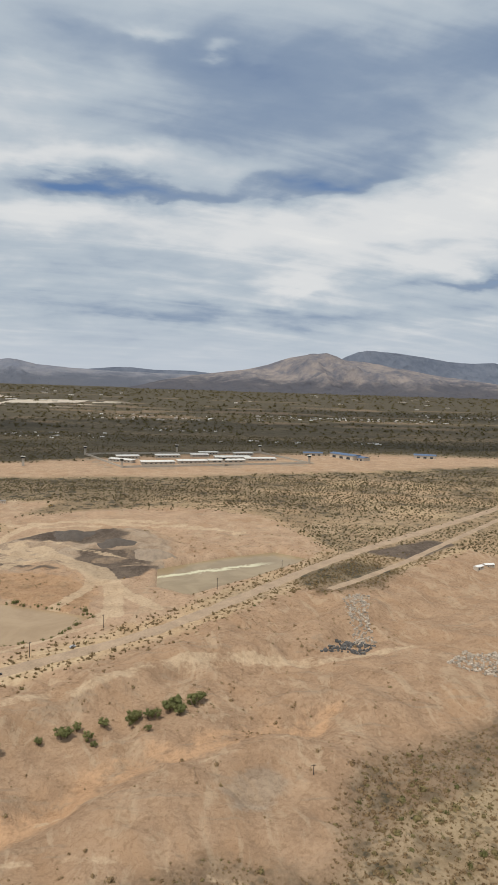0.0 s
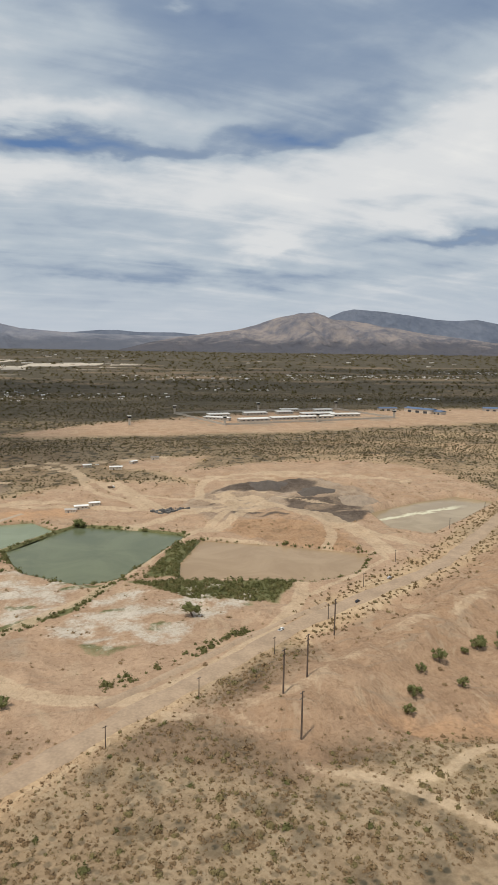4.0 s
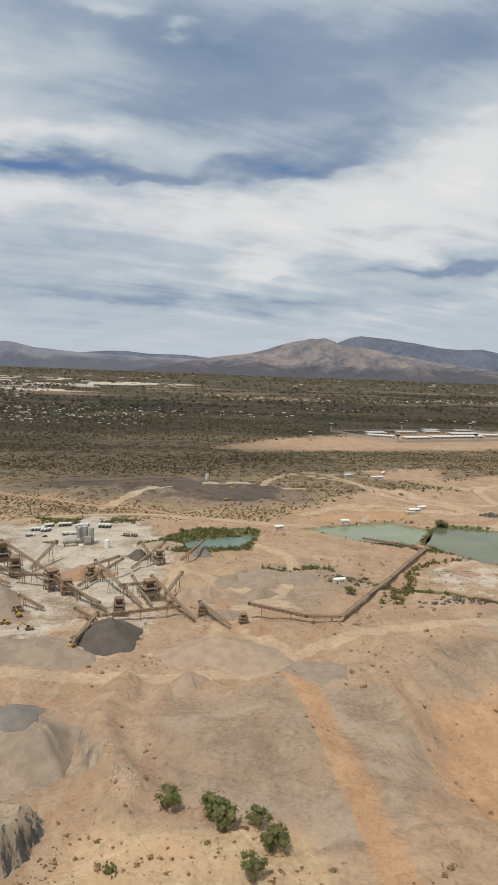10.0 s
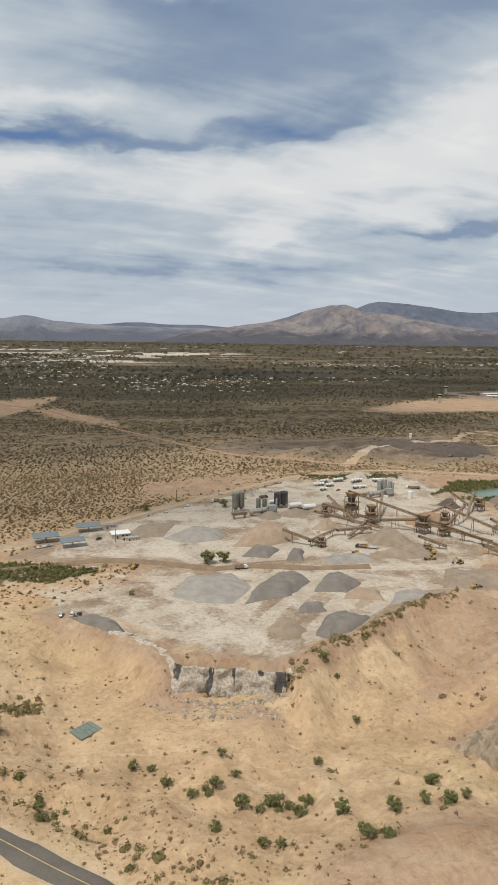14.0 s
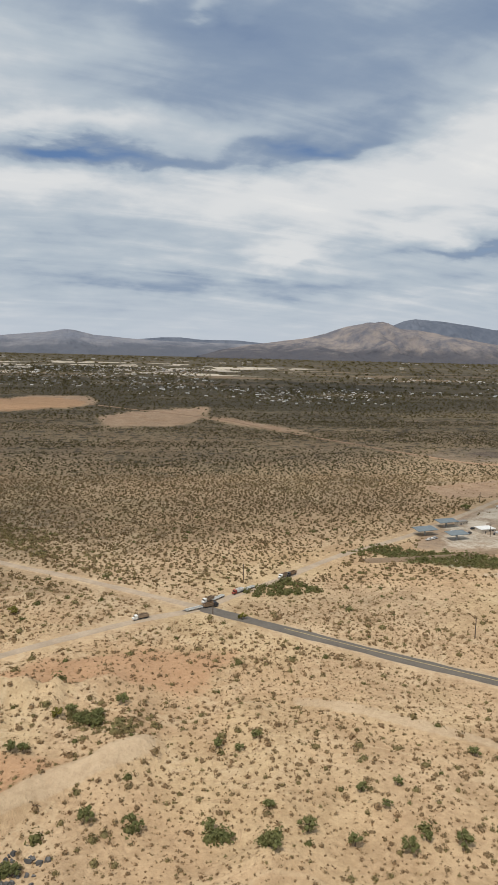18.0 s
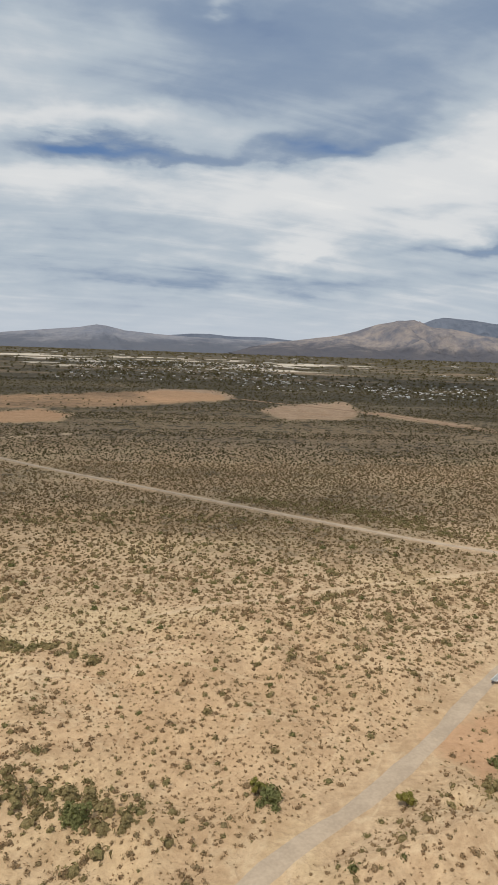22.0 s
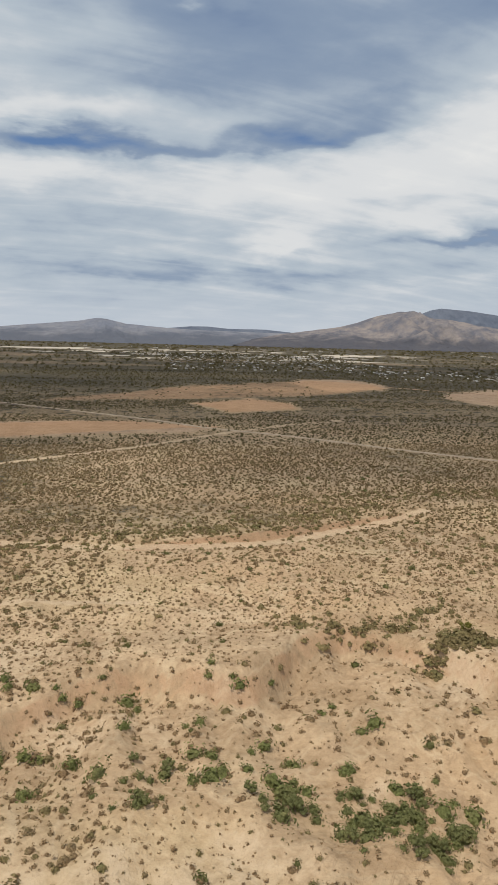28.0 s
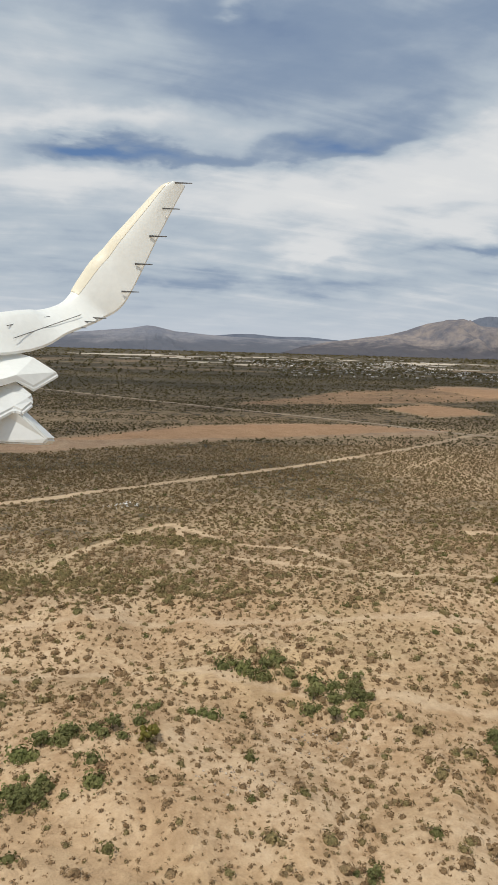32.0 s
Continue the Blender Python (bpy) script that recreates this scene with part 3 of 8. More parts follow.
# soils
bare = np.maximum.reduce([works, spoil, pad, area(X, Y, [(-357, 158), (-341, 182), (-325, 194), (-300, 200), (-290, 150), (-316, 148), (-340, 149)], 4)])
trails = ([([(-775, 98), (-770, 113), (-762, 126.5), (-750.6, 138.7), (-749.4, 118)], 0.45),
    ([(-750.6, 138.7), (-739, 124.6), (-728.6, 122.7), (-720.5, 112.7)], 0.35),
    ([(-742, 116), (-732, 113), (-719, 107), (-698, 104), (-660, 101)], 0.3),
    ([(-800, 90), (-772, 89), (-758, 89.6), (-736, 88.4), (-707, 86), (-680, 80)], 0.3),
    ([(-850, 120), (-800, 150), (-736.6, 194), (-696, 224), (-611.5, 296), (-560, 330)], 1.1),
    ([(-800, 66), (-760, 76), (-740, 72), (-715, 64)], 0.25)]
    + [([(-690, 134), (-661, 130), (-645, 129.5), (-629, 133), (-609, 143), (-590, 156)], 1.4),
    ([(-520, 108), (-480, 122), (-445, 131)], 0.15),
    ([(-466, 48), (-450, 59), (-433, 70), (-422, 77)], 1.3),
    ([(-300, 40), (-340, 52), (-365, 66), (-400, 88)], 0.8)])
worn = np.zeros_like(X)
for line, half in trails:
    worn = np.maximum(worn, track(X, Y, smooth_line(line, 4), half, 0.9))
fields = [[(-458, 440), (-440, 470), (-400, 500), (-380, 515), (-388, 455), (-396, 422), (-413, 396), (-448, 393)],
          [(-393, 446), (-374, 446), (-330, 372), (-350, 385), (-370, 404)],
          [(-545, 545), (-523, 592), (-480, 590), (-466, 540), (-476, 497), (-525, 476)],
          [(-634, 394), (-595, 420), (-574, 400), (-575, 366), (-615, 352)],
          [(-830, 232), (-800, 262), (-745, 305), (-700, 317), (-672, 320), (-625, 302), (-640, 286), (-720, 272), (-774, 247), (-800, 232)],
          [(-110, 330), (-80, 352), (-60, 345), (-85, 318)],
          [(-321, 236), (-298, 246), (-278, 251), (-272, 246), (-301, 217), (-320, 216)]]
bare = np.maximum.reduce([bare] + [area(X, Y, f, 4) for f in fields])
scrub_plots = ([[(26, 106), (33, 116), (48, 123), (68, 130), (80, 110), (60, 96), (40, 80), (20, 84)],
    [(-63, 90), (-64, 97), (-58, 98), (-47, 94), (-47, 89), (-53, 88)],
    [(-49, 83), (-42, 91), (-34, 89), (-27, 81), (-31, 77), (-43, 77)],
    [(-92, 106), (-84, 107), (-71, 96), (-65, 88), (-54, 83), (-41, 70), (-30, 60), (-60, 40), (-140, 50), (-128, 66), (-111, 84)],
    [(-84, 112), (-62, 128), (-56, 126), (-76, 108)]]
    + [[(40, 230), (67, 249), (84, 235), (64, 209), (44, 204)],
    [(0, 60), (30, 70), (60, 62), (20, 40), (-20, 44), (-14, 66)]])
bare = bare * (1 - (0.95 - 0.6 * np.clip((fbm(X / 11, Y / 8, 181, 4) - 0.42) * 5, 0, 1)) * low_ground * (1 - stock))
bare = np.maximum(bare, np.clip(sand_hill * 1.6 - 0.3, 0, 1))
bare = bare * (1 - 0.35 * toe)
bare = bare * (1 - 0.8 * area(X, Y, [(-236, 78), (-224, 77), (-206, 74), (-208, 40), (-275, 40), (-268, 64), (-250, 63), (-240, 69)], 3))
scrub_plots += [[(-16, 83), (-12.6, 87), (-7.8, 88.1), (-1.8, 89.7), (3.2, 92.8), (6.5, 90), (13.8, 89.2), (24.7, 90.4), (24, 74), (-10, 74)], [(26.9, 106.1), (30.5, 109.2), (38.6, 115.9), (48, 112), (40, 88), (28.4, 90), (24.5, 98)],
                [(-61, 95), (-56, 98), (-45, 95), (-47, 91), (-55, 89), (-59, 90)], [(-48, 86), (-44, 90), (-37, 91), (-27, 84), (-31, 80), (-41, 81)], [(-68, 90), (-60, 88), (-50, 84), (-52, 76), (-66, 78)], [(-17, 79), (-7, 88), (5, 93), (16, 90), (-6, 70), (-17, 72)],
                [(-153, 86), (-140, 90), (-124, 100), (-108, 104), (-128, 80), (-150, 60), (-175, 62), (-160, 73)], [(-63, 134), (-82, 116), (-76, 113), (-56, 130)]]
thicket = np.maximum.reduce([area(X, Y, plot, 2.5) for plot in scrub_plots])
pale = np.maximum.reduce([track(X, Y, smooth_line(p, 4), h, 1.0) for p, h in (((HAUL_ROAD, 1.3),
    (RING_ROAD, 1.6),
    ([(-89, 109), (-76, 104), (-67, 91.5), (-59.5, 88), (-51, 81), (-44, 74), (-36, 69), (-20, 58)], 0.5),
    ([(-53, 86.5), (-48, 87), (-42, 91.5), (-34, 93), (-10, 92), (20, 84)], 0.4),
    ([(-88, 107), (-78, 107.5), (-66, 110), (-50, 123), (-35, 133.4), (-12.6, 146), (21, 160), (44, 163)], 1.2),
    ([(-300, 128), (-310, 112), (-318, 106)], 1.0),)
    + (([(-284, 138), (-300, 118), (-306, 104)], 1.0),
    ([(-276, 132), (-296, 104)], 0.8),
    ([(-325, 141), (-300, 139), (-284, 138)], 1.2),
    ([(-262, 236), (-248, 200), (-276, 176), (-262, 140)], 1.2),
    ([(-244, 200), (-215, 180), (-190, 150)], 1.2),
    ([(-112, 300), (-100, 280), (-70, 262), (-30, 240)], 1.0),
    ([(-70, 300), (-20, 310), (30, 290)], 1.0),))])
pale = pale * (1 - 0.55 * spoil)
pale = np.maximum(pale, 0.9 * worn)
for line in ([(-306, 124), (-302, 132), (-296, 139), (-290, 143)], [(-294, 124), (-288, 131), (-284, 140)], [(-295, 108), (-289, 117), (-283, 126), (-274, 132), (-262, 127)], [(-304, 108), (-306, 116), (-307, 123), (-318, 130), (-320, 134), (-314, 142)], [(-280, 118), (-272, 125), (-264, 129)],
             [(-304, 108), (-318, 112), (-330, 120)], [(-300, 150), (-285, 152), (-276, 160), (-262, 175)], [(-312, 150), (-316, 165), (-300, 185)], [(-284, 143), (-262, 140), (-240, 142)], [(-240, 142), (-222, 160), (-214, 190)], [(-214, 132), (-205, 150), (-192, 160), (-182, 190), (-190, 206)]):
    pale = np.maximum(pale, track(X, Y, smooth_line(line, 3), 1.0, 1.3))
for line, half in (([(-97, 226), (-84, 236), (-66, 250), (-50, 252), (-30, 238), (-24, 226), (-14, 208), (-6, 196)], 1.6), ([(-140, 262), (-112, 256), (-84, 250), (-66, 250)], 1.2), ([(-70, 262), (-60, 300), (-10, 310)], 1.2), ([(-240, 262), (-215, 285), (-180, 296), (-150, 300)], 1.2), ([(-162, 250), (-135, 268), (-110, 262)], 1.4)):
    pale = np.maximum(pale, track(X, Y, smooth_line(line, 3), half, 1.5))
for line, half in (([(-61, 263), (-44, 253), (-31, 243), (-21, 226), (-17, 191)], 1.5), ([(-77, 216), (-70, 225), (-57, 250), (-59, 263)], 1.2), ([(-139, 333), (-121, 313), (-114, 287), (-99, 267), (-91, 254)], 1.3), ([(-195, 296), (-174, 295), (-159, 323), (-133, 340), (-115, 303), (-99, 290), (-92, 269), (-82, 250)], 1.2),
                   ([(-124, 144), (-112, 157), (-105, 164), (-98, 177), (-77, 217), (-70, 220)], 0.9), ([(-69, 220), (-50, 243), (-33, 246)], 1.1), ([(-131, 333), (-104, 345), (-80, 352)], 1.0), ([(-56, 296), (-20, 302), (14, 296)], 1.0)):
    pale = np.maximum(pale, track(X, Y, smooth_line(line, 3), half, 1.1))
pale = np.maximum(pale, 0.55 * track(X, Y, PAVED_ROAD[:15], 1.3, 1.2))
pale = np.maximum(pale, 0.85 * track(X, Y, PAVED_ROAD[14:24], 1.9, 0.8))
for line, half, firm in (([(-21, 186), (-20, 198), (-21.4, 214.7), (-24, 222), (-32, 231.4), (-40, 239), (-46, 244.6), (-55, 251), (-60, 259)], 0.9, 1.0), ([(-74, 221), (-67, 230), (-59, 240), (-54, 245)], 0.5, 0.9), ([(-72, 266), (-63, 265), (-48, 263.6), (-34.6, 257.5), (-17.7, 249)], 0.3, 0.8), ([(-72, 212.5), (-61.5, 209), (-45.5, 200), (-29, 193.7), (-21, 189)], 0.6, 0.9), ([(-21, 184), (-35.6, 171), (-48, 161.3), (-59, 151.6)], 0.5, 0.8),
                   ([(-22, 138.7), (-9.3, 148.5), (5.2, 156.7), (20, 160), (34.7, 160), (59.7, 164.7)], 1.0, 0.62), ([(-22.8, 105.7), (-13.4, 108.6), (-3.5, 111), (3.6, 115.5), (10.8, 118.7), (23.3, 122.6), (33.6, 125)], 0.3, 0.5)):
    pale = np.maximum(pale, firm * track(X, Y, smooth_line(line, 3), half, 0.9))
tracks = pale.copy()
pale = np.maximum(pale, 0.62 * np.clip((118 - Y) / 30, 0, 1) * np.clip((-520 - X) / 60, 0, 1) * fbm(X / 20, Y / 12, 19, 3))
grey = np.maximum.reduce(([area(X, Y, [(-345, 124), (-325, 142), (-300, 200), (-268, 236), (-222, 236), (-216, 206), (-245, 190), (-240, 150), (-250, 128), (-268, 118), (-303, 99), (-320, 109), (-333, 122)], 2.5) * 0.95,
    area(X, Y, [(-357, 158), (-341, 180), (-325, 192), (-300, 196), (-296, 150), (-316, 150), (-336, 151)], 4) * 0.85,
    0.95 * area(X, Y, [(-196.5, 109), (-184, 110), (-184, 92), (-189, 80), (-196, 74)], 2.5),
    0.95 * area(X, Y, [(-210, 112), (-201, 113), (-200.5, 70), (-208, 70)], 2.5)]
    + [0.75 * scarp * (0.6 + 0.8 * fbm(X / 9, Y / 9, 18, 3)),
    0.8 * area(X, Y, [(-152, 134), (-143, 137), (-126, 129), (-131, 118), (-139, 124)], 3),
    0.85 * area(X, Y, [(-190, 165), (-189, 186), (-176, 191), (-164, 173), (-165, 164), (-178, 158), (-187, 158)], 4),
    0.8 * area(X, Y, [(-78, 258), (-66, 276), (-52, 289), (-12, 290), (0, 262), (-6, 240), (-16, 228), (-24, 222), (-40, 234), (-68, 228)], 4),
    area(X, Y, [(-226, 106), (-200, 108), (-201, 89), (-205, 74), (-222, 80)], 4) * 0.92]
    + [area(X, Y, [(-208, 172), (-190, 176), (-176, 160), (-186, 146), (-205, 152)], 5) * 0.75,
    area(X, Y, [(-152, 140), (-140, 152), (-115, 146), (-112, 132), (-150, 128)], 4) * 0.6,
    0.75 * slump_in * (0.4 + fbm(X / 9, Y / 7, 22, 3)),
    0.9 * track(X, Y, [(-40, 462), (110, 499), (78, 567), (-72, 534), (-40, 462)], 2.0, 1.5),
    0.8 * mound * (0.4 + fbm(X / 9, Y / 7, 22, 3)),
    0.8 * slide,
    0.75 * area(X, Y, [(-223, 116), (-215, 109), (-210, 101), (-205, 77), (-217, 77), (-226, 84), (-226, 106)], 4),
    area(X, Y, [(-205, 114), (-195, 118), (-190, 114), (-198, 108)], 3)]))
HARD = [(-350, 158), (-338, 182), (-322, 196), (-300, 212), (-270, 238), (-222, 240), (-214, 200), (-226, 152), (-300, 148)]
grey = np.maximum(grey, 0.95 * area(X, Y, HARD, 3))
grey = np.maximum(grey, 0.8 * area(X, Y, [(5.8, 108.3), (9.7, 115), (15.5, 116.6), (18, 111.3), (14.2, 104), (8, 103)], 2))
grey = np.maximum(grey, 0.9 * area(X, Y, [(-300, 300), (-268, 326), (-220, 332), (-178, 322), (-146, 300), (-150, 268), (-200, 258), (-250, 274)], 8))
red = np.maximum.reduce([area(X, Y, p, 4) for p in (
    [(-445, 96), (-432, 104), (-421, 105), (-408, 103), (-414, 91), (-426, 93), (-442, 90)],
    [(-468, 71), (-455, 76), (-447, 84), (-441, 78), (-430, 75), (-440, 64), (-452, 57), (-459, 50), (-467, 55)],
    [(-486, 71), (-476, 76), (-469, 77), (-468, 69), (-475, 62), (-484, 61)],
    [(-723, 398), (-666, 458), (-626, 510), (-506, 580), (-473, 541), (-476, 497), (-556, 440), (-598, 428), (-656, 408)],
    [(-634, 394), (-595, 420), (-574, 400), (-575, 366), (-615, 352)],
    [(-800, 262), (-745, 305), (-672, 320), (-625, 302), (-720, 272)])]) * np.where(Y > 250, 0.85, 1.0)
red = np.maximum(red, 0.46 * area(X, Y, [(-235, 77), (-224, 76.5), (-206, 74), (-208, 50), (-256, 50), (-250, 64), (-240, 70)], 4) * (0.6 + 0.6 * fbm(X / 8, Y / 8, 20, 3)))
red = np.maximum(red, 0.5 * area(X, Y, [(-489, 62), (-478, 75), (-465, 86), (-450, 90), (-443, 87), (-447, 80), (-461, 72), (-471, 58.5)], 2.5))
red = np.maximum(red, 0.8 * track(X, Y, smooth_line(PIT_ROAD, 4), 1.7, 1.4))
red = np.maximum(red, 0.6 * area(X, Y, [(-162, 250), (-120, 262), (-112, 240), (-160, 236)], 5))
red = np.maximum(red, np.clip(toe * 1.5 - 0.2, 0, 1) * (0.72 + 0.5 * fbm(X / 16, Y / 12, 16, 4)))
red = np.maximum(red, 0.62 * track(X, Y, smooth_line([(-52, 103), (-36, 100), (-24, 106), (-8, 118), (10, 126), (30, 134)]), 2.5, 7.0) * (0.5 + 0.7 * fbm(X / 9, Y / 9, 17, 3)))
red = np.maximum(red, 0.9 * area(X, Y, [(-64, 221), (-58, 230), (-50, 231), (-30, 221), (-26, 209), (-25, 196), (-31, 195), (-46, 202.5), (-63, 215)], 2.5))
red = np.maximum(red, 0.45 * area(X, Y, [(-334, 122), (-326, 129), (-312, 121), (-317, 114), (-326, 115)], 3))
red = np.maximum(red, 0.42 * area(X, Y, [(-72, 213), (-64, 232), (-56, 246), (-40, 246), (-24, 228), (-22, 204), (-48, 208)], 3))
red = np.maximum(red, 0.55 * in_bluff * np.clip(scar * (1.02 - scar) * 6, 0, 1))
red = np.maximum(red, 0.7 * track(X, Y, smooth_line([(-661, 128.4), (-646, 131), (-629, 137), (-610, 144), (-597, 151)]), 2.0, 2.0))
strips = np.clip((fbm(X / 14, Y / 3.2, 24, 3) - 0.42) * 6, 0, 1)
black = np.maximum.reduce([
    area(X, Y, [(-64, 270), (-54, 284), (-31, 286), (-18, 276), (-22, 264), (-48, 264)], 3) * (0.8 + 0.3 * strips),
    area(X, Y, [(-36, 258), (-14, 258), (-6, 240), (-14, 229), (-22, 223), (-38, 237)], 3) * (0.55 + 0.45 * strips),
    0.75 * area(X, Y, [(-70, 256), (-60, 254), (-40, 241), (-46, 248), (-62, 262)], 2) * strips,
    0.8 * area(X, Y, [(-67, 229), (-58, 242), (-52, 241), (-38, 232), (-42, 227), (-53, 233)], 2) * (0.45 + 0.5 * strips),
    0.62 * area(X, Y, [(-278, 298), (-264, 318), (-225, 324), (-188, 310), (-160, 292), (-163, 266), (-200, 263), (-238, 280)], 5) * (0.55 + 0.8 * strips),
    area(X, Y, [(-264, 312), (-225, 321), (-200, 306), (-214, 296), (-232, 292)], 6) * (0.66 + 0.4 * strips),
    area(X, Y, [(-226, 290), (-197, 300), (-164, 288), (-168, 272), (-202, 271)], 4) * (0.85 + 0.3 * strips),
    area(X, Y, [(75, 262), (112, 280), (120, 272), (92, 250)], 3) * 0.9])
basins = np.maximum(area(X, Y, [(-153, 164), (-144, 180), (-128, 188), (-104, 173), (-111, 153), (-130, 147)], 3),
                    area(X, Y, [(-105, 164), (-90, 171), (-60, 168), (-66, 152), (-76, 146), (-86, 133), (-100, 132), (-115, 143)], 3))
white = basins * (0.1 + 0.85 * fbm(X / 6, Y / 4, 37, 4)) * 0.9
white = np.maximum(white, 0.85 * area(X, Y, [(-473, 58), (-465, 56), (-461, 50), (-470, 51)], 2.5))
white = np.maximum(white, 0.62 * yard * (0.12 + 0.95 * fbm(X / 12, Y / 7, 39, 3)))
white = np.maximum(white, 0.62 * area(X, Y, [(-300, 205), (-262, 238), (-236, 236), (-222, 190), (-214, 160), (-226, 128), (-262, 124), (-300, 150)], 6) * (0.35 + 0.8 * fbm(X / 16, Y / 9, 38, 4)))
white = np.maximum(white, 0.55 * stock * (0.3 + fbm(X / 14, Y / 9, 40, 4)) * (1 - 0.6 * np.clip((190 - Y) / 30, 0, 1) * np.clip((-255 - X) / 8, 0, 1) * (Y > 150)))
white = np.maximum(white, 0.9 * area(X, Y, HARD, 4) * (0.3 + 0.75 * fbm(X / 13, Y / 8, 42, 4)))
green = np.maximum.reduce([
    area(X, Y, [(-96, 173), (-51, 170), (-60, 156), (-80, 160)], 2.5),
    area(X, Y, [(-92, 176), (-82, 205), (-71, 213), (-76, 186), (-80, 176)], 2.0),
    area(X, Y, [(-228, 206), (-207, 231), (-184, 226), (-192, 200), (-212, 199)], 2.5),
    area(X, Y, [(-369, 158), (-343, 152), (-333, 147), (-343, 141), (-361, 146)], 3) * 0.9,
    0.75 * basins * np.clip((fbm(X / 8, Y / 5, 41, 4) - 0.5) * 5, 0, 1),
    0.95 * track(X, Y, [(-156, 162), (-131, 145), (-110, 155), (-100, 172), (-112, 170)], 0.4, 1.8),
    0.95 * track(X, Y, POND_C + POND_C[:1], 0.5, 1.6), 0.6 * track(X, Y, POND_D, 0.3, 1.6)])
strew = fbm(X / 60, Y / 30, 43, 4)
cover_shade = np.clip((Y - 130) / 230, 0, 1) * 1.0 + 0.35 * np.clip((strew - 0.5) * 4, 0, 1) * np.clip((Y - 90) / 60, 0, 1)
cover_shade = cover_shade * (1 - np.clip(bare * 1.4, 0, 1)) * (1 - red)
cover_shade = np.clip(cover_shade * (0.8 + 0.5 * strew), 0, 1) * (1 + 0.7 * np.clip((Y - 330) / 200, 0, 1))
cover_shade = np.maximum(cover_shade, 0.55 * np.clip((strew - 0.47) * 5, 0, 1) * np.clip((Y - 100) / 40, 0, 1) * (1 - np.clip(bare * 1.5, 0, 1)))
# bands of bare soil, fields and lots on the far plain
plain = np.clip((Y - 620) / 200, 0, 1) * np.clip((2300 - Y) / 500, 0, 1) * np.clip((fbm(X / 150, Y / 34, 47, 5) - 0.55) * 11, 0, 1)
bare = np.maximum(bare, 0.8 * plain)
# darkens open soil of the middle plain, cloud shade put into its colour
cover_shade = np.maximum(cover_shade, (0.44 + 0.42 * np.clip((strew - 0.4) * 4, 0, 1)) * np.clip((-380 - X) / 80, 0, 1) * np.clip((Y - 100) / 60, 0, 1) * (1 - np.clip(bare * 1.4, 0, 1)) * (1 - pale))
last_plain = np.clip((-668 - X) / 30, 0, 1) * np.clip((Y - 92) / 12, 0, 1) * np.clip((330 - Y) / 60, 0, 1) * (1 - pale) * (1 - bare)
fore_plain = np.clip((-560 - X) / 40, 0, 1) * np.clip((112 - Y) / 20, 0, 1) * np.clip((fbm(X / 16, Y / 8, 183, 4) - 0.3) * 4, 0, 1)
east_plain = np.clip((X + 150) / 15, 0, 1) * np.clip((128 - Y) / 10, 0, 1) * np.clip((Y - 15) / 30, 0, 1) * (1 - bare) * (1 - pale) * (1 - roads)
open_scrub = area(X, Y, [(-10, 352), (20, 410), (90, 440), (190, 470), (330, 470), (270, 390), (150, 318), (80, 306)], 18)
cover_shade = cover_shade * (1 - 0.55 * open_scrub * np.clip((fbm(X / 30, Y / 9, 135, 3) - 0.35) * 5, 0, 1))
cover_shade = np.clip(cover_shade + 0.6 * np.maximum(thicket, east_plain) * np.clip((X + 190) / 30, 0, 1) * (1 - 0.35 * side_scrub) + 0.16 * thicket + 0.22 * fore_plain + 0.4 * area(X, Y, [(-64, 221), (-58, 230), (-50, 231), (-30, 221), (-26, 209), (-25, 196), (-31, 195), (-46, 202.5), (-63, 215)], 2.5) + 0.42 * last_plain * (0.5 + fbm(X / 18, Y / 12, 46, 3)), 0, 2) * (1 - 0.45 * plain) * np.where(Y > 380, 0.72 + 0.5 * fbm(X / 80, Y / 16, 48, 4), 1.0)
bright_far = 0.9 * area(X, Y, [(-900, 1150), (-600, 900), (-330, 900), (-150, 1200), (-60, 1500), (-600, 1700), (-1000, 1600)], 60) * (fbm(X / 60, Y / 40, 50, 3) > 0.55) + area(X, Y, [(-500, 1180), (-240, 1180), (-170, 1450), (-420, 1400)], 30) * 0.8 + area(X, Y, [(-900, 1400), (-560, 1500), (-560, 1620), (-1000, 1560)], 30) * 0.8
cover_shade = np.clip(cover_shade + 0.6 * np.clip((Y - 900) / 500, 0, 1) * (1 - 0.6 * plain), 0, 2)
white = np.maximum(white, bright_far * (fbm(X / 120, Y / 60, 49, 3) > 0.45))

ground_mesh = bpy.data.meshes.new("ground")
nx, ny = len(GX), len(GY)
verts = np.stack([X, Y, H], -1).reshape(-1, 3)
idx = np.arange(nx * ny).reshape(ny, nx)
quads = np.stack([idx[:-1, :-1], idx[:-1, 1:], idx[1:, 1:], idx[1:, :-1]], -1).reshape(-1, 4)


def fill_mesh(me, verts, faces, smooth=True):
    """A mesh from arrays, with faces of one size."""
    k = faces.shape[1]
    me.vertices.add(len(verts))
    me.vertices.foreach_set("co", np.ascontiguousarray(verts, np.float32).ravel())
    me.loops.add(faces.size)
    me.loops.foreach_set("vertex_index", np.ascontiguousarray(faces, np.int32).ravel())
    me.polygons.add(len(faces))
    me.polygons.foreach_set("loop_start", np.arange(0, faces.size, k, dtype=np.int32))
    me.update(calc_edges=True)
    if smooth:
        me.polygons.foreach_set("use_smooth", np.ones(len(faces), bool))
    return me


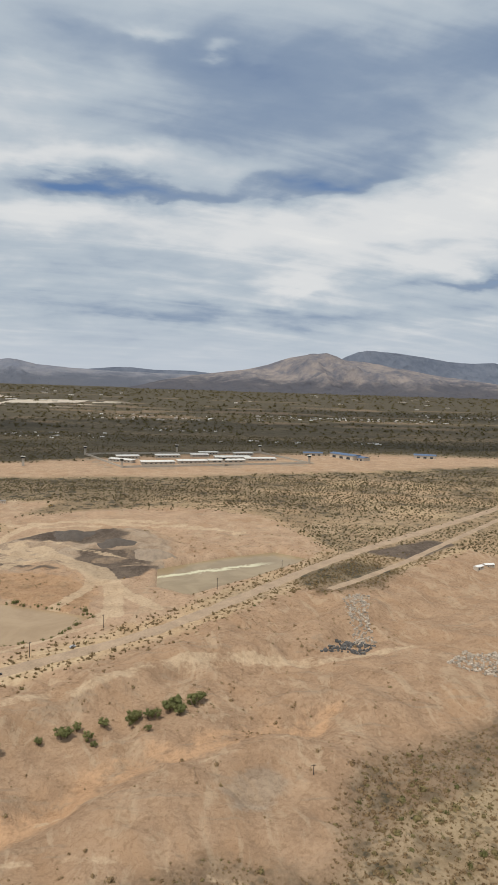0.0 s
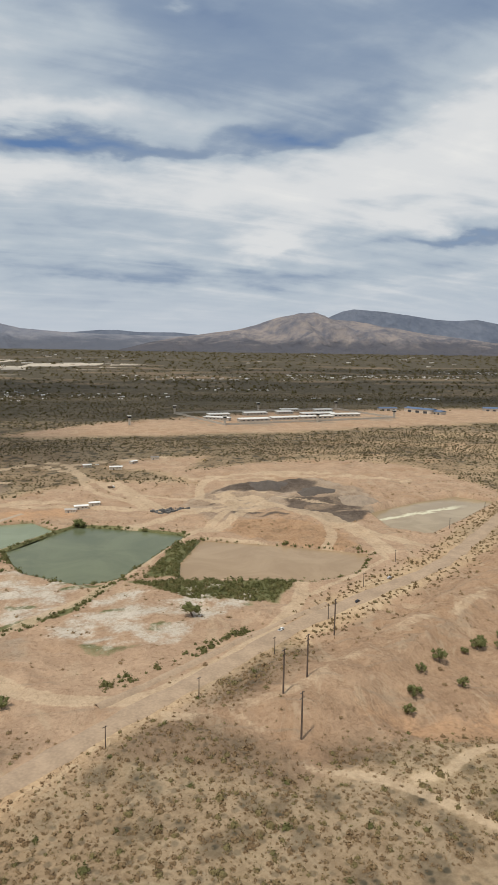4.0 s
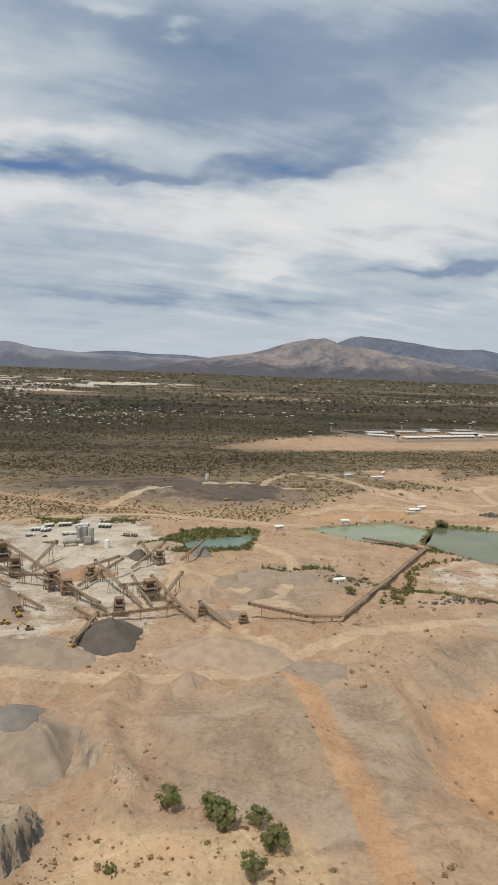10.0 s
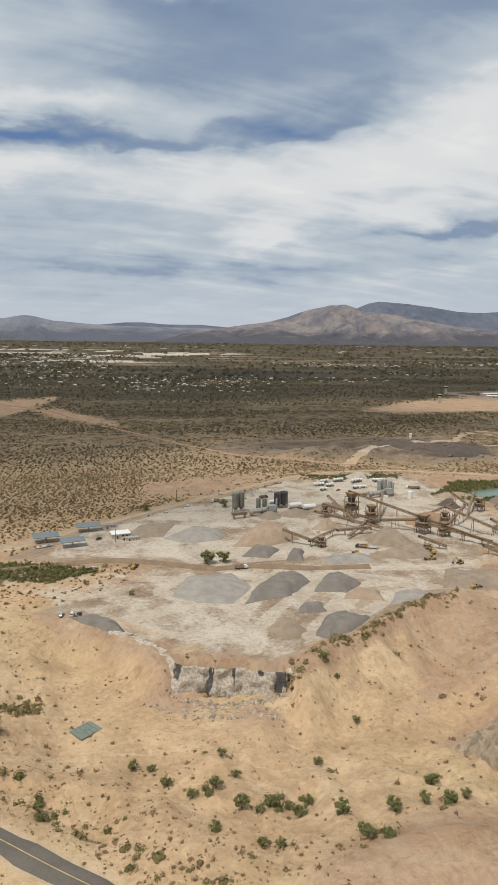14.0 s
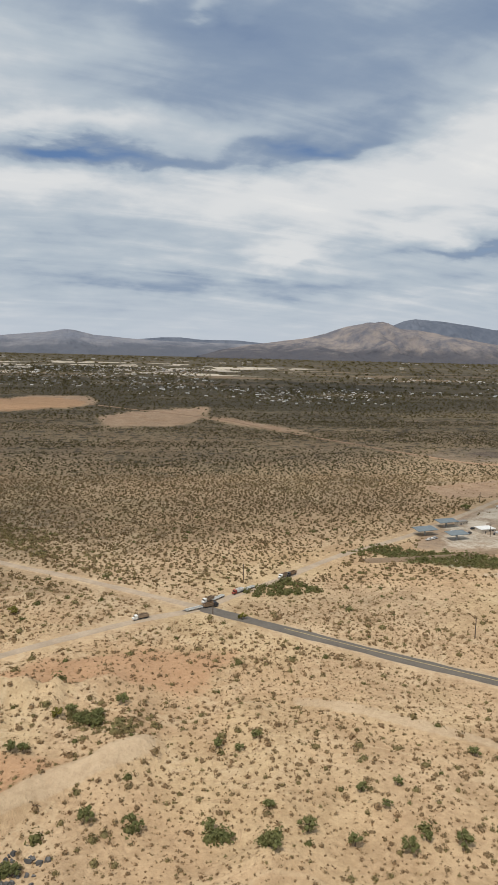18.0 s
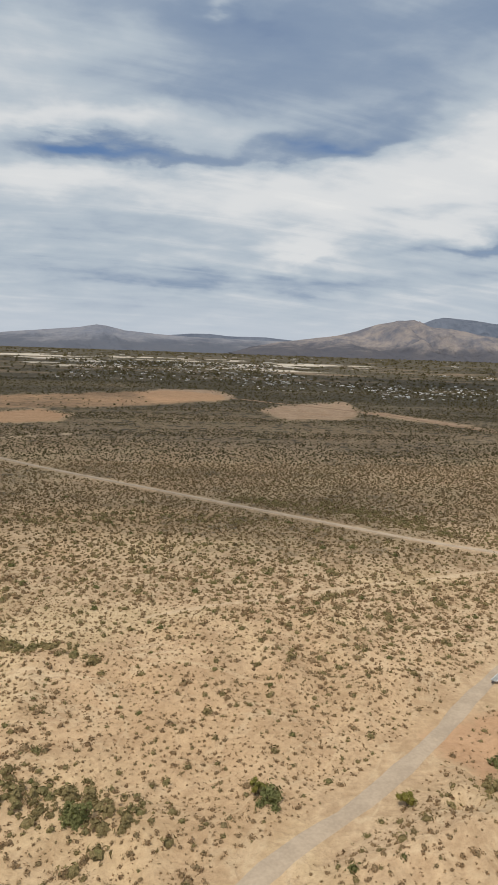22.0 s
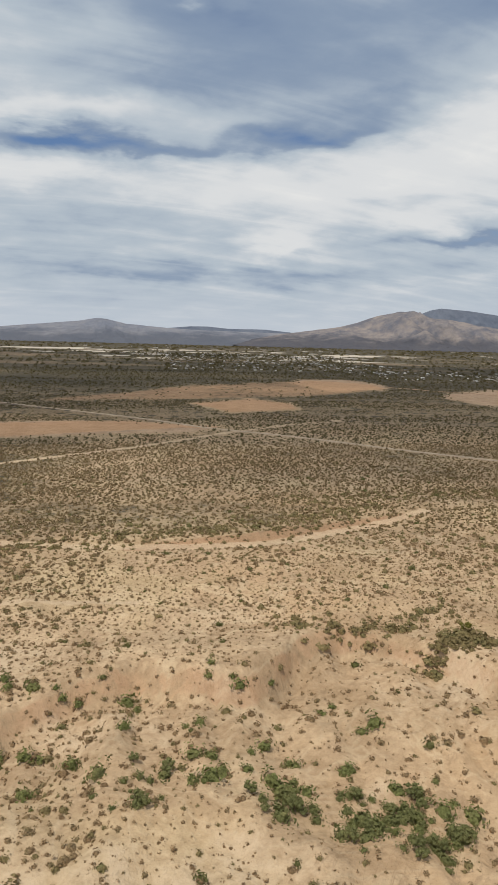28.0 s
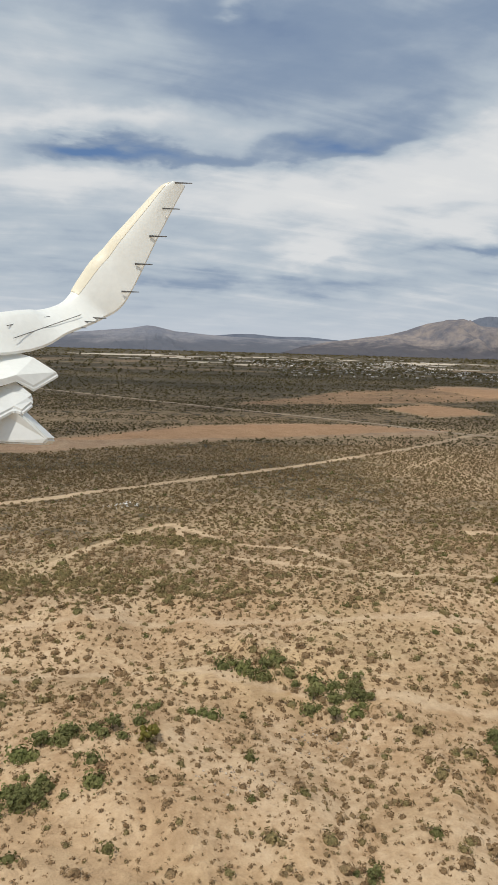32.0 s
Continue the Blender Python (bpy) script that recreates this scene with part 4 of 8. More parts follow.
fill_mesh(ground_mesh, verts, quads)
for key, chans in (("soil_a", (bare, grey, red)), ("soil_b", (black, white, green)), ("soil_c", (cover_shade, pale, spoil))):
    lay_attr = ground_mesh.color_attributes.new(key, "FLOAT_COLOR", "POINT")
    lay_attr.data.foreach_set("color", np.stack([*chans, np.ones_like(X)], -1).astype(np.float32).ravel())
ground_mesh.materials.append(ground_material())
ground = tagged(new("ground", ground_mesh), "dry tan desert floor with graded gravel pits and scrub", "ground", kind="structure")


def part(name, bm, mat, parent=None, label="", smooth=False):
    """Links a bmesh as one mesh object under a thing or a part."""
    me = bpy.data.meshes.new(name)
    bm.to_mesh(me)
    bm.free()
    if smooth:
        me.polygons.foreach_set("use_smooth", np.ones(len(me.polygons), bool))
    me.materials.append(mat)
    ob = new(name, me)
    ob.parent = parent
    if label:
        ob["label"] = label
    return ob


def ribbon(name, line, half, mat, label, lift=0.07, crown=0.05, category="road"):
    """A road laid over the ground, with a crown and low worn shoulders."""
    pts = smooth_line(line)
    rim = min(0.7, half)
    offs = [-half - rim, -half, -half * 0.5, 0, half * 0.5, half, half + rim]
    ups = [lift - 0.32, lift + 0.02, lift + crown * 0.7, lift + crown, lift + crown * 0.7, lift + 0.02, lift - 0.32]
    vs, fs = [], []
    for i, (x, y) in enumerate(pts):
        a, b = pts[max(0, i - 1)], pts[min(len(pts) - 1, i + 1)]
        d = Vector((b[0] - a[0], b[1] - a[1])).normalized()
        wob = 1 + 0.10 * math.sin(i * 0.9) + 0.07 * math.sin(i * 2.3)
        for o, u in zip(offs, ups):
            px, py = x + d.y * o * wob, y - d.x * o * wob
            vs.append((px, py, gz(px, py) + u))
        if i:
            k = i * 7
            fs += [(k - 7 + j, k - 6 + j, k + 1 + j, k + j) for j in range(6)]
    me = fill_mesh(bpy.data.meshes.new(name), np.array(vs), np.array(fs)[:, ::-1])
    me.materials.append(mat)
    return tagged(new(name, me), label, category, kind="structure")


dirt_mat = material("packed_dirt", (0.365, 0.265, 0.178), 0.95, vary=0.2, scale=0.25, grain=2.0, bump=0.3)
gravel_mat = material("road_gravel", (0.40, 0.312, 0.225), 0.95, vary=0.16, scale=0.3, grain=3.0, bump=0.3)
paved_mat = material("worn_asphalt", (0.13, 0.113, 0.095), 0.9, vary=0.18, scale=0.25, grain=3.0)
canal_mat = material("canal_soil", (0.36, 0.235, 0.15), 0.95, vary=0.2, scale=0.4, grain=2.5, bump=0.3)
line_mat = material("road_paint", (0.45, 0.36, 0.18), 0.8, vary=0.2, scale=1.0)
ribbon("dirt_road", DIRT_ROAD, 2.1, dirt_mat, "wide pale dirt road beside a line of poles")
ribbon("dirt_road", SIDE_ROAD, 1.3, dirt_mat, "narrow pale dirt road through scrub")
ribbon("gravel_road", PAVED_ROAD[:14], 0.72, gravel_mat, "pale graded gravel road running straight across the desert", 0.10)
ribbon("paved_road", PAVED_ROAD[13:], 1.15, paved_mat, "grey worn asphalt road through the desert", 0.12)
ribbon("road_line", PAVED_ROAD[14:24], 0.03, line_mat, "worn yellow centre line of the asphalt road", 0.20, 0.0, "road line")
ribbon("canal_track", CANAL_ROAD, 0.5, canal_mat, "straight orange dirt track on a low bank", 0.3, 0.1, "track")
ribbon("gravel_road", GRAVEL_ROAD, 0.85, gravel_mat, "pale grey gravel road past the works", 0.06)


ribbon("earth_berm", [(-372, 148), (-353, 150), (-344, 152), (-333, 154), (-323, 152), (-313, 147.5), (-307, 145), (-300, 146), (-284, 142.5), (-272, 142)], 0.8, material("berm_soil", (0.235, 0.165, 0.105), 0.95, vary=0.2, scale=0.5, grain=3, bump=0.4), "low brown earth berm along the stock yard", 0.35, 0.2, "berm")
ribbon("earth_berm", [(-100, 112), (-80, 128.5), (-64, 141.5), (-48, 153)], 0.5, dirt_mat, "low dirt bank beside the road", 0.3, 0.2, "berm")


def water(line, mat, label, z=-0.75):
    """A pond's surface, reaching under its banks."""
    cx, cy = sum(p[0] for p in line) / len(line), sum(p[1] for p in line) / len(line)
    bm = bmesh.new()
    vs = []
    for x, y in smooth_line(line + line[:1], 4)[:-1]:
        d = Vector((x - cx, y - cy))
        d *= 1 + 1.2 / max(1, d.length)
        vs.append(bm.verts.new((cx + d.x, cy + d.y, z)))
    f = bm.faces.new(vs)
    if f.normal.z < 0:
        f.normal_flip()
    bmesh.ops.triangulate(bm, faces=bm.faces[:])
    for f in bm.faces:
        f.normal_update()
        if f.normal.z < 0:
            f.normal_flip()
    return tagged(part("water", bm, mat), label, "pond", kind="structure")


def water_material(name, deep, tint, swirl=False):
    m = bpy.data.materials.new(name)
    t = nodes_of(m)
    n = Net(t)
    at = t.nodes.new("ShaderNodeNewGeometry")
    pos = at.outputs["Position"]
    col = n.mix(n.step(n.noise(pos, 0.06, 5.0, 0.6, 1.0), 0.35, 0.68), deep, tint)
    if swirl:
        spot = t.nodes.new("ShaderNodeSeparateXYZ")
        t.links.new(pos, spot.inputs[0])
        off = n.math("SUBTRACT", spot.outputs[1], n.math("ADD", 238.0, n.math("MULTIPLY", n.math("SUBTRACT", spot.outputs[0], 10.0), 0.42)))
        off = n.math("ABSOLUTE", n.math("ADD", off, n.math("MULTIPLY", n.math("SUBTRACT", n.noise(pos, 0.12, 5.0, 0.6, 1.5), 0.5), 9.0)))
        col = n.mix(n.math("MULTIPLY", n.step(off, 2.2, 0.2), n.step(spot.outputs[0], 40.0, 26.0)), col, (0.62, 0.57, 0.38))
    p = t.nodes.new("ShaderNodeBsdfPrincipled")
    n.put(p.inputs["Base Color"], col)
    p.inputs["Roughness"].default_value = 0.12
    p.inputs["IOR"].default_value = 1.33
    p.inputs["Specular IOR Level"].default_value = 0.2
    u = t.nodes.new("ShaderNodeBump")
    u.inputs["Strength"].default_value = 0.12
    u.inputs["Distance"].default_value = 0.1
    n.put(u.inputs["Height"], n.noise(pos, 2.2, 3.0))
    t.links.new(u.outputs[0], p.inputs["Normal"])
    o = t.nodes.new("ShaderNodeOutputMaterial")
    t.links.new(p.outputs[0], o.inputs[0])
    return m


# ---- the sheer face of the stock yard ----
def raw_face(line, drop, streak=0.54, label="sheer grey rock face streaked with black"):
    """A fluted wall of raw rock below an edge."""
    pts = smooth_line(line, 0.35)
    vs, fs, rows_ = [], [], 13
    for i, (x, y) in enumerate(pts):
        a_, b_ = pts[max(0, i - 1)], pts[min(len(pts) - 1, i + 1)]
        d = Vector((b_[0] - a_[0], b_[1] - a_[1])).normalized()
        sheer = 0.25 + 0.75 * min(1, max(0, (x + 322) / 6))
        for k in range(rows_ + 1):
            s = max(0.0, (k - 2) / (rows_ - 2))
            flute = 0.55 * math.sin(i * 0.31) + 0.35 * math.sin(i * 0.83 + 1.7 * s) + 0.25 * math.sin(i * 2.1)
            out = flute * (0.25 + 0.75 * s) * (0.4 + 0.6 * sheer) + (0.9 + 4.2 * (1 - sheer)) * s
            out += 1.1 * (fbm(np.array(i * 0.16), np.array(s * 3.0), 67, 3) - 0.5) + 0.5 * (vnoise(np.array(i * 0.7), np.array(s * 7.0), 69) - 0.5)
            z = 0.10 - drop * s
            if k < 2:
                out, z = flute * 0.2 - (4.6, 1.4)[k], (-0.5, 0.08)[k]
                z += gz(x + d.y * out, y - d.x * out - 2.0) * 0.5
            vs.append((x + d.y * out, y - d.x * out, z))
        if i:
            p, q = (i - 1) * (rows_ + 1), i * (rows_ + 1)
            fs += [(p + k, q + k, q + k + 1, p + k + 1) for k in range(rows_)]
    me = fill_mesh(bpy.data.meshes.new("quarry_face"), np.array(vs, float), np.array(fs)[:, ::-1])
    m = bpy.data.materials.new("raw_rock")
    t = nodes_of(m)
    n = Net(t)
    at = t.nodes.new("ShaderNodeNewGeometry")
    pos = at.outputs["Position"]
    band = n.noise(n.stretch(pos, (1.0, 1.0, 0.05)), 0.42, 4.0, 0.6, 0.3)
    grain = n.noise(pos, 2.4, 5.0, 0.65)
    col = n.mix(n.step(grain, 0.35, 0.65), (0.35, 0.30, 0.24), (0.60, 0.53, 0.44))
    col = n.mix(n.step(band, streak, streak + 0.06), col, n.mix(grain, (0.045, 0.045, 0.045), (0.12, 0.11, 0.10)))
    p = t.nodes.new("ShaderNodeBsdfPrincipled")
    n.put(p.inputs["Base Color"], col)
    p.inputs["Roughness"].default_value = 0.95
    u = t.nodes.new("ShaderNodeBump")
    u.inputs["Strength"].default_value = 0.8
    u.inputs["Distance"].default_value = 0.3
    n.put(u.inputs["Height"], grain)
    t.links.new(u.outputs[0], p.inputs["Normal"])
    o = t.nodes.new("ShaderNodeOutputMaterial")
    t.links.new(p.outputs[0], o.inputs[0])
    me.materials.append(m)
    return tagged(new("quarry_face", me), label, "rock face", kind="structure")


raw_face([(-334, 119.5), (-328, 113.5), (-322, 106), (-318.5, 101.8)] + YARD_EDGE[4:] + [(-299.5, 97)], 4.4, streak=0.56)
def spoil_tip():
    """A slumped tip: steep fluted front, a hollowed terraced top, crumbling back."""
    rim = [(-282, 75), (-279, 69.7), (-274, 67.7), (-262, 65.7), (-254, 64.8), (-247, 67), (-239.6, 73), (-238, 79.7), (-241, 83), (-250, 86), (-261, 87.5), (-270, 86), (-278, 83), (-282, 79)]
    xs, ys = np.arange(-289, -232, 0.36), np.arange(58, 95, 0.36)
    x, y = np.meshgrid(xs, ys)
    wob = (fbm(x / 5, y / 5, 181, 3) - 0.5) * 4.5
    d = np.where(inside(x, y, rim), 1, -1) * seg_dist(x, y, rim + rim[:1]) + wob * 0.6
    around = np.arctan2(y - 76, (x + 259) * 0.5)
    flute = ridged(around * 11 + wob * 0.5, d * 0.22 + wob * 0.2, 183, 5)
    east = np.clip((x + 276) / 26, 0, 1)
    south = np.clip((84 - y) / 10, 0, 1)
    tall = (2.5 + 2.0 * east) * (0.35 + 0.65 * south)
    wide = 2.2 + 1.6 * (1 - east) + 4 * (1 - south)
    climb = np.clip(d / wide, 0, 1)
    face = 4 * climb * (1 - climb)
    h = tall * (climb * climb * (3 - 2 * climb)) + face * (flute - 0.55) * 3.6
    r = np.hypot((x + 268) / 1.5, y - 77) + (fbm(x / 4, y / 4, 185, 3) - 0.5) * 4
    hollow = np.clip(1 - r / 8.0, 0, 1)
    h -= 3.0 * (np.floor(hollow * 4) / 4 + np.clip((hollow * 4 % 1) * 3 - 2, 0, 1) / 4) * np.clip(d / 4, 0, 1)
    r = np.hypot(x + 249, y - 79) + (fbm(x / 4, y / 4, 187, 3) - 0.5) * 4
    h += 1.6 * np.clip(1 - r / 7, 0, 1) * np.clip(d / 3, 0, 1)
    rough_ = np.clip(d / 1.5 + 0.3, 0, 1)
    h += rough_ * ((ridged(x / 5.2, y / 3.4, 189, 4) - 0.6) * 1.5 + (fbm(x / 1.4, y / 1.4, 191, 3) - 0.5) * 0.3)
    h = np.where(d < 0, np.maximum(-1.5, d * 0.9), h) - 0.25
    z = gz_many(x.ravel(), y.ravel()).reshape(x.shape) + h
    n, k = len(xs), len(ys)
    ids = np.arange(n * k).reshape(k, n)
    q = np.stack([ids[:-1, :-1], ids[:-1, 1:], ids[1:, 1:], ids[1:, :-1]], -1).reshape(-1, 4)
    me = fill_mesh(bpy.data.meshes.new("spoil_tip"), np.stack([x, y, z], -1).reshape(-1, 3), q)
    m = bpy.data.materials.new("slumped_spoil")
    t = nodes_of(m)
    n = Net(t)
    at = t.nodes.new("ShaderNodeNewGeometry")
    pos = at.outputs["Position"]
    grain = n.noise(pos, 2.2, 6.0, 0.66)
    blot = n.noise(n.stretch(pos, (1.0, 1.0, 0.4)), 0.22, 6.0, 0.62, 1.0)
    col = n.mix(n.step(grain, 0.34, 0.66), (0.245, 0.19, 0.132), (0.42, 0.33, 0.235))
    col = n.mix(n.step(blot, 0.42, 0.58, 0.0, 0.85), col, n.mix(grain, (0.38, 0.28, 0.185), (0.53, 0.405, 0.275)))
    band = n.noise(n.stretch(pos, (1.0, 0.7, 0.06)), 0.75, 5.0, 0.62, 0.4)
    place = t.nodes.new("ShaderNodeSeparateXYZ")
    t.links.new(pos, place.inputs[0])
    rock = n.math("MULTIPLY", n.step(band, 0.47, 0.55), n.step(place.outputs[0], -262.0, -250.0))
    lean = t.nodes.new("ShaderNodeSeparateXYZ")
    t.links.new(at.outputs["True Normal"], lean.inputs[0])
    cliff = n.step(lean.outputs[2], 0.88, 0.64)
    col = n.mix(n.math("MULTIPLY", cliff, 0.8), col, n.mix(n.step(band, 0.40, 0.58), n.mix(grain, (0.30, 0.23, 0.16), (0.47, 0.37, 0.26)), n.mix(grain, (0.14, 0.11, 0.08), (0.27, 0.215, 0.155))))
    rock = n.math("MULTIPLY", rock, cliff)
    col = n.mix(rock, col, n.mix(grain, (0.045, 0.045, 0.045), (0.13, 0.12, 0.105)))
    p = t.nodes.new("ShaderNodeBsdfPrincipled")
    n.put(p.inputs["Base Color"], col)
    p.inputs["Roughness"].default_value = 0.95
    u = t.nodes.new("ShaderNodeBump")
    u.inputs["Strength"].default_value = 0.8
    u.inputs["Distance"].default_value = 0.35
    n.put(u.inputs["Height"], grain)
    t.links.new(u.outputs[0], p.inputs["Normal"])
    o = t.nodes.new("ShaderNodeOutputMaterial")
    t.links.new(p.outputs[0], o.inputs[0])
    me.materials.append(m)
    return tagged(new("spoil_tip", me), "slumped grey-brown spoil tip with a dark fluted face", "spoil heap", kind="structure")


spoil_tip()

water(POND_A, water_material("silty_water", (0.27, 0.20, 0.115), (0.34, 0.26, 0.155), True), "silty olive settling pond with a pale swirl")
water(POND_B, water_material("muddy_water", (0.31, 0.215, 0.125), (0.37, 0.265, 0.16)), "muddy tan settling pond")
water(POND_C, water_material("green_water", (0.115, 0.13, 0.075), (0.15, 0.165, 0.095)), "dull green settling pond with brushy banks")
water(POND_D, water_material("jade_water", (0.19, 0.22, 0.135), (0.23, 0.26, 0.165)), "pale jade settling pond")
water(POND_E, water_material("reed_water", (0.13, 0.19, 0.15), (0.17, 0.23, 0.18)), "small jade pond ringed with reeds", -0.7)


# ---- unseen clouds overhead, added to shade parts of the plain ----
def shade_cloud_material():
    m = bpy.data.materials.new("shade_cloud_vapour")
    t = nodes_of(m)
    d = t.nodes.new("ShaderNodeBsdfTranslucent")
    d.inputs[0].default_value = (0.55, 0.57, 0.6, 1)
    e = t.nodes.new("ShaderNodeBsdfDiffuse")
    e.inputs[0].default_value = (0.9, 0.9, 0.9, 1)
    x = t.nodes.new("ShaderNodeMixShader")
    x.inputs[0].default_value = 0.45
    t.links.new(d.outputs[0], x.inputs[1])
    t.links.new(e.outputs[0], x.inputs[2])
    thin = t.nodes.new("ShaderNodeBsdfTransparent")
    y = t.nodes.new("ShaderNodeMixShader")
    y.inputs[0].default_value = 0.67
    t.links.new(x.outputs[0], y.inputs[1])
    t.links.new(thin.outputs[0], y.inputs[2])
    o = t.nodes.new("ShaderNodeOutputMaterial")
    t.links.new(y.outputs[0], o.inputs[0])
    return m


vapour = shade_cloud_material()
shift = sun_dir * (900 / sun_dir.z)
for k, (cx, cy, rx, ry) in enumerate(((-430, 395, 330, 84), (-560, 285, 230, 42), (-470, 205, 200, 30), (-330, 560, 420, 60), (150, 760, 480, 150), (-560, 790, 420, 140), (-930, 470, 280, 150), (-870, 225, 150, 64), (330, 640, 160, 40), (-760, 1150, 500, 100), (500, 1150, 480, 100))):
    bm = bmesh.new()
    bmesh.ops.create_icosphere(bm, subdivisions=4, radius=1.0)
    for v in bm.verts:
        w = Vector((v.co.x * rx, v.co.y * ry, v.co.z * 34))
        f = noise.fractal(Vector((w.x / 70 + k * 9, w.y / 45, v.co.z)), 1.0, 2.0, 4)
        v.co = Vector((w.x * (1 + 0.28 * f), w.y * (1 + 0.42 * f), w.z * (1 + 0.5 * f)))
    ob = tagged(part("cloud", bm, vapour, smooth=True), "flat grey-white cloud added out of view to shade the plain", "cloud", kind="structure")
    ob.location = (cx + shift.x, cy + shift.y, 900)

# ---- the far ranges ----
def rock_material(name, low, high, scale):
    m = bpy.data.materials.new(name)
    t = nodes_of(m)
    n = Net(t)
    at = t.nodes.new("ShaderNodeNewGeometry")
    pos = at.outputs["Position"]
    a = n.noise(pos, scale, 8.0, 0.65)
    b = n.noise(n.stretch(pos, (1, 1, 0.3)), scale * 5, 5.0, 0.6)
    col = n.mix(n.step(n.math("ADD", n.math("MULTIPLY", a, 0.65), n.math("MULTIPLY", b, 0.35)), 0.36, 0.64), low, high)
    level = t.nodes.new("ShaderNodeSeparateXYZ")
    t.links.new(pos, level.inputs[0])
    # lower slopes darkened in colour, for cloud shade on the mountain foot
    foot_shade = n.step(n.math("ADD", level.outputs[2], n.math("MULTIPLY", n.math("SUBTRACT", a, 0.5), 150.0)), 60.0, 120.0, 0.85, 0.0)
    col = n.mix(foot_shade, col, tuple(0.62 * v for v in low))
    p = t.nodes.new("ShaderNodeBsdfPrincipled")
    n.put(p.inputs["Base Color"], col)
    p.inputs["Roughness"].default_value = 1.0
    p.inputs["Specular IOR Level"].default_value = 0.0
    crag = t.nodes.new("ShaderNodeBump")
    crag.inputs["Strength"].default_value = 0.9
    crag.inputs["Distance"].default_value = 26.0
    n.put(crag.inputs["Height"], n.noise(pos, 0.02, 9.0, 0.68, 0.6))
    t.links.new(crag.outputs[0], p.inputs["Normal"])
    o = t.nodes.new("ShaderNodeOutputMaterial")
    t.links.new(p.outputs[0], o.inputs[0])
    return m


def range_of_hills(name, crest, y0, front, back, mat, label, seed, rough, step=9):
    """A mountain range: a crest line of given heights, with ridged spurs down its front."""
    cx, cz = [c[0] for c in crest], [c[1] for c in crest]
    xs = np.arange(cx[0], cx[-1] + step, step)
    ys = np.concatenate([np.linspace(y0 - front, y0, 80), np.linspace(y0, y0 + back, 7)[1:]])
    GXm, GYm = np.meshgrid(xs, ys)
    top = np.interp(GXm, cx, cz)
    wave = ridged(GXm / 260 + 0.25 * GYm / 260, GYm / 420, seed, 7)
    s = np.where(GYm < y0, (y0 - GYm) / front, (GYm - y0) / back * 0.7)
    fall = np.clip(1 - s, 0, 1) ** 1.35
    Z = 18 + (top - 18) * np.clip(fall + (wave - 0.62) * rough * np.clip(4 * s, 0.12, 1) * np.clip(3.5 * (1 - s), 0, 1), -0.05, 1.3)
    n, k = len(xs), len(ys)
    ids = np.arange(n * k).reshape(k, n)
    q = np.stack([ids[:-1, :-1], ids[:-1, 1:], ids[1:, 1:], ids[1:, :-1]], -1).reshape(-1, 4)
    me = fill_mesh(bpy.data.meshes.new(name), np.stack([GXm, GYm, Z], -1).reshape(-1, 3), q)
    me.materials.append(mat)
    return tagged(new(name, me), label, "mountain", kind="structure")


# bluish tones: distance haze painted into the rock colours
near_rock = rock_material("hazed_tan_rock", (0.15, 0.152, 0.18), (0.315, 0.272, 0.25), 0.006)
haze_blue_rock = rock_material("haze_blue_rock", (0.125, 0.145, 0.19), (0.175, 0.195, 0.24), 0.005)
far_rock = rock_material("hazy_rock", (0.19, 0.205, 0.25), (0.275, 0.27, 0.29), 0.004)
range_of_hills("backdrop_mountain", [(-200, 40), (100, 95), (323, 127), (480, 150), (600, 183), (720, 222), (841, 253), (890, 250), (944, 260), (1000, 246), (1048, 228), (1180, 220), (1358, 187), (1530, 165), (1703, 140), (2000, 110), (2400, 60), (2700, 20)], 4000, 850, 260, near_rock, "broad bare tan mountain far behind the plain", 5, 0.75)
range_of_hills("backdrop_mountain", [(900, 40), (1100, 200), (1205, 264), (1290, 300), (1364, 317), (1470, 312), (1562, 306), (1760, 286), (1960, 257), (2120, 252), (2285, 262), (2500, 230), (2900, 150), (3300, 60)], 4560, 420, 150, haze_blue_rock, "higher blue-grey ridge behind the tan mountain", 9, 0.22)
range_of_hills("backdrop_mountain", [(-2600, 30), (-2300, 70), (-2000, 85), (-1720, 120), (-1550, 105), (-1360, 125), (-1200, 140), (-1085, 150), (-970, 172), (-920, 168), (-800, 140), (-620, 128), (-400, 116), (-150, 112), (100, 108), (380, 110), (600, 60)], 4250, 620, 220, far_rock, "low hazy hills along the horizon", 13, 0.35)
range_of_hills("backdrop_mountain", [(-1500, 40), (-1100, 110), (-800, 135), (-560, 130), (-380, 148), (-250, 150), (-100, 138), (150, 140), (400, 120), (700, 60)], 4780, 250, 90, haze_blue_rock, "faint blue range on the horizon", 17, 0.2)


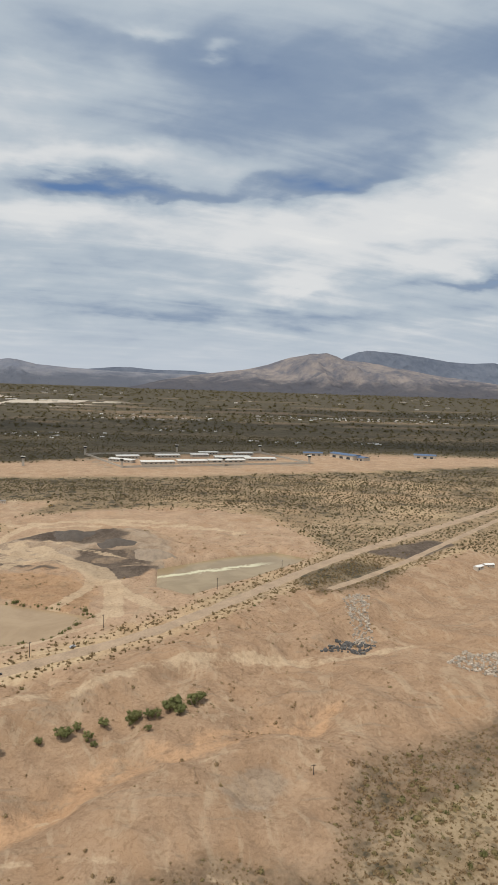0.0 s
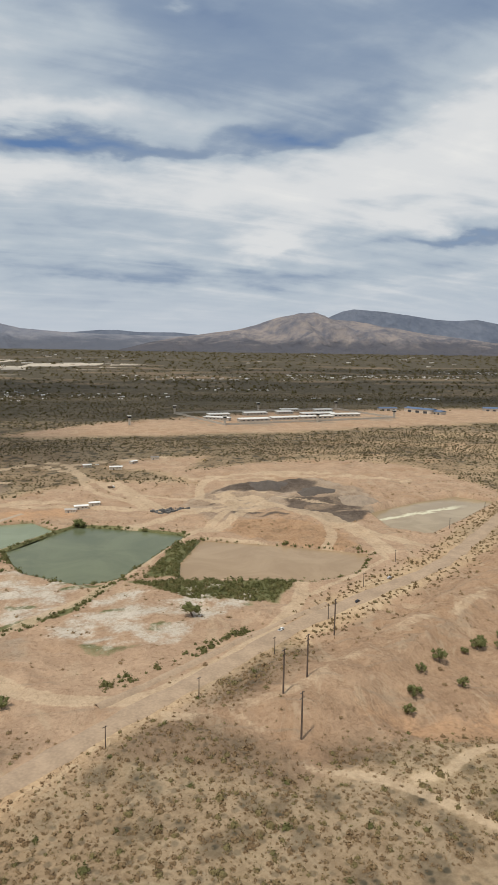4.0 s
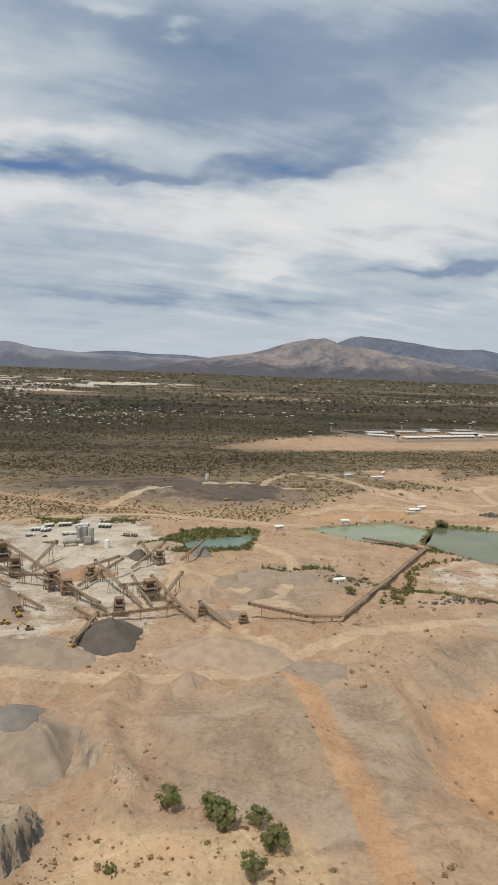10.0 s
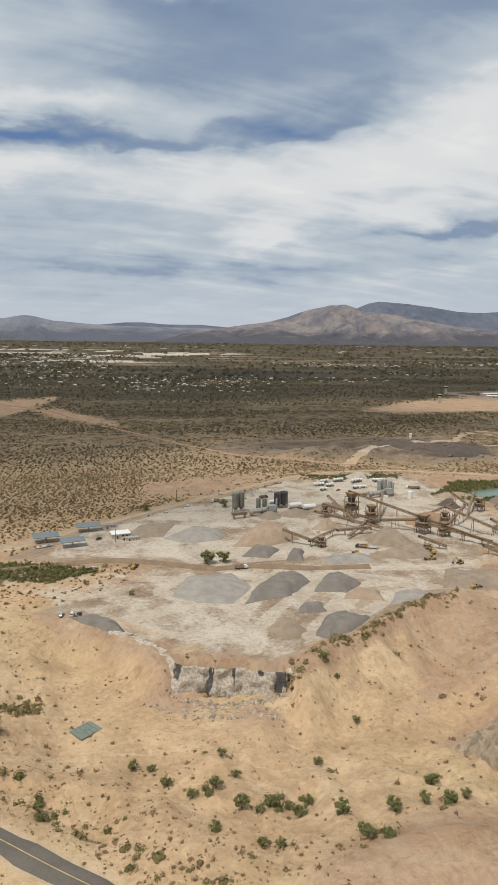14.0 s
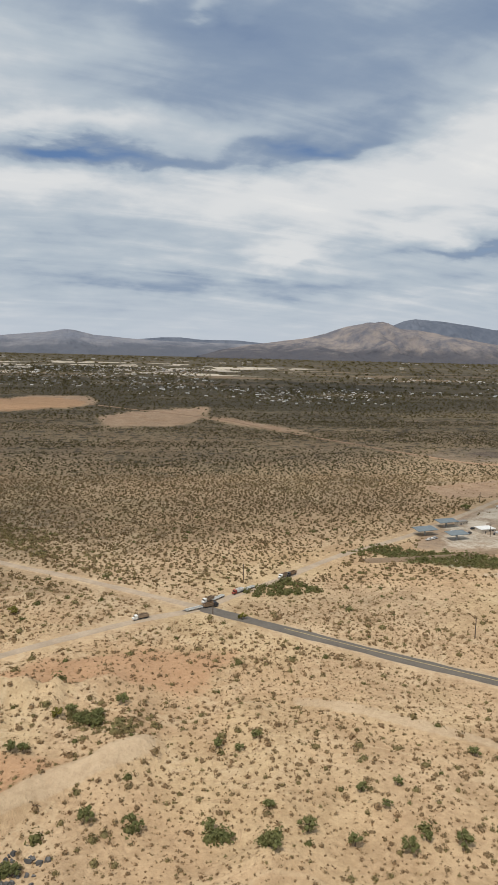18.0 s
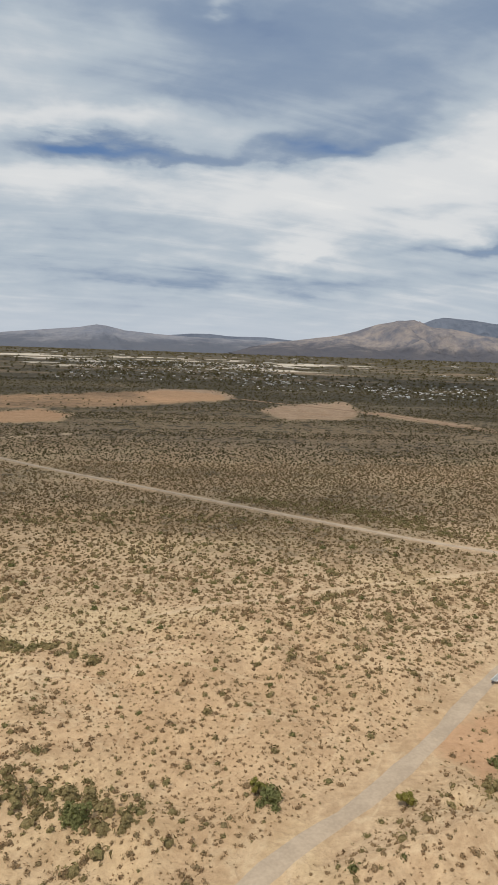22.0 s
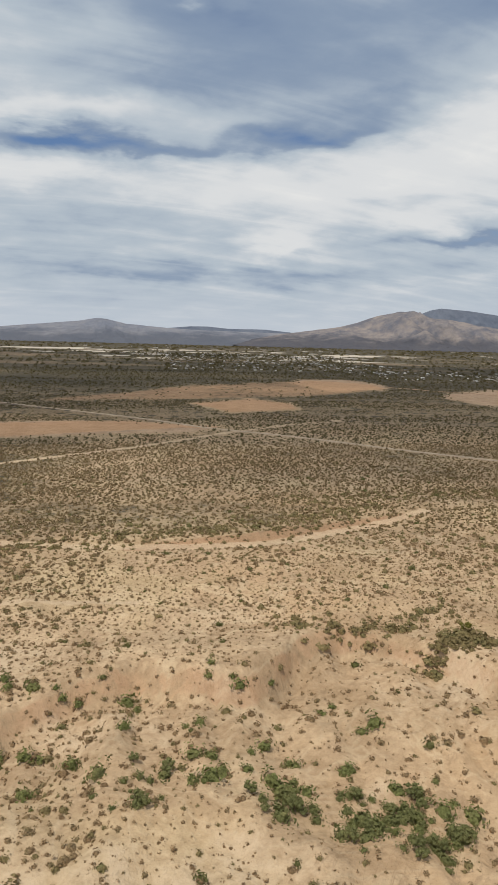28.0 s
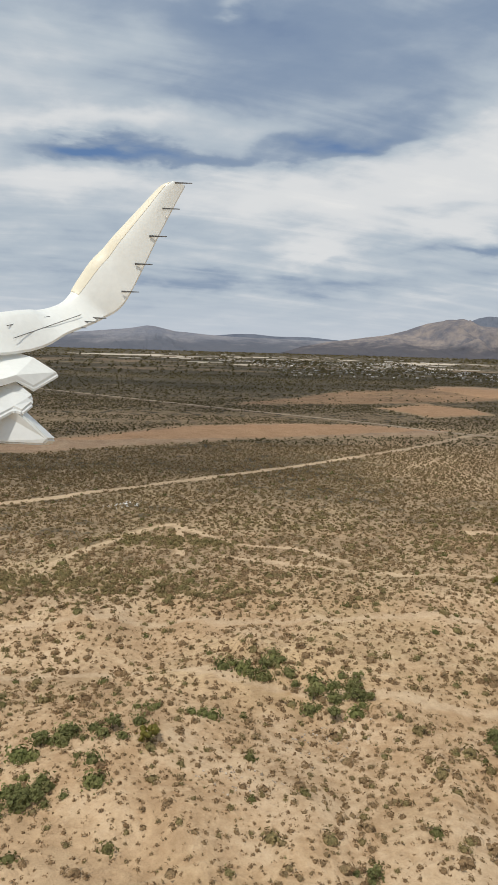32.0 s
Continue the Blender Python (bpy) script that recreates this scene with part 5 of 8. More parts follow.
# ---- small building blocks ----
def box(bm, sx, sy, sz, x=0, y=0, z=0, rz=0.0, rx=0.0, ry=0.0, taper=1.0, bevel=0.0):
    """A block standing on z, with a tapered top."""
    m = pose(x, y, z, rx, ry, rz)
    lo = [bm.verts.new(m @ Vector((a * sx / 2, b * sy / 2, 0))) for a, b in ((-1, -1), (1, -1), (1, 1), (-1, 1))]
    hi = [bm.verts.new(m @ Vector((a * sx / 2 * taper, b * sy / 2 * taper, sz))) for a, b in ((-1, -1), (1, -1), (1, 1), (-1, 1))]
    fs = [bm.faces.new(lo[::-1]), bm.faces.new(hi)]
    for i in range(4):
        fs.append(bm.faces.new((lo[i], lo[(i + 1) % 4], hi[(i + 1) % 4], hi[i])))
    if bevel:
        es = list({e for f in fs for e in f.edges})
        bmesh.ops.bevel(bm, geom=es, offset=bevel, segments=1, affect="EDGES")
    return bm


def rod(bm, a, b, r0, r1=None, n=6, caps=True):
    """A round bar from a to b."""
    a, b = Vector(a), Vector(b)
    r1 = r0 if r1 is None else r1
    q = (b - a).to_track_quat("Z", "Y")
    lo, hi = [], []
    for i in range(n):
        w = 2 * math.pi * i / n
        c = Vector((math.cos(w), math.sin(w), 0))
        lo.append(bm.verts.new(a + q @ (c * r0)))
        hi.append(bm.verts.new(b + q @ (c * r1)))
    for i in range(n):
        bm.faces.new((lo[i], lo[(i + 1) % n], hi[(i + 1) % n], hi[i]))
    if caps:
        bm.faces.new(lo[::-1])
        bm.faces.new(hi)
    return bm


def beam(bm, a, b, w, h):
    """A square bar from a to b."""
    a, b = Vector(a), Vector(b)
    q = (b - a).to_track_quat("Y", "Z").to_matrix().to_4x4()
    m = Matrix.Translation(a) @ q
    n = (b - a).length
    v = [bm.verts.new(m @ Vector(p)) for p in ((-w / 2, 0, -h / 2), (w / 2, 0, -h / 2), (w / 2, 0, h / 2), (-w / 2, 0, h / 2), (-w / 2, n, -h / 2), (w / 2, n, -h / 2), (w / 2, n, h / 2), (-w / 2, n, h / 2))]
    for f in ((0, 1, 2, 3), (7, 6, 5, 4), (0, 4, 5, 1), (1, 5, 6, 2), (2, 6, 7, 3), (3, 7, 4, 0)):
        bm.faces.new([v[i] for i in f])
    return bm


def thing(name, label, category, group="", at=None, kind=""):
    ob = tagged(new(name), label, category, group, kind)
    if at is not None:
        ob.matrix_world = at
    return ob


def B():
    return bmesh.new()


rng = random.Random(7)
npr = np.random.default_rng(7)

# ---- scrub ----
def shrub_material(name, a, b, c):
    m = bpy.data.materials.new(name)
    t = nodes_of(m)
    n = Net(t)
    at = t.nodes.new("ShaderNodeNewGeometry")
    hue = n.noise(at.outputs["Position"], 0.35, 2.0, 0.6)
    r = n.math("ADD", n.math("MULTIPLY", at.outputs["Random Per Island"], 0.35), n.math("MULTIPLY", n.step(hue, 0.3, 0.7), 0.65))
    col = n.mix(n.step(r, 0.0, 0.6), a, b)
    col = n.mix(n.step(r, 0.5, 1.0), col, c)
    g = n.noise(at.outputs["Position"], 7.0, 3.0, 0.7)
    col = n.mix(n.step(g, 0.36, 0.66), n.mix(1.0, col, (0.7, 0.7, 0.7), "MULTIPLY"), n.mix(1.0, col, (1.3, 1.3, 1.3), "MULTIPLY"))
    p = t.nodes.new("ShaderNodeBsdfDiffuse")
    n.put(p.inputs["Color"], col)
    through_leaf = t.nodes.new("ShaderNodeBsdfTranslucent")
    n.put(through_leaf.inputs["Color"], col)
    half = t.nodes.new("ShaderNodeMixShader")
    half.inputs[0].default_value = 0.4
    t.links.new(p.outputs[0], half.inputs[1])
    t.links.new(through_leaf.outputs[0], half.inputs[2])
    o = t.nodes.new("ShaderNodeOutputMaterial")
    t.links.new(half.outputs[0], o.inputs[0])
    return m


dry_brush = shrub_material("dry_brush", (0.275, 0.185, 0.105), (0.34, 0.24, 0.138), (0.285, 0.225, 0.12))
mid_brush = shrub_material("mid_brush", (0.205, 0.145, 0.08), (0.26, 0.188, 0.103), (0.215, 0.178, 0.088))
olive_brush = shrub_material("olive_brush", (0.245, 0.195, 0.096), (0.3, 0.24, 0.12), (0.235, 0.215, 0.098))
# far brush colour, darkened further to hold the plain's cloud shade
dark_brush = shrub_material("dark_brush", (0.12, 0.098, 0.054), (0.158, 0.128, 0.07), (0.118, 0.11, 0.055))
bush_green = shrub_material("bush_green", (0.185, 0.20, 0.078), (0.225, 0.235, 0.092), (0.26, 0.25, 0.11))
green_brush = shrub_material("green_brush", (0.15, 0.15, 0.06), (0.18, 0.175, 0.075), (0.22, 0.185, 0.085))


def shrubs(name, x, y, r, mat, label, blades=12, tall=0.8, category="shrubs", flake=0.36, sides=5):
    """Many low shrubs in one mesh: each a small inner mound under a rounded cloud of leafy flakes."""
    n = len(x)
    z = gz_many(x, y)
    rr = r[:, None]
    faces, verts, per = [], [], 2 * sides + 1
    if sides:
        ang = 2 * np.pi * np.arange(sides) / sides + npr.uniform(0, 6.28, (n, 1))
        rings = []
        for wide, high in ((0.66, -0.08), (0.5, 0.38)):
            k = rr * wide * npr.uniform(0.75, 1.2, (n, sides))
            rings.append(np.stack([x[:, None] + k * np.cos(ang), y[:, None] + k * np.sin(ang), z[:, None] + (rr * tall * high if high > 0 else high) * npr.uniform(0.8, 1.2, (n, sides))], -1))
        apex = np.stack([x, y, z + r * tall * 0.58], -1)[:, None, :]
        verts.append(np.concatenate(rings + [apex], 1).reshape(-1, 3))
        f = []
        for i in range(sides):
            j = (i + 1) % sides
            f += [(i, j, sides + j), (i, sides + j, sides + i), (sides + i, sides + j, 2 * sides)]
        faces.append((np.array(f)[None] + (np.arange(n) * per)[:, None, None]).reshape(-1, 3))
    az = npr.uniform(0, 2 * np.pi, (n, blades))
    up = npr.uniform(0.02, 1.0, (n, blades))
    out = np.sqrt(1 - up * up)
    d = np.stack([out * np.cos(az), out * np.sin(az), up], -1)
    u = np.stack([-np.sin(az), np.cos(az), 0 * az], -1)
    v = np.cross(d, u)
    lump = 1 + 0.32 * np.sin(2 * az + x[:, None] * 9) + 0.2 * np.sin(3 * az + y[:, None] * 7)
    mid = d * (rr * lump * npr.uniform(0.5, 1.12, (n, blades)))[..., None]
    mid[..., 2] *= tall
    mid += np.stack([x, y, z], -1)[:, None, :]
    spin = npr.uniform(0, 6.28, (n, blades, 1)) + np.array([0, 2.09, 4.19])
    size = (rr * flake)[..., None] * npr.uniform(0.6, 1.25, (n, blades, 3))
    tri = mid[:, :, None, :] + size[..., None] * (np.cos(spin)[..., None] * u[:, :, None, :] + np.sin(spin)[..., None] * v[:, :, None, :])
    tri += npr.uniform(-0.4, 0.4, (n, blades, 3, 1)) * size[..., None] * d[:, :, None, :]
    tri[..., 2] = np.maximum(tri[..., 2], z[:, None, None] - 0.04)
    base = n * per if sides else 0
    verts.append(tri.reshape(-1, 3))
    faces.append(base + np.arange(n * blades * 3).reshape(-1, 3))
    me = fill_mesh(bpy.data.meshes.new(name), np.concatenate(verts), np.concatenate(faces), True)
    me.materials.append(mat)
    return tagged(new(name, me), label, category, kind="stuff")


verges = np.maximum.reduce([track(X, Y, p, 1.9, 1.6) for p in (DIRT_ROAD, PAVED_ROAD, GRAVEL_ROAD, SIDE_ROAD)])
keep_off = np.clip(np.maximum.reduce([toe * 1.1, bare * 1.15 * (1 - thicket), verges * 1.2, pond * 2, np.where(Y > 250, red, red * 0.55), grey * (1 - low_ground), black, white * 1.2, tracks * 1.1]), 0, 1)


def scatter(x0, x1, y0, y1, step, thin, seed):
    """Places on a jittered net, kept off roads, water and graded land."""
    g = np.random.default_rng(seed)
    gx, gy = np.meshgrid(np.arange(x0, x1, step), np.arange(y0, y1, step))
    x = gx.ravel() + g.uniform(-0.5, 0.5, gx.size) * step
    y = gy.ravel() + g.uniform(-0.5, 0.5, gx.size) * step
    lush = fbm(x / 22, y / 16, seed + 3, 3)
    near_part = 0.8 * np.clip((17 - seg_dist(x, y, PAVED_ROAD)) / 4, 0, 1) + np.clip((-350 - x) / 40, 0, 1) + np.clip((x + 180) / 40, 0, 1) + np.clip((y - 110) / 40, 0, 1)
    thin = thin * (1 - 0.55 * np.clip((92 - y) / 10, 0, 1) * np.clip((-565 - x) / 20, 0, 1) * np.clip((x + 668) / 20, 0, 1)) * (0.34 + 0.66 * np.clip(near_part, 0, 1)) * (1 - 0.5 * at_grid(low_ground, x, y))
    thin = thin * np.where(y > 280, np.clip(0.1 + 4.5 * (fbm(x / 110, y / 15, 133, 4) - 0.3), 0.12, 1), 1)
    ok = g.random(len(x)) < (1 - at_grid(keep_off, x, y)) * thin * np.clip(0.35 + 1.3 * lush, 0.1, 1)
    ok &= (x > -790 - 0.3 * y) & (x < 25 + 0.62 * y)
    return x[ok], y[ok], g


def sizes(g, n, mid, spread, top):
    return np.clip(mid * np.exp(g.normal(0, spread, n)), 0.1, top)


def front(x, y):
    """Keeps what lies beyond the foot of the view along the way."""
    return y > np.interp(x, [-760, -540, -330, -120, 0, 60], [38, 44, 54, 58, 80, 84])


def stand(box_, step, thin, seed, mid, spread, top, mat, label, blades, flake, tall=0.8, sides=5, gain=None):
    x, y, g = scatter(*box_, step, thin, seed)
    ok = front(x, y)
    x, y = x[ok], y[ok]
    r = sizes(g, len(x), mid, spread, top)
    if gain is not None:
        r = r * gain(x, y)
    shrubs("scrub", x, y, r, mat, label, blades, tall, "shrubs", flake, sides)


def richer(x, y):
    return (0.78 + 0.4 * np.clip((fbm(x / 26, y / 18, 131, 3) - 0.36) * 4, 0, 1)) * (1 + 0.16 * np.clip((y - 92) / 10, 0, 1)) * (1 - 0.22 * np.clip((x + 480) / 60, 0, 1) * (x < -250))


stand((-840, 130, 36, 135), 1.1, 1.0, 101, 0.255, 0.46, 0.8, dry_brush, "low brown creosote scrub scattered over pale soil", 18, 0.32, gain=richer, sides=6)
stand((-840, 130, 36, 120), 0.9, 0.85, 111, 0.17, 0.3, 0.3, dry_brush, "tiny dry tufts scattered over pale soil", 5, 0.55, sides=0)
stand((-840, 130, 36, 150), 2.5, 0.7, 105, 0.40, 0.42, 0.95, olive_brush, "olive brown desert shrubs among the lower scrub", 34, 0.25, gain=richer)
stand((-840, 130, 36, 200), 8.0, 0.55, 115, 0.6, 0.3, 1.1, green_brush, "dull green desert shrubs among the brown ones", 44, 0.24)
stand((-870, 190, 135, 260), 1.25, 1.0, 102, 0.44, 0.30, 0.9, mid_brush, "brown creosote scrub in even spread", 6, 0.5, sides=4)
stand((-930, 320, 260, 430), 1.8, 1.0, 103, 0.50, 0.30, 1.0, dark_brush, "dense brown scrub on the middle plain", 4, 0.66, sides=3)
stand((-1100, 520, 430, 700), 3.6, 1.0, 104, 0.72, 0.35, 1.4, dark_brush, "dense dark scrub on the far plain", 3, 0.75, sides=3)
stand((-1500, 1100, 700, 1350), 13.0, 0.9, 116, 2.0, 0.35, 3.6, dark_brush, "dark specks of far trees and brush on the plain", 3, 0.8, sides=3)
stand((-850, -665, 93, 210), 1.5, 0.9, 118, 0.36, 0.3, 0.8, mid_brush, "dark brown scrub crowding the end of the plain", 10, 0.4, sides=5)
# far trees whose dark mass also stands in for cloud shade
stand((-2600, 2600, 1350, 3250), 34.0, 0.75, 119, 4.5, 0.3, 7.0, dark_brush, "far trees along the foot of the mountains, darkened for its shade", 4, 0.7, tall=0.4, sides=4)
# the desert goes on behind the way, thinly covered
g = np.random.default_rng(117)
x, y = g.uniform(-1000, 300, 9500), g.uniform(-330, 44, 9500)
ok = (at_grid(roads, x, y) < 0.2) & (y < np.interp(x, [-760, -540, -330, -120, 0, 60], [38, 44, 54, 58, 80, 84]) - 2)
shrubs("scrub", x[ok], y[ok], sizes(g, int(ok.sum()), 0.6, 0.35, 1.2), dry_brush, "brown creosote scrub in thin spread", 4, 0.8, flake=0.6, sides=3)
# sparse tufts on the graded land
g = np.random.default_rng(106)
x, y = g.uniform(-350, 60, 15000), g.uniform(40, 290, 15000)
sparse = fbm(x / 14, y / 10, 107, 3) > 0.5
ok = sparse & (at_grid(roads, x, y) < 0.2) & (at_grid(pond, x, y) < 0.05) & (at_grid(pale, x, y) < 0.2) & (at_grid(grey, x, y) < 0.5) & (at_grid(np.maximum(bare, toe), x, y) > 0.4) & (at_grid(toe, x, y) < 0.5)
x, y = x[ok], y[ok]
shrubs("tufts", x, y, sizes(g, len(x), 0.25, 0.5, 0.8), dry_brush, "sparse brown tufts on graded soil", 9)


def along(line, half, count, seed):
    g = np.random.default_rng(seed)
    pts = np.array(smooth_line(line, 1.5))
    i = g.integers(0, len(pts), count)
    return pts[i, 0] + g.normal(0, half, count), pts[i, 1] + g.normal(0, half, count), g


def in_area(pts, count, seed):
    g = np.random.default_rng(seed)
    p = np.array(pts)
    x, y = g.uniform(p[:, 0].min(), p[:, 0].max(), count), g.uniform(p[:, 1].min(), p[:, 1].max(), count)
    ok = inside(x, y, pts)
    return x[ok], y[ok], g


belts = [(POND_C + POND_C[:1], 0.6, 260), ([(-156, 162), (-131, 145), (-110, 155), (-100, 172), (-92, 178)], 0.7, 170), (POND_D + POND_D[:1], 0.6, 70),
         ([(-130, 186), (-146, 180), (-158, 160)], 0.7, 130), (POND_B + POND_B[:1], 0.6, 160), ([(-150, 212), (-138, 200), (-133, 196)], 1.5, 160),
         ([(-198, 178), (-172, 180)], 1.2, 120), ([(-175, 172), (-160, 160), (-166, 152)], 1.4, 120), ([(-100, 118), (-80, 132), (-70, 140)], 1.2, 90)]
xs, ys = [], []
for k, (line, half, count) in enumerate(belts):
    x, y, g = along(line, half, count, 200 + k)
    xs.append(x), ys.append(y)
x, y = np.concatenate(xs), np.concatenate(ys)
ok = at_grid(pond, x, y) < 0.75
x, y = x[ok], y[ok]
shrubs("bank_brush", x, y, sizes(g, len(x), 0.45, 0.45, 1.1), green_brush, "dark green brush along the pond banks", 18, 1.1)
reed_xy = [in_area(p, c, 230 + k)[:2] for k, (p, c) in enumerate((
    ([(-96, 173), (-51, 170), (-60, 156), (-80, 160)], 900), ([(-92, 176), (-82, 205), (-71, 213), (-76, 186), (-80, 176)], 700),
    ([(-228, 206), (-207, 231), (-184, 226), (-192, 200), (-212, 199)], 1500), ([(-369, 158), (-343, 152), (-333, 147), (-343, 141), (-361, 146)], 900),
    ([(-404, 130), (-392, 137), (-386, 128), (-400, 127)], 260), ([(-376, 156), (-366, 161), (-358, 158), (-370, 152)], 160), ([(-262, 246), (-225, 240), (-228, 234), (-258, 238)], 420)))]
x, y = np.concatenate([p[0] for p in reed_xy]), np.concatenate([p[1] for p in reed_xy])
ok = at_grid(pond, x, y) < 0.5
x, y = x[ok], y[ok]
shrubs("reeds", x, y, sizes(g, len(x), 0.6, 0.35, 1.2), green_brush, "thick green reeds and brush by the water", 14, 1.0)
washes = ([([(-262, 120), (-272, 115), (-285, 106), (-297, 98), (-303, 93)], 1.0, 130),
    ([(-505, 196), (-470, 190), (-446, 160), (-426, 138)], 3.5, 420),
    ([(-470, 160), (-440, 138), (-420, 124)], 1.6, 200),
    ([(-486, 58), (-474, 60), (-470, 56)], 2.0, 60),
    ([(-620, 165), (-560, 172), (-520, 174), (-470, 168)], 3.5, 520),
    ([(-549, 117), (-549, 109), (-546, 102), (-540, 97), (-531, 95), (-526, 92)], 0.7, 170),
    ([(-700, 126), (-640, 140), (-600, 158)], 3.0, 420)]
    + [([(-621, 80.5), (-612, 81.5), (-604, 75)], 1.1, 260),
    ([(-640, 90), (-628, 88), (-615, 92)], 1.6, 120),
    ([(-500, 192), (-480, 184), (-464, 180), (-452, 168)], 4.5, 420),
    ([(-780, 104), (-745, 101)], 4.0, 420),
    ([(-760, 128), (-742, 124)], 2.5, 220),
    ([(-536, 66), (-520, 60)], 2.0, 160),
    ([(-430, 84), (-424, 81)], 1.6, 60),
    ([(-352, 82), (-330, 64), (-318, 54)], 2.0, 150),
    ([(-455, 155), (-425, 134)], 1.0, 120),
    ([(-340, 96), (-348, 90)], 1.0, 60)])
xs, ys = [], []
for k, (line, half, count) in enumerate(washes):
    x, y, g = along(line, half, count, 260 + k)
    xs.append(x), ys.append(y)
x, y = np.concatenate(xs), np.concatenate(ys)
ok = at_grid(roads, x, y) < 0.3
x, y = x[ok], y[ok]
shrubs("wash_brush", x, y, sizes(g, len(x), 0.5, 0.4, 1.1), olive_brush, "grey-green brush along a dry wash", 16, 0.8)

# single rounded bushes
BUSHES = [(-678, 58), (-683, 58), (-686, 60), (-742, 75), (-739, 76), (-735, 71), (-760, 61), (-762, 54), (-731, 66), (-756, 54), (-752, 66), (-747, 65), (-763, 58), (-610, 78), (-600, 91), (-574, 59), (-570, 56), (-572, 53), (-565, 56), (-556, 66), (-554, 60), (-548, 64), (-568, 72)]
WASH_BUSHES = [(-674.2, 77.5), (-671.5, 76.4), (-668.1, 76.9), (-665.5, 76.6), (-658.8, 76.8), (-650.7, 78.1), (-647.7, 76.7), (-643.1, 78.1), (-637.8, 74.7), (-634.9, 69.4), (-672.3, 69.6), (-669.4, 67.4), (-665.4, 66.5), (-661.1, 70.5), (-669.1, 62.5), (-652, 70.1), (-652, 65.5), (-654.4, 65.3), (-654, 61.7), (-652.1, 61.5), (-648.6, 62.8), (-647.1, 61.3), (-645.1, 60.3), (-645.4, 66.2), (-643.7, 64.6), (-642.1, 61.2), (-637.6, 62.5), (-633.3, 59.8), (-630.8, 58.7), (-636.1, 56.8), (-633.1, 56.1), (-629.9, 55.7), (-628, 55.5), (-639, 54.5), (-636.6, 53.9), (-633.2, 53.2), (-631.5, 52.3)]
g = np.random.default_rng(290)
spots = BUSHES * 4 + WASH_BUSHES * 2
bx = np.array([p[0] + g.normal(0, 0.8) for p in spots])
by = np.array([p[1] + g.normal(0, 0.5) for p in spots])
shrubs("green_bushes", bx, by, sizes(g, len(bx), 0.75, 0.3, 1.3), bush_green, "rounded leaf-green bushes on pale sand", 90, 0.85, flake=0.2)

# ---- desert trees ----
bark = material("bark", (0.14, 0.10, 0.07), 0.95, vary=0.3, scale=3)
leaf_a = shrub_material("mesquite_leaf", (0.17, 0.178, 0.075), (0.21, 0.213, 0.09), (0.25, 0.238, 0.105))
leaf_b = shrub_material("paloverde_leaf", (0.19, 0.18, 0.05), (0.25, 0.22, 0.06), (0.15, 0.16, 0.06))


def tree_model(seed, leaf, label):
    r = random.Random(seed)
    t = thing("desert_tree", label, "tree", at=pose(0, 0, -500))
    bm = B()
    lean = Vector((r.uniform(-0.2, 0.2), r.uniform(-0.2, 0.2), 0.55))
    rod(bm, (0, 0, -0.15), lean, 0.10, 0.07)
    tips = []
    for k in range(5):
        w = k * 1.26 + r.uniform(-0.3, 0.3)
        tip = lean + Vector((math.cos(w) * r.uniform(0.4, 0.75), math.sin(w) * r.uniform(0.4, 0.75), r.uniform(0.15, 0.6)))
        rod(bm, lean, tip, 0.05, 0.02, 5)
        tips.append(tip)
    part("trunk", bm, bark, t)
    bm = B()
    lobes = tips + [lean + Vector((0, 0, 0.55))] + [lean + Vector((r.uniform(-0.5, 0.5), r.uniform(-0.5, 0.5), r.uniform(-0.2, 0.4))) for _ in range(4)]
    for c in lobes:
        size = r.uniform(0.30, 0.48)
        for _ in range(34):
            d = Vector((r.gauss(0, 1), r.gauss(0, 1), r.gauss(0, 0.8))).normalized() * size * r.uniform(0.55, 1.08)
            p = c + d
            if p.z < 0.05:
                p.z = r.uniform(0.05, 0.2)
            s = r.uniform(0.05, 0.11)
            v = [bm.verts.new(p + Vector((r.uniform(-s, s), r.uniform(-s, s), r.uniform(-s, s)))) for _ in range(4)]
            bm.faces.new(v[:3]), bm.faces.new((v[0], v[2], v[3]))
        o = bmesh.ops.create_icosphere(bm, subdivisions=1, radius=size * 0.6, matrix=Matrix.Translation(c))
        for v in o["verts"]:
            v.co += Vector((r.uniform(-1, 1), r.uniform(-1, 1), r.uniform(-1, 1))) * size * 0.16
    part("crown", bm, leaf, t)
    return t


models = [tree_model(300 + k, leaf_a, "bushy dark green mesquite on pale soil") for k in range(5)] + [tree_model(310, leaf_b, "yellow-green palo verde bush on pale soil"), tree_model(311, leaf_b, "yellow-green palo verde bush on pale soil")]


def plant(x, y, r, model=None):
    m = rng.choice(models[:5]) if model is None else models[model]
    place = pose(x, y, gz(x, y), 0, 0, rng.uniform(0, 360)) @ Matrix.Diagonal((r, r, r * rng.uniform(0.75, 1.0), 1))
    ob = copy_thing(m, Matrix.Identity(4))
    ob.matrix_basis = place
    return ob


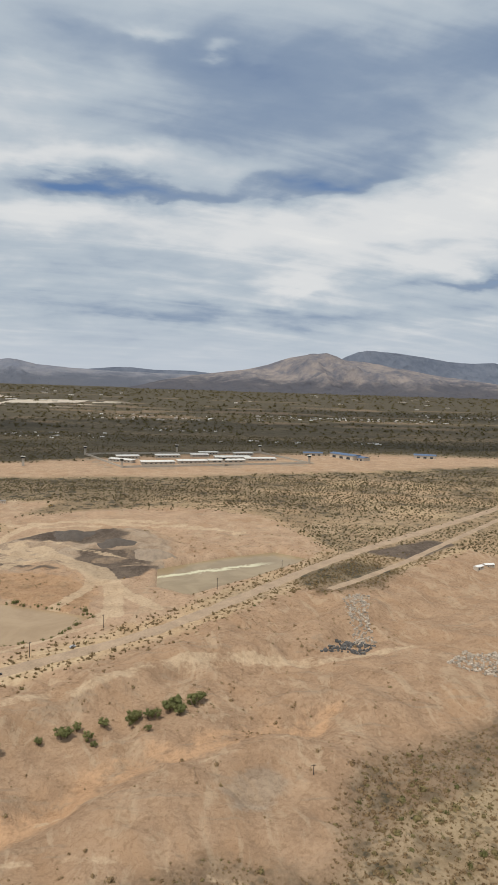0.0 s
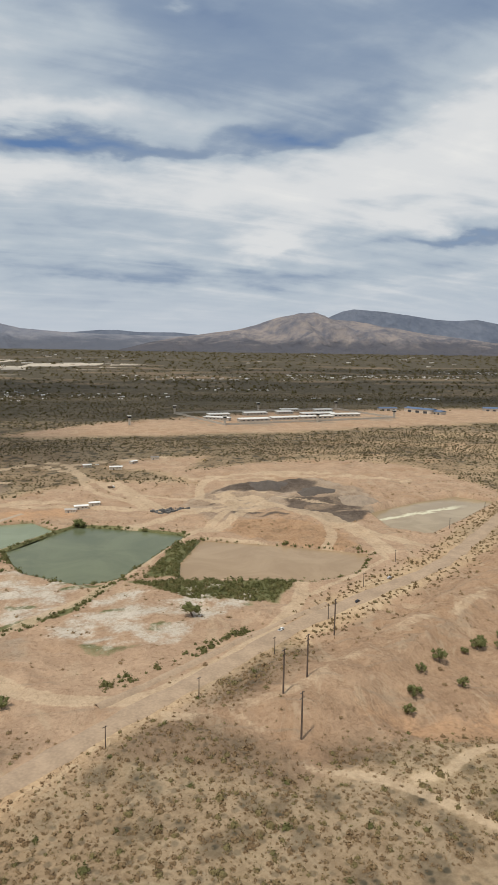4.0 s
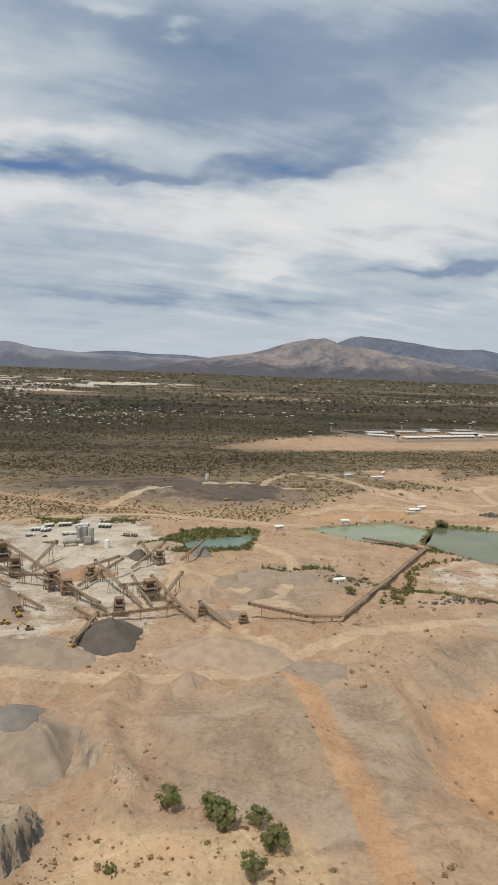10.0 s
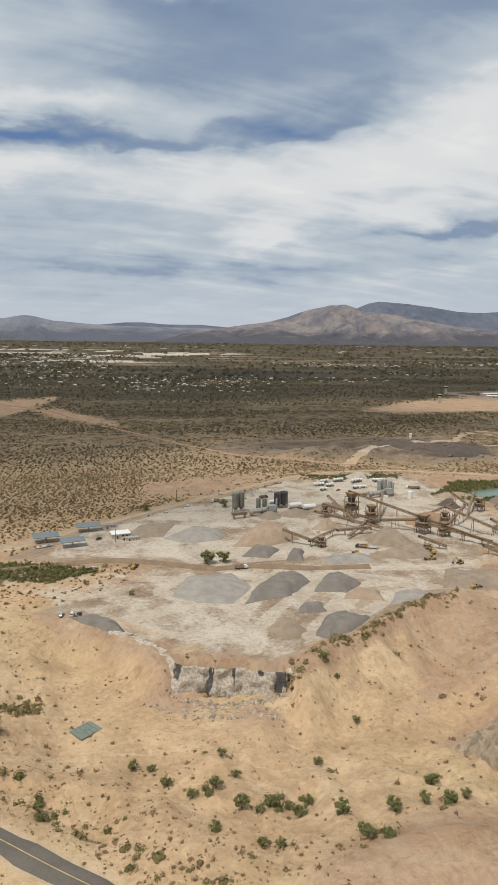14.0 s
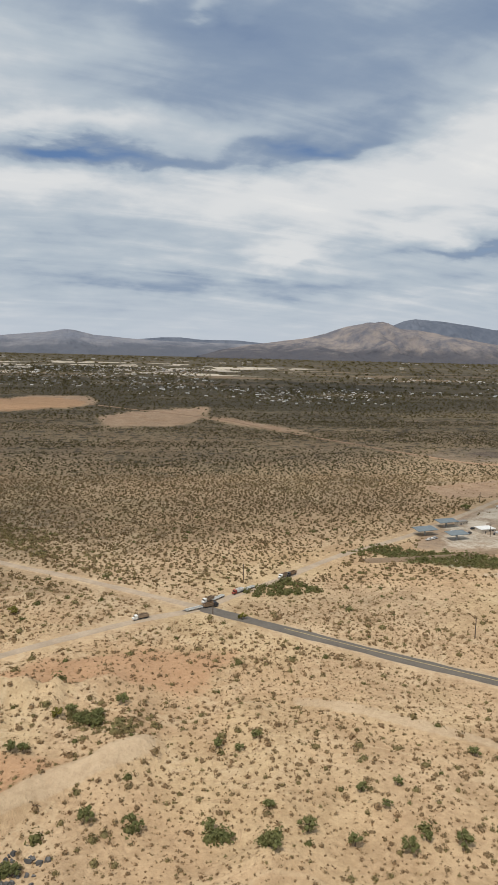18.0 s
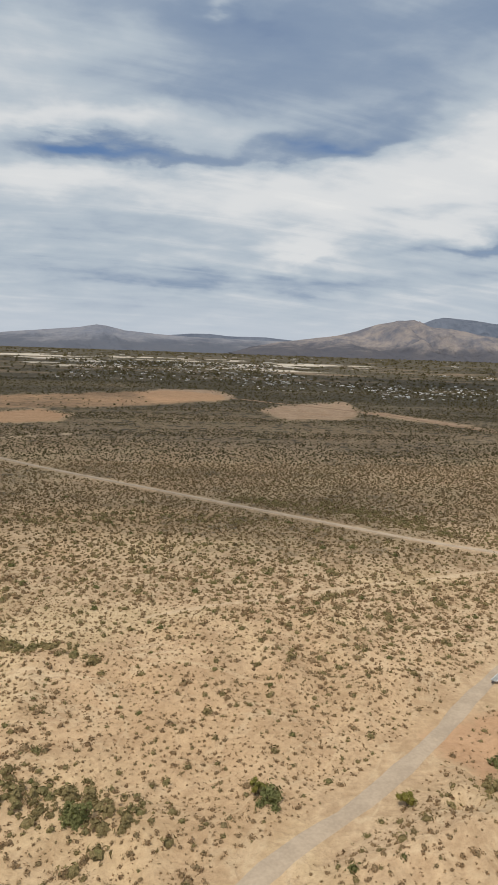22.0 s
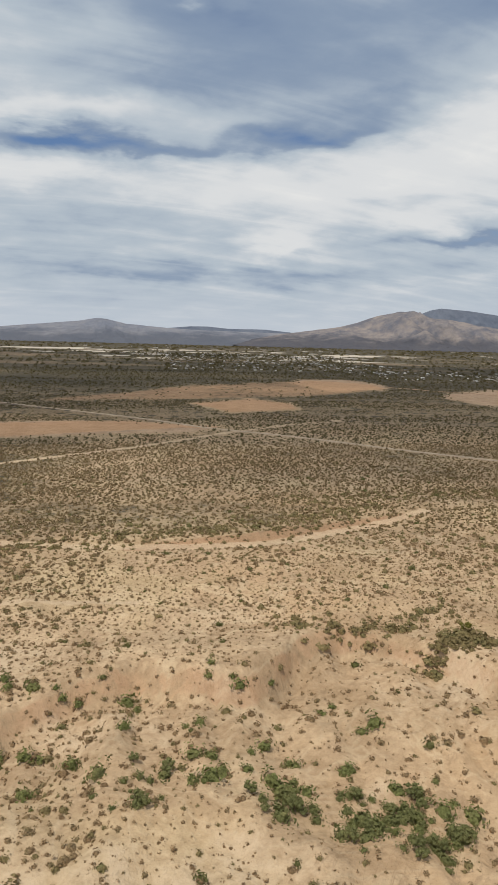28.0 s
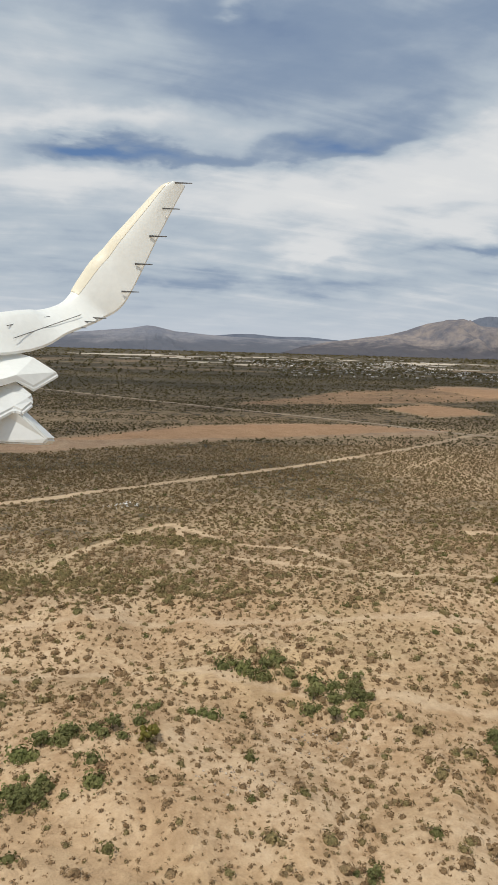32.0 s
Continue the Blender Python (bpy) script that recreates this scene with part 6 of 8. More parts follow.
TREES = ([(-45.7, 107.4, 1.3),
    (-43.2, 110.9, 1.5),
    (-38.4, 118, 1.2),
    (-33.5, 120.8, 1.7),
    (-32.9, 112.3, 1.2),
    (-21.3, 127, 1.5),
    (-17.5, 126.7, 1.1),
    (-14.7, 130.1, 1.2),
    (-9.3, 131.9, 1.4),
    (-4.7, 133.9, 1.3),
    (-1.1, 137.5, 1.7),
    (-0.2, 134.2, 1.3),
    (2.9, 139, 1.6),
    (-26, 124.8, 0.9), (-2.8, 138.4, 1.0), (-8.2, 133, 1.0),
    (-6.3, 128.4, 0.8), (-22.3, 126.7, 1.5), (-19.9, 129.7, 1.0), (-16, 125, 0.8), (-10, 131.5, 1.3), (-6.5, 133.1, 1.2), (-2.1, 137.1, 1.6), (0.1, 134.8, 1.4), (3.7, 140.3, 1.5),
    (-224.4, 80.5, 1.9),
    (-219.2, 78.4, 1.9),
    (-217.8, 75.4, 2.0),
    (-213.6, 75.6, 1.6),
    (-213, 71.4, 1.9),
    (-216, 67.4, 1.6),
    (-218.6, 77, 1.4),
    (-212, 72.4, 1.3)]
    + [(-80.6, 148.8, 2.2),
    (-136.5, 118.5, 1.4),
    (-116, 114, 1.3),
    (-113, 231.5, 2.2),
    (-174, 158, 1.5),
    (-122, 135, 1.1),
    (-298, 200, 1.6),
    (-322, 199, 1.6),
    (-309, 149, 2.0),
    (-305, 150, 1.6)])
for tx, ty, tr in TREES:
    plant(tx, ty, tr * 1.2)
CLUMPS = ([(-739.7, 74.7, 7, 3.0),
    (-733, 70, 9, 3.2),
    (-730.4, 68.1, 2, 1),
    (-762, 52, 8, 3.0),
    (-757.8, 60.5, 7, 3.0),
    (-735.9, 45.2, 2, 0.8),
    (-644.8, 57.7, 8, 3.0),
    (-635.1, 55.7, 7, 2.2),
    (-633, 52, 8, 2.4),
    (-630, 52.4, 3, 1.0),
    (-611.3, 49, 9, 2.8),
    (-639.4, 58.5, 3, 1.2),
    (-638, 52.8, 6, 2.2),
    (-622, 46, 6, 2.6),
    (-534.7, 62.5, 6, 2.2),
    (-549.7, 67.7, 2, 0.8),
    (-547.2, 64, 2, 0.8)]
    + [(-524.4, 60.2, 4, 2.0),
    (-554, 64, 6, 2.4),
    (-558.6, 64.7, 5, 2.0),
    (-550.5, 68, 2, 0.7),
    (-574, 59.3, 4, 1.4),
    (-569.7, 55.6, 8, 2.6),
    (-571.3, 53.7, 7, 2.4),
    (-564.4, 56.1, 3, 1.2),
    (-468.7, 73.2, 6, 1.8),
    (-479.7, 65.4, 2, 0.7),
    (-477.3, 58.2, 3, 1.0),
    (-506.2, 60.8, 3, 1.2),
    (-455.6, 86.6, 3, 1.2),
    (-429.4, 83.7, 6, 1.6),
    (-434.6, 58.7, 4, 1.3),
    (-414.2, 63.1, 3, 1.0),
    (-409.6, 59.5, 4, 1.2)]
    + [(-423, 65.4, 2, 0.8),
    (-659, 60, 6, 4.0),
    (-700, 66, 5, 4.0),
    (-718, 60, 5, 3.0),
    (-690, 55, 5, 4.0),
    (-605, 60, 3, 2.0),
    (-316, 74, 2, 1.0),
    (-301, 60, 3, 1.6),
    (-308, 70, 3, 2.0),
    (-290, 64, 2, 1.5),
    (-335, 72, 3, 2.0),
    (-349, 78, 5, 2.5),
    (-342, 70, 4, 1.6)])
thicket_xy = []
for cx, cy, count, spread in CLUMPS:
    for _ in range(max(1, round(count * 0.6))):
        plant(cx + rng.gauss(0, spread * 0.6), cy + rng.gauss(0, spread * 0.45), rng.uniform(0.55, 1.1))
    thicket_xy += [(cx + rng.gauss(0, spread * 0.6), cy + rng.gauss(0, spread * 0.45)) for _ in range(round(count * 1.6))]
tx_, ty_ = np.array(thicket_xy).T
shrubs("mesquite_thicket", tx_, ty_, sizes(np.random.default_rng(291), len(tx_), 0.72, 0.3, 1.2), leaf_a, "dense green mesquite thickets on pale sand", 110, 0.9, flake=0.18)
YARD_BUSHES = [(-310.7, 60.6), (-317, 64.3), (-306.9, 68), (-301.7, 77.7), (-313.1, 76), (-293.1, 64.4), (-296.6, 64.5), (-287.5, 65.4), (-284.5, 61.3), (-310, 68.9), (-302.5, 65.4), (-314.5, 79.1), (-293.2, 88), (-321.5, 76.5), (-289.9, 69.7), (-277.7, 64.5), (-325.9, 131.9), (-325.8, 81.2)]
ROAD_BUSHES = [(-360.4, 100.4), (-362.9, 99.9), (-349.4, 90), (-345.4, 90.2), (-344, 87.8), (-295.7, 97.2), (-323.5, 80.8), (-318.7, 72.8), (-313.3, 68.8), (-311.6, 68), (-312.5, 61.2), (-353.5, 80), (-349.4, 76.6)]
SLOPE_BUSHES = [(-431.6, 85.4), (-429.5, 83.1), (-427.7, 82.3), (-427.4, 65.5), (-422.2, 63.8), (-413.1, 62), (-408.9, 58.2), (-405.2, 60.7), (-397.8, 66.7), (-393.5, 58.6), (-400.7, 59.2), (-395.4, 57.5), (-412.9, 77.7), (-410.2, 76.6), (-436.2, 77.6), (-424.7, 86.9), (-408.5, 65.3), (-395.8, 64), (-382, 71.7), (-390.2, 57.4), (-407.8, 78.5), (-393.3, 67.4), (-433.6, 58.4)]
BANK_BUSHES = [(-478.9, 64.7), (-469.1, 73.8), (-467.1, 74.8), (-470.1, 76.2), (-455.6, 84.8), (-431.3, 85.2), (-429.1, 82.7), (-437.5, 77.3), (-441.2, 66.3), (-438.4, 67.5), (-444.3, 63.7), (-448.4, 73.9), (-453.1, 69.4), (-447.6, 66.5), (-481.9, 60.5), (-477.2, 57), (-436, 58.4), (-441, 50.4), (-447.6, 51), (-471.2, 59.1), (-463.3, 56.9), (-475.9, 57), (-474.9, 56.6)]
for k, (bx_, by_) in enumerate(YARD_BUSHES + ROAD_BUSHES + SLOPE_BUSHES + BANK_BUSHES):
    plant(bx_, by_, (0.75, 0.95, 1.2, 0.85)[k % 4])
for cx, cy in ((-492.3, 59.5), (-507, 62), (-433, 84), (-615, 84), (-594, 79), (-752, 60), (-700, 100), (-446, 121), (-405, 116)):
    plant(cx, cy, rng.uniform(0.9, 1.2), 5 + rng.randrange(2))
for m in models:
    for o in (*m.children_recursive, m):
        bpy.data.objects.remove(o)

# ---- utility poles ----
pole_wood = material("pole_wood", (0.11, 0.08, 0.06), 0.9, vary=0.25, scale=4)
porcelain = material("porcelain", (0.35, 0.33, 0.30), 0.4, vary=0.1, scale=5)


def utility_pole(x, y, h, turn, tall=False):
    t = thing("utility_pole", "tall dark wooden power pole beside the dirt road" if tall else "weathered wooden utility pole beside the dirt road", "pole", "poles along the road", pose(x, y, gz(x, y), 0, 0, turn))
    part("shaft", rod(B(), (0, 0, -0.4), (0, 0, h), 0.18 if tall else 0.10, 0.12 if tall else 0.065, 7), pole_wood, t)
    for z, w in ((h - 0.25, 0.9),) if not tall else ((h - 0.3, 1.2), (h - 1.2, 1.2)):
        arm = part("crossarm", box(B(), w, 0.08, 0.09, 0, 0.07, z), pole_wood, t)
        for k in (-0.42, 0.0, 0.42):
            part("insulator", rod(B(), (k * w, 0.07, z + 0.09), (k * w, 0.07, z + 0.22), 0.035, 0.025, 6), porcelain, arm)
    return t


for px, py in ((-35.2, 162.9), (64.9, 259.6), (13.2, 214.2), (-19.6, 180.6), (-65.7, 128.2), (-82.3, 113.7), (-97.9, 99.8), (-113.3, 86.9), (-128.9, 73.3), (-50, 144), (38, 236), (95, 288), (-145, 58)):
    utility_pole(px, py, 3.7, 42)
for px, py in ((-68.1, 108.6), (-67.3, 98.3), (-62.7, 113.3), (-51.4, 134.3), (-32.1, 70.6), (-26.3, 76), (-112, 69.1), (-105.6, 64.4)):
    utility_pole(px, py, 8.2, 42, True)
for px, py in ((-366, 104), (-410, 119), (-402, 137), (-312, 210), (-330, 168)):
    utility_pole(px, py, 3.6, 60)
utility_pole(22.4, 111.8, 1.8, 10)

# ---- the gravel works ----
rust = material("rusty_steel", (0.265, 0.175, 0.104), 0.8, 0.1, 0.3, 1.5, per_object=0.15)
tan_steel = material("dusty_steel", (0.30, 0.22, 0.15), 0.8, 0.1, 0.25, 1.5, per_object=0.15)
belt_mat = material("dusty_belt", (0.22, 0.17, 0.125), 0.9, vary=0.25, scale=2)
grey_steel = material("grey_steel", (0.36, 0.36, 0.34), 0.6, 0.2, 0.2, 1.5, per_object=0.1)
olive_steel = material("weathered_steel", (0.20, 0.20, 0.17), 0.7, 0.2, 0.25, 1.2, per_object=0.1)
dark_steel = material("dark_steel", (0.055, 0.055, 0.06), 0.6, 0.2, 0.25, 1.5)
white_paint = material("white_paint", (0.74, 0.73, 0.70), 0.5, vary=0.08, scale=1.5, per_object=0.06)
tyre_mat = material("tyre", (0.03, 0.03, 0.03), 0.9, vary=0.2, scale=5)
glass_mat = material("dark_glass", (0.03, 0.035, 0.04), 0.1, vary=0.1, scale=3)
yellow_paint = material("machine_yellow", (0.42, 0.27, 0.075), 0.6, vary=0.25, scale=2)
red_paint = material("faded_red", (0.28, 0.06, 0.04), 0.6, vary=0.2, scale=2)
blue_paint = material("blue_paint", (0.06, 0.10, 0.22), 0.5, vary=0.15, scale=2)


def conveyor(ax, ay, bx, by, za, zb, steel=rust, label="rust-brown belt conveyor on steel trestles", wide=0.56):
    """A belt conveyor from a to b, its ends za and zb above the ground."""
    a, b = Vector((ax, ay, gz(ax, ay) + za)), Vector((bx, by, gz(bx, by) + zb))
    t = thing("conveyor", label, "conveyor", "conveyors of the gravel works", Matrix.Translation((ax, ay, gz(ax, ay))))
    o = Vector((ax, ay, gz(ax, ay)))
    a, b = a - o, b - o
    d = (b - a).normalized()
    side = Vector((d.y, -d.x, 0)).normalized()
    up = side.cross(d) if side.cross(d).z > 0 else d.cross(side)
    part("belt", beam(B(), a + up * 0.42, b + up * 0.42, wide, 0.10), belt_mat, t)
    n = max(2, int((b - a).length / 1.6))
    for s in (-1, 1):
        bm = B()
        off = side * s * wide * 0.5
        beam(bm, a + off, b + off, 0.10, 0.12)
        beam(bm, a + off + up * 0.5, b + off + up * 0.5, 0.09, 0.10)
        for i in range(n):
            p, q = a.lerp(b, i / n), a.lerp(b, (i + 1) / n)
            beam(bm, p + off, (q if i % 2 else p.lerp(q, 1.0)) + off + up * 0.5, 0.06, 0.06)
            beam(bm, q + off, q + off + up * 0.5, 0.06, 0.06)
        part("truss", bm, steel, t)
    part("head_drum", rod(B(), b + up * 0.3 - side * wide * 0.55, b + up * 0.3 + side * wide * 0.55, 0.3, n=8), dark_steel, t)
    legs = max(1, int((b - a).length / 7))
    for i in range(legs + 1):
        p = a.lerp(b, (i + 0.55) / (legs + 1))
        floor = gz(ax + p.x, ay + p.y) - o.z - 0.15
        if p.z - floor > 0.35:
            for s in (-1, 1):
                foot = Vector((p.x, p.y, floor)) + side * s * (wide * 0.5 + 0.12 * (p.z - floor))
                part("leg", beam(B(), p + side * s * wide * 0.45, foot, 0.11, 0.11), steel, t)
    return t


for c in (((-234.5, 149.3, -263, 185, 0.6, 7.5),
    (-257.5, 175.1, -270.3, 186.5, 1.0, 3.5),
    (-258.3, 168.5, -274, 182, 0.8, 2.6),
    (-226.6, 151.2, -238, 174, 1.0, 4.6),
    (-241.8, 167, -231, 176, 0.8, 4.6),
    (-224.2, 151.7, -228.5, 165.5, 0.8, 3.6),
    (-215.1, 142.9, -224, 160.5, 0.6, 4.6),
    (-221.5, 153.4, -216.4, 162.5, 2.0, 4.8),
    (-207.8, 138.6, -213.6, 147, 0.5, 3.0),
    (-190.4, 140, -203, 143.5, 1.2, 3.4),
    (-228.6, 178.7, -219.2, 192.8, 0.8, 4.6),)
    + ((-222.6, 189, -225.8, 195.5, 1.0, 4.0),
    (-214.7, 187.6, -207.3, 196.5, 0.8, 4.4),
    (-248.2, 151.4, -254, 155.5, 0.6, 2.4),
    (-236.1, 143.6, -241, 147, 0.5, 2.0),
    (-270, 163.5, -262, 172.3, 0.6, 2.0),
    (-236.1, 143.6, -218.1, 148, 1.6, 1.9),
    (-240.4, 130.8, -235.8, 138.2, 0.5, 4.2),
    (-255, 181, -249.6, 193, 0.8, 5.2),
    (-264, 178, -268, 190, 0.8, 5.0),
    (-288, 163, -279.5, 158, 3.2, 0.8),
    (-250, 168, -236, 152, 3.0, 1.2),)
    + ((-244, 178, -232, 182, 1.2, 3.4),
    (-246, 166, -258, 172, 3.6, 2.2),
    (-232, 158, -224, 160, 2.6, 3.2),
    (-272, 168, -282, 158, 1.2, 1.4),
    (-262, 168, -272, 167, 1.4, 1.2),)):
    conveyor(*c)
conveyor(-182.1, 140.6, -190.4, 140, 1.1, 1.2, tan_steel, "low rust-brown transfer conveyor at ground level")
line = [(-182.1, 140.6), (-170.5, 154.5), (-159, 168.5), (-148, 182), (-137, 195)]
for (ax, ay), (bx, by) in zip(line, line[1:]):
    conveyor(ax, ay, bx, by, 0.9, 0.9, rust, "long low overland conveyor crossing bare ground", 0.9)
for (ax, ay), (bx, by) in zip([(-137, 195.5), (-143, 203)], [(-143, 203), (-152, 210)]):
    conveyor(ax, ay, bx, by, 0.9, 0.9, rust, "low overland conveyor below the pond bank", 0.8)


def frame_tower(x, y, w, d, h, turn, steel=rust, hopper=True):
    """A crusher or screen on a braced steel frame, with decks, hopper and chute."""
    t = thing("crusher_tower", "rusty crusher and screen tower among conveyors", "crusher", "crusher towers", pose(x, y, gz(x, y), 0, 0, turn))
    for i in (-1, 1):
        for j in (-1, 1):
            part("leg", beam(B(), (i * w / 2, j * d / 2, -0.2), (i * w / 2 * 0.9, j * d / 2 * 0.9, h), 0.16, 0.16), steel, t)
        part("brace", beam(B(), (i * w / 2, -d / 2, 0.1), (i * w / 2, d / 2, h * 0.5), 0.09, 0.09), steel, t)
        part("brace", beam(B(), (-w / 2, i * d / 2, h * 0.5), (w / 2, i * d / 2, 0.1), 0.09, 0.09), steel, t)
    for z in (h * 0.36, h * 0.68):
        deck = part("deck", box(B(), w * 1.25, d * 1.2, 0.1, 0, 0, z), tan_steel, t)
        for s in (-1, 1):
            part("rail", beam(B(), (-w * 0.62, s * d * 0.6, z + 0.42), (w * 0.62, s * d * 0.6, z + 0.42), 0.05, 0.05), steel, deck)
    part("screen_box", box(B(), w * 0.8, d * 0.95, h * 0.18, 0, 0, h * 0.40, 0, 9, 0, bevel=0.05), tan_steel, t)
    part("crusher_body", rod(B(), (0, 0, h * 0.70), (0, 0, h * 0.9), w * 0.3, w * 0.36, 10), dark_steel, t)
    if hopper:
        part("hopper", box(B(), w * 0.55, d * 0.55, h * 0.22, 0, 0, h * 0.9, taper=1.7), steel, t)
    part("chute", beam(B(), (w * 0.3, 0, h * 0.4), (w * 0.8, 0, h * 0.1), 0.4, 0.3), steel, t)
    part("motor", box(B(), 0.5, 0.4, 0.4, -w * 0.45, d * 0.3, h * 0.68 + 0.1, bevel=0.05), grey_steel, t)
    return t


for q in ((-262.5, 184, 3.2, 3.0, 6.8, 25), (-258.5, 178, 2.6, 2.6, 4.6, 15), (-248, 166.5, 3.0, 3.0, 4.6, 30), (-244, 162, 2.4, 2.2, 3.4, 10), (-224.5, 158, 3.0, 2.6, 4.4, 20), (-231.5, 147.5, 2.2, 2.0, 3.6, 0), (-221, 186, 2.4, 2.4, 3.8, 30),
          (-213, 146.5, 1.8, 1.6, 2.2, 0), (-204.5, 141.5, 1.6, 1.5, 2.0, 5), (-253.8, 150.8, 2.0, 1.4, 1.8, 20), (-270, 185.5, 1.8, 1.8, 3.2, 20), (-279, 158, 1.8, 1.8, 2.4, 20), (-239, 172, 2.0, 2.0, 3.4, 40)):
    frame_tower(*q)


def stockpile(x, y, r, h, mat, label, stretch=1.0, turn=0.0, seed=1):
    """A heap of loose stone at its angle of rest, with a crest and slumps."""
    t_mesh = bpy.data.meshes.new("stockpile")
    n, k = 46, 14
    c, s = math.cos(radians(turn)), math.sin(radians(turn))
    vs, fs = [], []
    rr = random.Random(seed)
    ph = [rr.uniform(0, 6.28) for _ in range(5)]
    for j in range(k + 1):
        q = j / k
        for i in range(n):
            w = 2 * math.pi * i / n
            edge = 1 + 0.16 * math.sin(2 * w + ph[0]) + 0.12 * math.sin(3 * w + ph[1]) + 0.05 * math.sin(7 * w + ph[2]) + 0.03 * math.sin(13 * w + ph[4])
            px, py = math.cos(w) * r * q * edge * stretch, math.sin(w) * r * q * edge
            gx, gy = x + px * c - py * s, y + px * s + py * c
            up = h * max(0.0, (1 - q) ** 1.08 - 0.0) * (1 + 0.06 * math.sin(5 * w + ph[3] + 3 * q)) - 0.12 * q
            lump_ = noise.fractal(Vector((gx / 2.6, gy / 2.6, seed)), 1.0, 2.0, 4)
            up = min(up, h * (0.82 + 0.12 * lump_)) + 0.10 * h * lump_ * (1 - q) - 0.3 * (q > 0.95)
            vs.append((gx - x, gy - y, up + (gz(gx, gy) - gz(x, y)) * q))
        if j:
            a, b = (j - 1) * n, j * n
            fs += [(a + i, b + i, b + (i + 1) % n, a + (i + 1) % n) for i in range(n)]
    fill_mesh(t_mesh, np.array(vs), np.array(fs))
    t_mesh.materials.append(mat)
    ob = new("stockpile", t_mesh)
    ob.location = (x, y, gz(x, y))
    return tagged(ob, label, "stockpile", "stockpiles of the works")


def heap_mat(name, base):
    return material(name, base, 0.95, vary=0.2, scale=0.5, grain=5, bump=0.5)


hm = {"dark": heap_mat("dark_stone", (0.11, 0.092, 0.075)), "grey": heap_mat("grey_stone", (0.29, 0.225, 0.165)), "slate": heap_mat("slate_stone", (0.20, 0.176, 0.15)), "tan": heap_mat("tan_stone", (0.36, 0.265, 0.185)), "red": heap_mat("red_stone", (0.36, 0.225, 0.14)), "pale": heap_mat("pale_stone", (0.42, 0.365, 0.30))}
hm["mixed"] = heap_mat("mixed_gravel", (0.31, 0.28, 0.245))
hm["soot"] = heap_mat("brown_black_stone", (0.10, 0.082, 0.068))
hl = {"mixed": "low pale grey spread of gravel", "soot": "brown-black heap of stripped soil", "dark": "dark grey heap of crushed stone", "grey": "warm grey heap of gravel", "slate": "slate grey heap of sorted stone", "tan": "tan heap of screened sand", "red": "reddish heap of pit sand", "pale": "pale grey heap of fine gravel"}
for k, (x, y, r, h, kind, st, tu) in enumerate((((-233.5, 135, 6.0, 4.6, "dark", 1.45, 10),
    (-260, 160.5, 5.6, 4.2, "grey", 1.2, 0),
    (-256.5, 151.5, 4.0, 2.2, "grey", 1.3, 0),
    (-241, 178, 5.5, 3.0, "red", 1.4, 0),
    (-214.5, 158.5, 4.8, 3.4, "tan", 1.1, 0),
    (-208.6, 146.5, 3.4, 1.8, "grey", 1.3, 0),
    (-201.8, 136.3, 2.4, 1.3, "red", 1.2, 0),
    (-211, 126, 9.0, 3.0, "tan", 1.4, 0),
    (-247, 129.5, 7.5, 2.2, "grey", 1.6, 0),
    (-226.5, 194.5, 3.4, 2.8, "dark", 1.1, 0),
    (-208, 197, 3.4, 2.6, "slate", 1.1, 0),)
    + ((-197.5, 159.5, 3.4, 1.6, "grey", 1.3, 0),
    (-272.5, 175.5, 3.6, 2.4, "tan", 1.2, 0),
    (-266.5, 195, 5.0, 2.0, "grey", 1.4, 0),
    (-262.5, 149.5, 4.0, 1.8, "grey", 1.5, 0),
    (-210, 161, 3.6, 2.4, "tan", 1.0, 0),
    (-203, 170, 3.0, 1.6, "grey", 1.5, 0),
    (-286, 188, 3.2, 1.2, "grey", 1.5, 0),
    (-278, 190, 4.0, 1.8, "grey", 1.4, 0),
    (-254, 204, 4.5, 1.6, "pale", 1.4, 0),
    (-241, 240, 5.0, 1.8, "pale", 1.5, 0),
    (-219, 206, 5.0, 1.8, "tan", 1.6, 0),)
    + ((-193, 172, 8.5, 2.4, "grey", 1.6, -10),
    (-206, 290, 6, 2.4, "soot", 1.7, 0),
    (-184, 274, 7, 2.4, "soot", 1.9, -10),
    (-40, 272, 5, 1.8, "soot", 1.9, -10),
    (-22, 262, 5, 1.8, "soot", 1.5, -30),
    (-8, 250, 5, 2.0, "grey", 1.6, -30),
    (-242, 96, 6.6, 4.6, "grey", 1.0, 0),
    (-248, 105, 4.5, 2.0, "slate", 1.5, 40),
    (-219, 114, 3.2, 1.6, "tan", 1.2, 0),))):
    stockpile(x, y, r, h * (1.5 if h < 1.7 else 1.1), hm[kind], hl[kind], st, tu, 500 + k)


